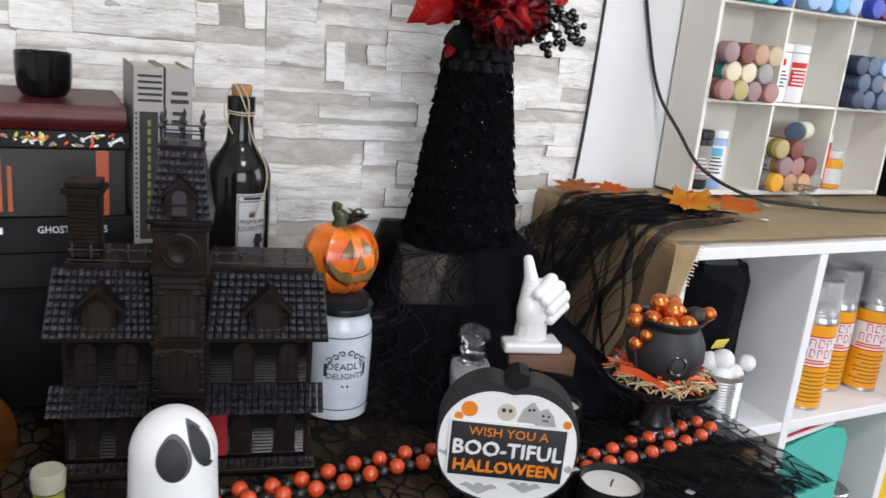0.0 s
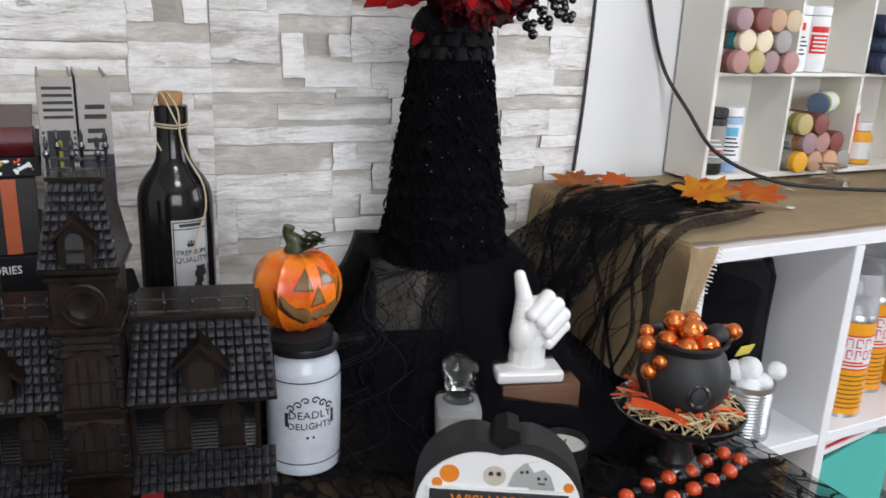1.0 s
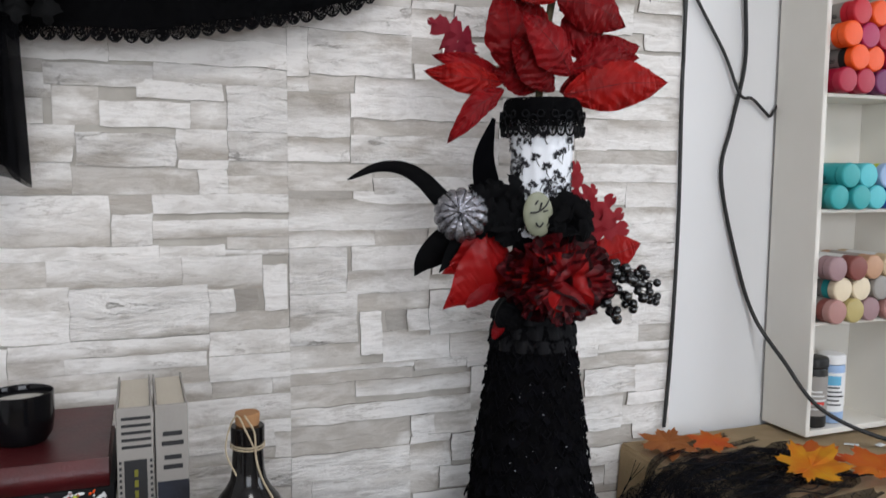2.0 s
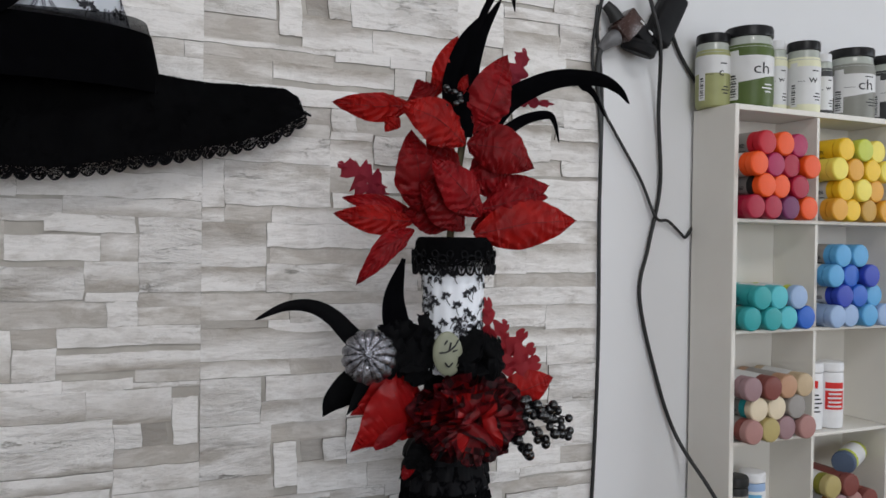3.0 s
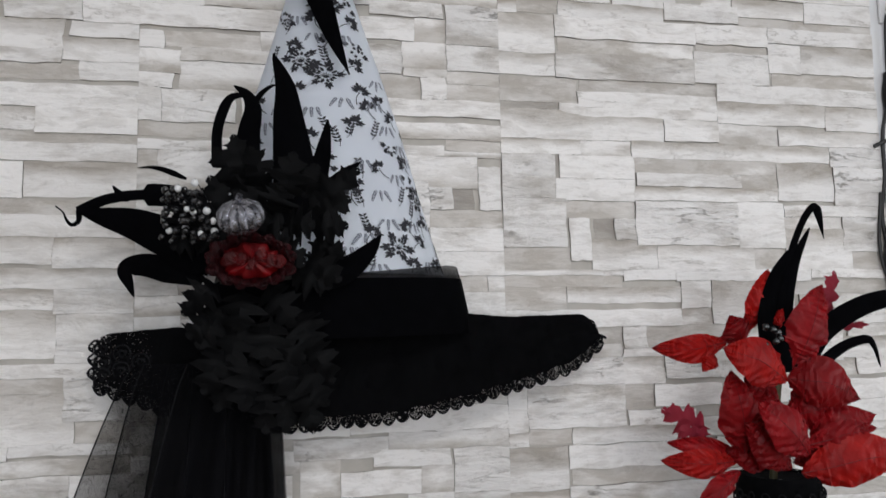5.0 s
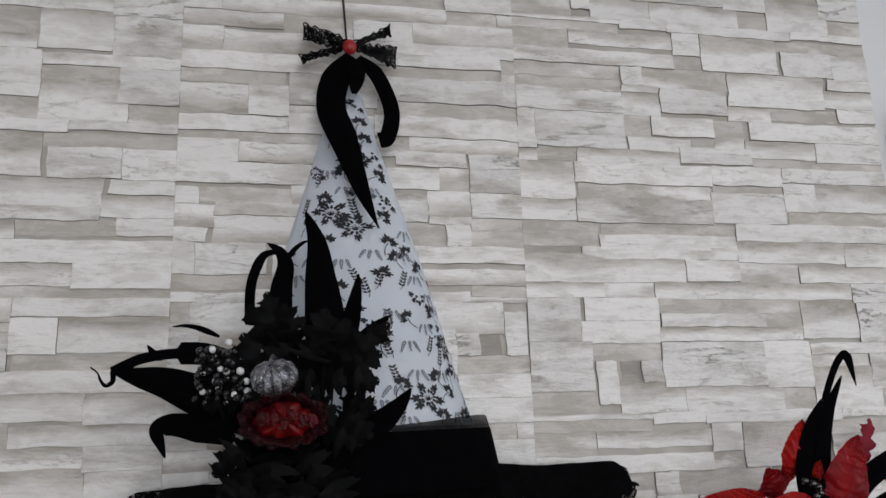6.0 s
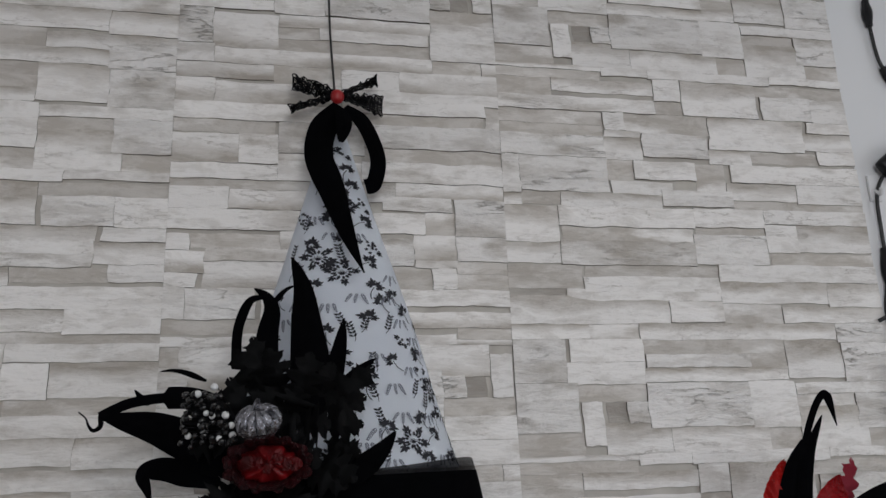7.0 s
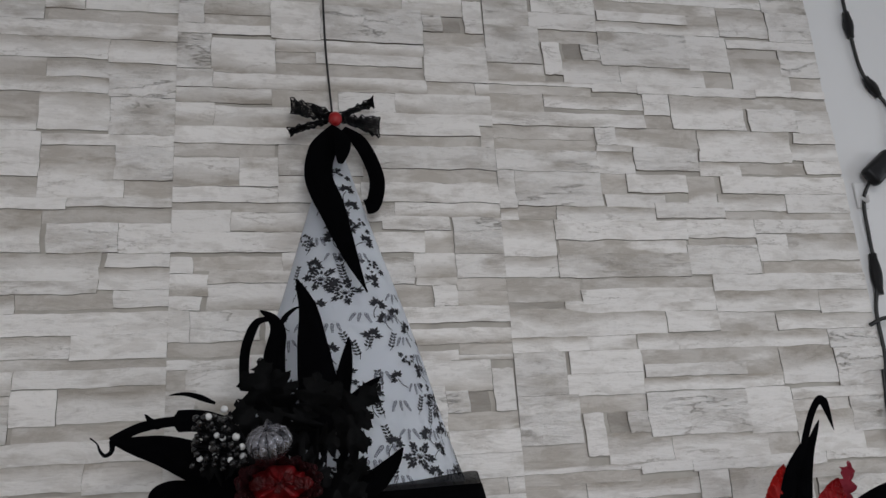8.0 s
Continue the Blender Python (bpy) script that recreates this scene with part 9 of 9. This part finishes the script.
# ---- the flower tower ----
def flower_tower():
    cx, cy = 0.2270, -0.168
    t = thing("flower_tower", cx, cy, RTOP + 0.0015, "black ruffled cone topped with red leaves and flowers", "floral decoration")
    oz = RTOP + 0.0015
    L = lambda x, y, z: Vector((x - cx, y - cy, z - oz))
    cone_r = lambda z: 0.0765 - (z - oz) / (1.255 - oz) * 0.0370
    part("cone", lathe([(cone_r(oz) * 0.92, 0.0), (cone_r(1.13) * 0.92, 1.13 - oz), (cone_r(1.255) * 0.92, 1.255 - oz)], 40), VELVET, t)
    rd = random.Random(31)
    for k in range(30):
        z = oz + 0.010 + k * 0.0084
        r = cone_r(z)
        n = 96
        bm = bmesh.new()
        ph = rd.uniform(0, 6.28)
        m = rd.choice((13, 17, 19, 23))
        rows = []
        for j in range(4):
            q = j / 3
            row = []
            for i in range(n):
                a = 2 * math.pi * i / n
                ruffle = (math.sin(m * a + ph) * 0.0010 + 0.0060 * wave(a * 9 + k * 3, k * 1.7, 0.4) + 0.0030 * wave(a * 27, k * 4.1, 3.0)) * q
                scal = (0.002 * abs(math.sin(m * a / 2 + ph / 2)) + 0.010 * wave(a * 7, k * 2.3, 7.0) + 0.005 * wave(a * 21, k * 5.3, 2.0)) * q + 0.005 * wave(a * 3, k * 3.1, 11.0)
                rr = r * 0.925 + 0.0045 * q + ruffle + 0.002 * wave(a * 3, k, q)
                row.append(bm.verts.new((rr * math.cos(a), rr * math.sin(a), z - oz + 0.006 - 0.014 * q - scal)))
            rows.append(row)
        for a, b in zip(rows, rows[1:]):
            for i in range(n):
                bm.faces.new((a[i], a[(i + 1) % n], b[(i + 1) % n], b[i]))
        part("ruffle", bm, BLACKLACE if k % 3 else VELVET, t, "black lace ruffle")
        fr = bmesh.new()
        for i in range(0, n, 3):
            a = 2 * math.pi * i / n
            rr = r * 0.925 + 0.005 + rd.uniform(-0.002, 0.0025)
            a += rd.uniform(-0.1, 0.1)
            p = Vector((rr * math.cos(a), rr * math.sin(a), z - oz - 0.011 + rd.uniform(-0.007, 0.005)))
            o = Vector((math.cos(a), math.sin(a), 0))
            s = Vector((-math.sin(a), math.cos(a), 0)) * 0.0055
            tube([p - s, p + o * 0.003 * rd.random() + Vector((0, 0, -0.004 - 0.006 * rd.random())), p + s], rd.uniform(0.0005, 0.001), 4, fr, 2)
        part("fringe", fr, VELVET, t)
    sq = bmesh.new()
    for k in range(40):
        a = radians(rd.uniform(-140, -40))
        z = rd.uniform(1.02, 1.24)
        r = cone_r(z) + 0.004
        ball(sq, (r * math.cos(a), r * math.sin(a), z - oz), 0.0009, 6, 4)
    tagged(part("sequin", sq, SILVERGLITTER, t), kind="stuff")
    # satin collar
    for q, (z, r) in enumerate(((1.232, 0.0405), (1.246, 0.0395), (1.260, 0.038))):
        part("collar", lathe([(r - 0.006, z - oz + 0.014), (r, z - oz + 0.006), (r + 0.004, z - oz - 0.002), (r + 0.005, z - oz - 0.010)], 90, cap=False, wobble=lambda a, zz, q=q: 1 + 0.05 * math.sin(13 * a + q * 2)), BLACKLEAF, t, "black satin ruffle collar")
    part("post", lathe([(0.03, 1.24 - oz), (0.02, 1.36 - oz)], 16), VELVET, t)
    # printed pot with lace rim
    pz0, pz1 = 1.335, 1.462
    pot_r = lambda z: 0.0275 + (z - pz0) / (pz1 - pz0) * 0.0055
    hx = 0.0065  # the pot leans a little off the cone
    part("pot", lathe([(pot_r(pz0) * 0.9, pz0 - oz), (pot_r(pz0), pz0 + 0.003 - oz), (pot_r(pz1), pz1 - oz), (pot_r(pz1) * 0.9, pz1 - oz), (pot_r(pz1) * 0.88, pz1 - 0.02 - oz)], 72, m=Matrix.Translation((hx, 0, 0)), wobble=lambda a, z: 1 + 0.022 * math.cos(14 * a)), FABRICWHITE, t, "white floral toile fabric pot")
    rp = random.Random(44)
    spots = [(-0.052 + 0.0105 * i + rp.uniform(-0.003, 0.003), 0.010 + 0.0145 * j + (i % 2) * 0.007 + rp.uniform(-0.003, 0.003), "bloom" if (i + 2 * j) % 3 == 0 else "leafs") for i in range(10) for j in range(8) if (i * 3 + j * 5) % 8 > j - 3]

    def on_pot(s, z):
        r = pot_r(pz0 + z) * 1.0 + 0.0012
        a = s / r - math.pi / 2 - 0.35
        return Vector((hx + r * math.cos(a) * (1 + 0.022 * math.cos(14 * a)), r * math.sin(a) * (1 + 0.022 * math.cos(14 * a)), pz0 + z - oz))
    sprig_print(on_pot, spots, 12, t, 0.42)
    flare = lambda a, z: 1 + 0.05 * math.sin(9 * a) * max(0, min(1, (1.475 - oz - z) / 0.04))
    part("lace_rim", lathe([(0.0415, 1.449 - oz), (0.0415, 1.454 - oz), (0.0410, 1.463 - oz), (0.0400, 1.473 - oz), (0.037, 1.478 - oz), (0.034, 1.476 - oz), (0.033, 1.465 - oz)], 90, m=Matrix.Translation((hx, 0, 0)), cap=False, wobble=flare), BLACKLACE, t, "black lace rim")
    part("rim_core", lathe([(0.0350, 1.456 - oz), (0.0380, 1.468 - oz), (0.0355, 1.475 - oz), (0.02, 1.473 - oz)], 48, m=Matrix.Translation((hx, 0, 0))), VELVET, t)
    for k in range(9):
        a0 = 2 * math.pi * (k + 0.25) / 9
        ringp = [Vector((hx + 0.0413 * (1 + 0.05 * math.sin(9 * a)) * math.cos(a), 0.0413 * (1 + 0.05 * math.sin(9 * a)) * math.sin(a), 1.450 - oz)) for a in (a0, a0 + 0.233, a0 + 0.465, a0 + 0.698)]
        scallops(ringp, 0.010, 0.0011, BLACKLEAF, t)
        mid = a0 + 0.349
        for q, (da, dz, r) in enumerate(((0.0, 0.012, 0.0055), (-0.18, 0.020, 0.0035), (0.18, 0.020, 0.0035))):
            c0 = Vector((hx + 0.0428 * math.cos(mid + da), 0.0428 * math.sin(mid + da), 1.449 - oz + dz * 0.8 - 0.004))
            sd = Vector((-math.sin(mid), math.cos(mid), 0))
            part("lace_flower", tube([c0 + sd * r * math.cos(i * 1.047) + Vector((0, 0, r * math.sin(i * 1.047))) for i in range(7)], 0.0010, 5, per=2), BLACKLEAF, t)
    # upper stem and leaves
    part("stem", tube([L(cx, cy, 1.46), L(0.236, cy, 1.54), L(0.246, cy, 1.60), L(0.250, cy, 1.63)], 0.004, 8), material("brown_green_stem", (0.08, 0.07, 0.03), 0.7), t)
    dark_leaf = MAGNOLIARED
    upper = (((0.185, 1.611), (0.099, 1.607), 0.030, BRIGHTLEAF, 0.004, -0.172), ((0.168, 1.604), (0.155, 1.583), 0.021, BRIGHTLEAF, 0, -0.168), ((0.232, 1.572), (0.16, 1.606), 0.049, BRIGHTLEAF, -0.004, -0.200), ((0.207, 1.622), (0.229, 1.684), 0.029, BRIGHTLEAF, 0, -0.176), ((0.204, 1.606), (0.189, 1.637), 0.037, dark_leaf, 0, -0.166), ((0.247, 1.583), (0.279, 1.667), 0.052, REDLEAF, 0, -0.190), ((0.237, 1.574), (0.311, 1.552), 0.054, dark_leaf, -0.006, -0.194), ((0.264, 1.516), (0.334, 1.535), 0.042, REDLEAF, 0, -0.186), ((0.252, 1.506), (0.33, 1.522), 0.030, REDLEAF, -0.004, -0.192), ((0.244, 1.481), (0.361, 1.498), 0.054, BRIGHTLEAF, -0.004, -0.198), ((0.248, 1.5), (0.19, 1.555), 0.047, REDLEAF, 0, -0.206))
    lower = (((0.191, 1.501), (0.176, 1.583), 0.050, dark_leaf, 0, -0.184), ((0.236, 1.485), (0.184, 1.533), 0.042, dark_leaf, 0, -0.192), ((0.185, 1.493), (0.100, 1.499), 0.030, BRIGHTLEAF, 0.002, -0.178), ((0.186, 1.503), (0.11, 1.515), 0.021, REDLEAF, 0, -0.172), ((0.183, 1.485), (0.121, 1.431), 0.025, REDLEAF, -0.01, -0.186), ((0.231, 1.5), (0.219, 1.562), 0.048, dark_leaf, 0, -0.178), ((0.254, 1.523), (0.287, 1.578), 0.044, dark_leaf, 0, -0.172), ((0.242, 1.535), (0.199, 1.575), 0.038, dark_leaf, 0, -0.170), ((0.243, 1.535), (0.294, 1.547), 0.044, REDLEAF, 0, -0.178), ((0.229, 1.488), (0.174, 1.505), 0.032, dark_leaf, 0, -0.170), ((0.229, 1.62), (0.235, 1.645), 0.011, BRIGHTLEAF, 0, -0.182), ((0.254, 1.487), (0.305, 1.506), 0.032, dark_leaf, 0, -0.172))
    for (bx, bz), (ex, ez), w, mat, sag, y in upper + lower:
        arc_leaf(L(bx, y + 0.006, bz), L(ex, y - 0.002, ez), w * 0.97, mat, t, sag, 0.010, "red_leaf", 0.0030, 0.36, MAGNOLIA, 0.35 * math.sin(bx * 900 + ez * 300))
    for k, (b, e) in enumerate((((0.300, -0.165, 1.632), (0.314, -0.17, 1.684)), ((0.298, -0.165, 1.632), (0.302, -0.17, 1.665)), ((0.300, -0.165, 1.625), (0.352, -0.17, 1.626)), ((0.156, -0.175, 1.526), (0.103, -0.178, 1.548)), ((0.160, -0.172, 1.520), (0.118, -0.175, 1.527)))):
        oak_leaf(L(*b), L(*e), (0.036, 0.022, 0.014, 0.034, 0.026)[k], PINKLEAF, t, "oak_leaf", 3, 0.004, 100 + k)
    taper = lambda s: max(0.03, (1 - s) ** 0.6) * min(1, 0.4 + s * 3)

    def bl(pts, w, mat=VELVET, fold=0.25, shape=taper):
        blade([L(*p) for p in pts], w, mat, t, "velvet_leaf", fold, shape)
    bl([(0.228, -0.187, 1.590), (0.222, -0.187, 1.634), (0.234, -0.187, 1.674), (0.253, -0.187, 1.700)], 0.027, shape=lambda s: 1 - 0.55 * s)
    bl([(0.248, -0.187, 1.690), (0.257, -0.187, 1.712), (0.271, -0.186, 1.737), (0.283, -0.185, 1.749), (0.289, -0.184, 1.744), (0.294, -0.183, 1.716)], 0.010, shape=lambda s: 0.75 if s < 0.75 else max(0.05, 1.1 - 1.1 * ((s - 0.75) / 0.25) ** 1.5))
    bl([(0.238, -0.189, 1.580), (0.240, -0.189, 1.638), (0.254, -0.188, 1.688), (0.276, -0.186, 1.727)], 0.024)
    bl([(0.246, -0.187, 1.562), (0.262, -0.187, 1.592), (0.290, -0.187, 1.624), (0.341, -0.190, 1.649), (0.394, -0.192, 1.654), (0.422, -0.192, 1.645), (0.436, -0.192, 1.630)], 0.030)
    bl([(0.372, -0.187, 1.648), (0.390, -0.188, 1.640), (0.408, -0.188, 1.612)], 0.012)
    bl([(0.262, -0.186, 1.570), (0.282, -0.186, 1.588), (0.307, -0.186, 1.604), (0.335, -0.185, 1.611), (0.344, -0.185, 1.603), (0.350, -0.184, 1.582)], 0.015)
    for k in range(12):
        a = 0.7 * k
        part("berry", ball(bmesh.new(), L(0.216 + 0.009 * math.cos(a * 2), -0.196 - 0.003 * (k % 3), 1.617 + 0.009 * math.sin(a)), 0.0035, 10, 8), BLACKBERRY, t)
    # lower flowers
    glitter_pumpkin(t, L(0.130, -0.203, 1.3625), 0.0268, (-0.42, -0.87, 0.26))
    bm = bmesh.new()
    ball(bm, (0, 0, 0), 1, 28, 14, (0.0152, 0.0045, 0.0225))
    bmesh.ops.transform(bm, matrix=Matrix.Translation(L(0.211, -0.206, 1.362)) @ pose(0, 0, 0, 0, -4, -14), verts=bm.verts)
    cam_ob = part("cameo", bm, material("pale_green_cameo", (0.29, 0.30, 0.215), 0.45, second=(0.22, 0.23, 0.16), scale=60), t, "pale green oval cameo with dark branches")
    br = bmesh.new()
    for pts in (((-0.010, 0.002), (-0.002, 0.003), (0.006, 0.008), (0.010, 0.014)), ((0.0, 0.004), (0.002, 0.012)), ((-0.004, -0.008), (0.0, -0.012), (0.004, -0.008)), ((-0.005, 0.010), (-0.002, 0.014)), ((0.004, 0.003), (0.009, 0.004))):
        tube([L(0.210 + x, -0.2115 + 6 * x * x, 1.362 + z) for x, z in pts], 0.0009, 5, br, 3)
    part("branch_print", br, INK, cam_ob)
    bl([(0.158, -0.165, 1.352), (0.131, -0.155, 1.374), (0.110, -0.148, 1.396), (0.088, -0.146, 1.407), (0.062, -0.146, 1.407), (0.033, -0.146, 1.395)], 0.023, BLACKLEAF, 0.2)
    leafy = lambda s: min(1, 0.45 + 1.8 * s) * (1.0 if s < 0.4 else max(0.02, 1 - ((s - 0.4) / 0.6) ** 1.4))
    bl([(0.158, -0.185, 1.352), (0.130, -0.180, 1.336), (0.106, -0.172, 1.316), (0.096, -0.165, 1.300)], 0.034, BLACKLEAF, 0.2, leafy)
    bl([(0.160, -0.190, 1.350), (0.134, -0.192, 1.332), (0.112, -0.192, 1.306)], 0.024, BLACKLEAF, 0.2, leafy)
    bl([(0.184, -0.186, 1.330), (0.168, -0.190, 1.375), (0.160, -0.190, 1.415), (0.170, -0.188, 1.456)], 0.027, VELVET, 0.2, lambda s: 1.0 if s < 0.5 else max(0.15, 1 - 0.9 * ((s - 0.5) / 0.5) ** 1.5))
    bl([(0.186, -0.196, 1.330), (0.178, -0.200, 1.36), (0.176, -0.196, 1.395)], 0.030, BLACKLEAF)
    for k in range(14):
        a = radians(15 + k * 25.7)
        b = (0.176, -0.192, 1.366)
        l = 0.030 + 0.006 * (k % 3)
        oak_leaf(L(*b), L(b[0] + l * math.cos(a), -0.196 + 0.006 * (k % 2), b[2] + l * math.sin(a)), 0.030, BLACKLEAF, t, "black_petal", 3, 0.008, 120 + k)
    for k in range(20):
        a = radians(k * 137.5)
        b = (0.245, -0.198, 1.353)
        l = 0.024 + 0.015 * k / 20
        oak_leaf(L(b[0], b[1] - 0.008 + 0.0006 * k, b[2]), L(b[0] + l * math.cos(a), -0.214 + 0.001 * k, b[2] + l * 0.95 * math.sin(a)), 0.036, BLACKLEAF, t, "black_petal", 3, 0.012, 140 + k)
    # red ruffled rose: rings of broad cupped petals, each edged with a dark glittered band
    rr = random.Random(6)
    heart = (0.235, -0.203, 1.298)
    part("rose_heart", ball(bmesh.new(), L(heart[0], heart[1] + 0.014, heart[2]), 0.034, 20, 14, (1, 0.5, 0.9)), GLITTERRED, t)
    for ring, (n, rad, y) in enumerate(((3, 0.020, -0.026), (5, 0.034, -0.020), (7, 0.047, -0.011), (9, 0.056, 0.000), (9, 0.060, 0.010))):
        for k in range(n):
            a = 2 * math.pi * (k + 0.4 * ring) / n + rr.uniform(-0.25, 0.25)
            w = (2 * math.pi * rad / n) * rr.uniform(0.75, 1.0)
            rl = rad * rr.uniform(0.86, 1.08)
            ph, ph2 = rr.uniform(0, 6), rr.uniform(0, 6)

            def petal(u, v, a=a, rad=rl, w=w, y=y, ph=ph, ph2=ph2):
                e = (u - 0.5) * 2
                d = Vector((math.cos(a), 0, math.sin(a) * 0.78))
                s = Vector((-math.sin(a), 0, math.cos(a) * 0.78))
                p = Vector(L(*heart)) + d * (rad * (0.20 + 0.80 * v) * (1 - 0.16 * e * e + 0.05 * v * math.sin(e * 7 + ph2))) + s * (w * e * (0.35 + 0.65 * v))
                p.y += y - 0.016 * v * (1 - v) * 2 - 0.010 * v ** 4 + (0.007 * math.sin(e * 4.5 + ph) + 0.003 * math.sin(e * 11 + ph2)) * v
                return p
            own = part("rose_petal", sheet(14, 8, petal, thick=0.0006), DEEPROSE if (k + ring) % 3 else SATINBRIGHT, t)
            band = lambda u, v, petal=petal, ph=ph: petal(u, 0.80 + 0.06 * math.sin(u * 23 + ph) + v * (0.22 - 0.06 * math.sin(u * 23 + ph))) + Vector((0, -0.0012 - 0.0012 * math.sin(u * 31), 0))
            part("glitter_edge", sheet(24, 3, band, thick=0.0008), GLITTERRED if (k + ring) % 2 else HATFRILL, own)
    for b, e, w in (((0.192, -0.186, 1.320), (0.116, -0.192, 1.270), 0.068), ((0.188, -0.180, 1.326), (0.117, -0.186, 1.304), 0.052)):
        arc_leaf(L(*b), L(*e), w, SATINBRIGHT, t, -0.006, 0.010, "satin_leaf", 0.0016, 0.22, lambda s: min(1.0, 0.55 + 1.3 * s) * (1.0 if s < 0.45 else max(0.0, 1 - ((s - 0.45) / 0.55) ** 1.3)), 0.5)
    arc_leaf(L(0.180, -0.190, 1.300), L(0.139, -0.196, 1.272), 0.018, REDLEAF, t, 0, 0.004, "satin_leaf", 0.0008)
    arc_leaf(L(0.278, -0.180, 1.309), L(0.345, -0.186, 1.328), 0.040, BRIGHTLEAF, t, 0, 0.008, "red_leaf", 0.0014, 0.25, MAGNOLIA)
    for k, (b, e, w) in enumerate((((0.266, -0.178, 1.366), (0.267, -0.180, 1.416), 0.022), ((0.264, -0.180, 1.372), (0.292, -0.182, 1.388), 0.024), ((0.276, -0.178, 1.338), (0.291, -0.180, 1.379), 0.026), ((0.278, -0.180, 1.336), (0.313, -0.182, 1.380), 0.030), ((0.276, -0.181, 1.338), (0.331, -0.184, 1.345), 0.034), ((0.276, -0.184, 1.340), (0.323, -0.186, 1.363), 0.030))):
        oak_leaf(L(*b), L(*e), w * 0.95, OAKRED, t, "oak_leaf", 3, 0.005, 170 + k, True)
    for k in range(5):
        arc_leaf(L(0.205, -0.190, 1.275), L(0.170 + 0.014 * k, -0.200, 1.252 - 0.006 * (k % 2)), 0.026, BLACKLEAF, t, 0, 0.006, "black_petal", 0.001, 0.3)
    arc_leaf(L(0.185, -0.185, 1.262), L(0.174, -0.185, 1.235), 0.014, REDLEAF, t, 0, 0.004, "red_leaf")
    # black berry spray on fine stems
    for k, (ex, ez) in enumerate(((0.302, 1.306), (0.352, 1.288), (0.345, 1.300), (0.358, 1.270), (0.332, 1.262), (0.308, 1.250), (0.322, 1.290), (0.300, 1.280))):
        stem_bm = bmesh.new()
        tube([L(0.275, -0.195, 1.300), L((0.275 + ex) / 2, -0.203, (1.300 + ez) / 2 + 0.004), L(ex, -0.205, ez)], 0.0007, 5, stem_bm, 4)
        part("berry_stem", stem_bm, BLACKLEAF, t)
        n = 10 if k not in (3, 4) else 6
        for q in range(n):
            u = 1.0 - (0.085 if k != 3 else 0.06) * q
            x, z = 0.275 + (ex - 0.275) * u + rr.uniform(-0.004, 0.004), 1.300 + (ez - 1.300) * u + rr.uniform(-0.005, 0.005)
            part("berry", ball(bmesh.new(), L(x, -0.203 + rr.uniform(-0.007, 0.007), z), rr.uniform(0.0044, 0.0060), 10, 8), BLACKBERRY, t)
    return t


flower_tower()

# ---- the stones of the wallpaper ----
stone_strip(0.0, 0.527, 0.0, 0.1254, 0.84, 2.55, 1)
stone_strip(-0.413, 0.0, 0.081, 2.8814, 0.84, 2.55, 2, True)
stone_strip(-0.942, -0.413, -0.942, 0.4694, 0.84, 2.55, 3)
stone_strip(-1.47, -0.942, -1.40, 0.2, 0.84, 1.75, 4)
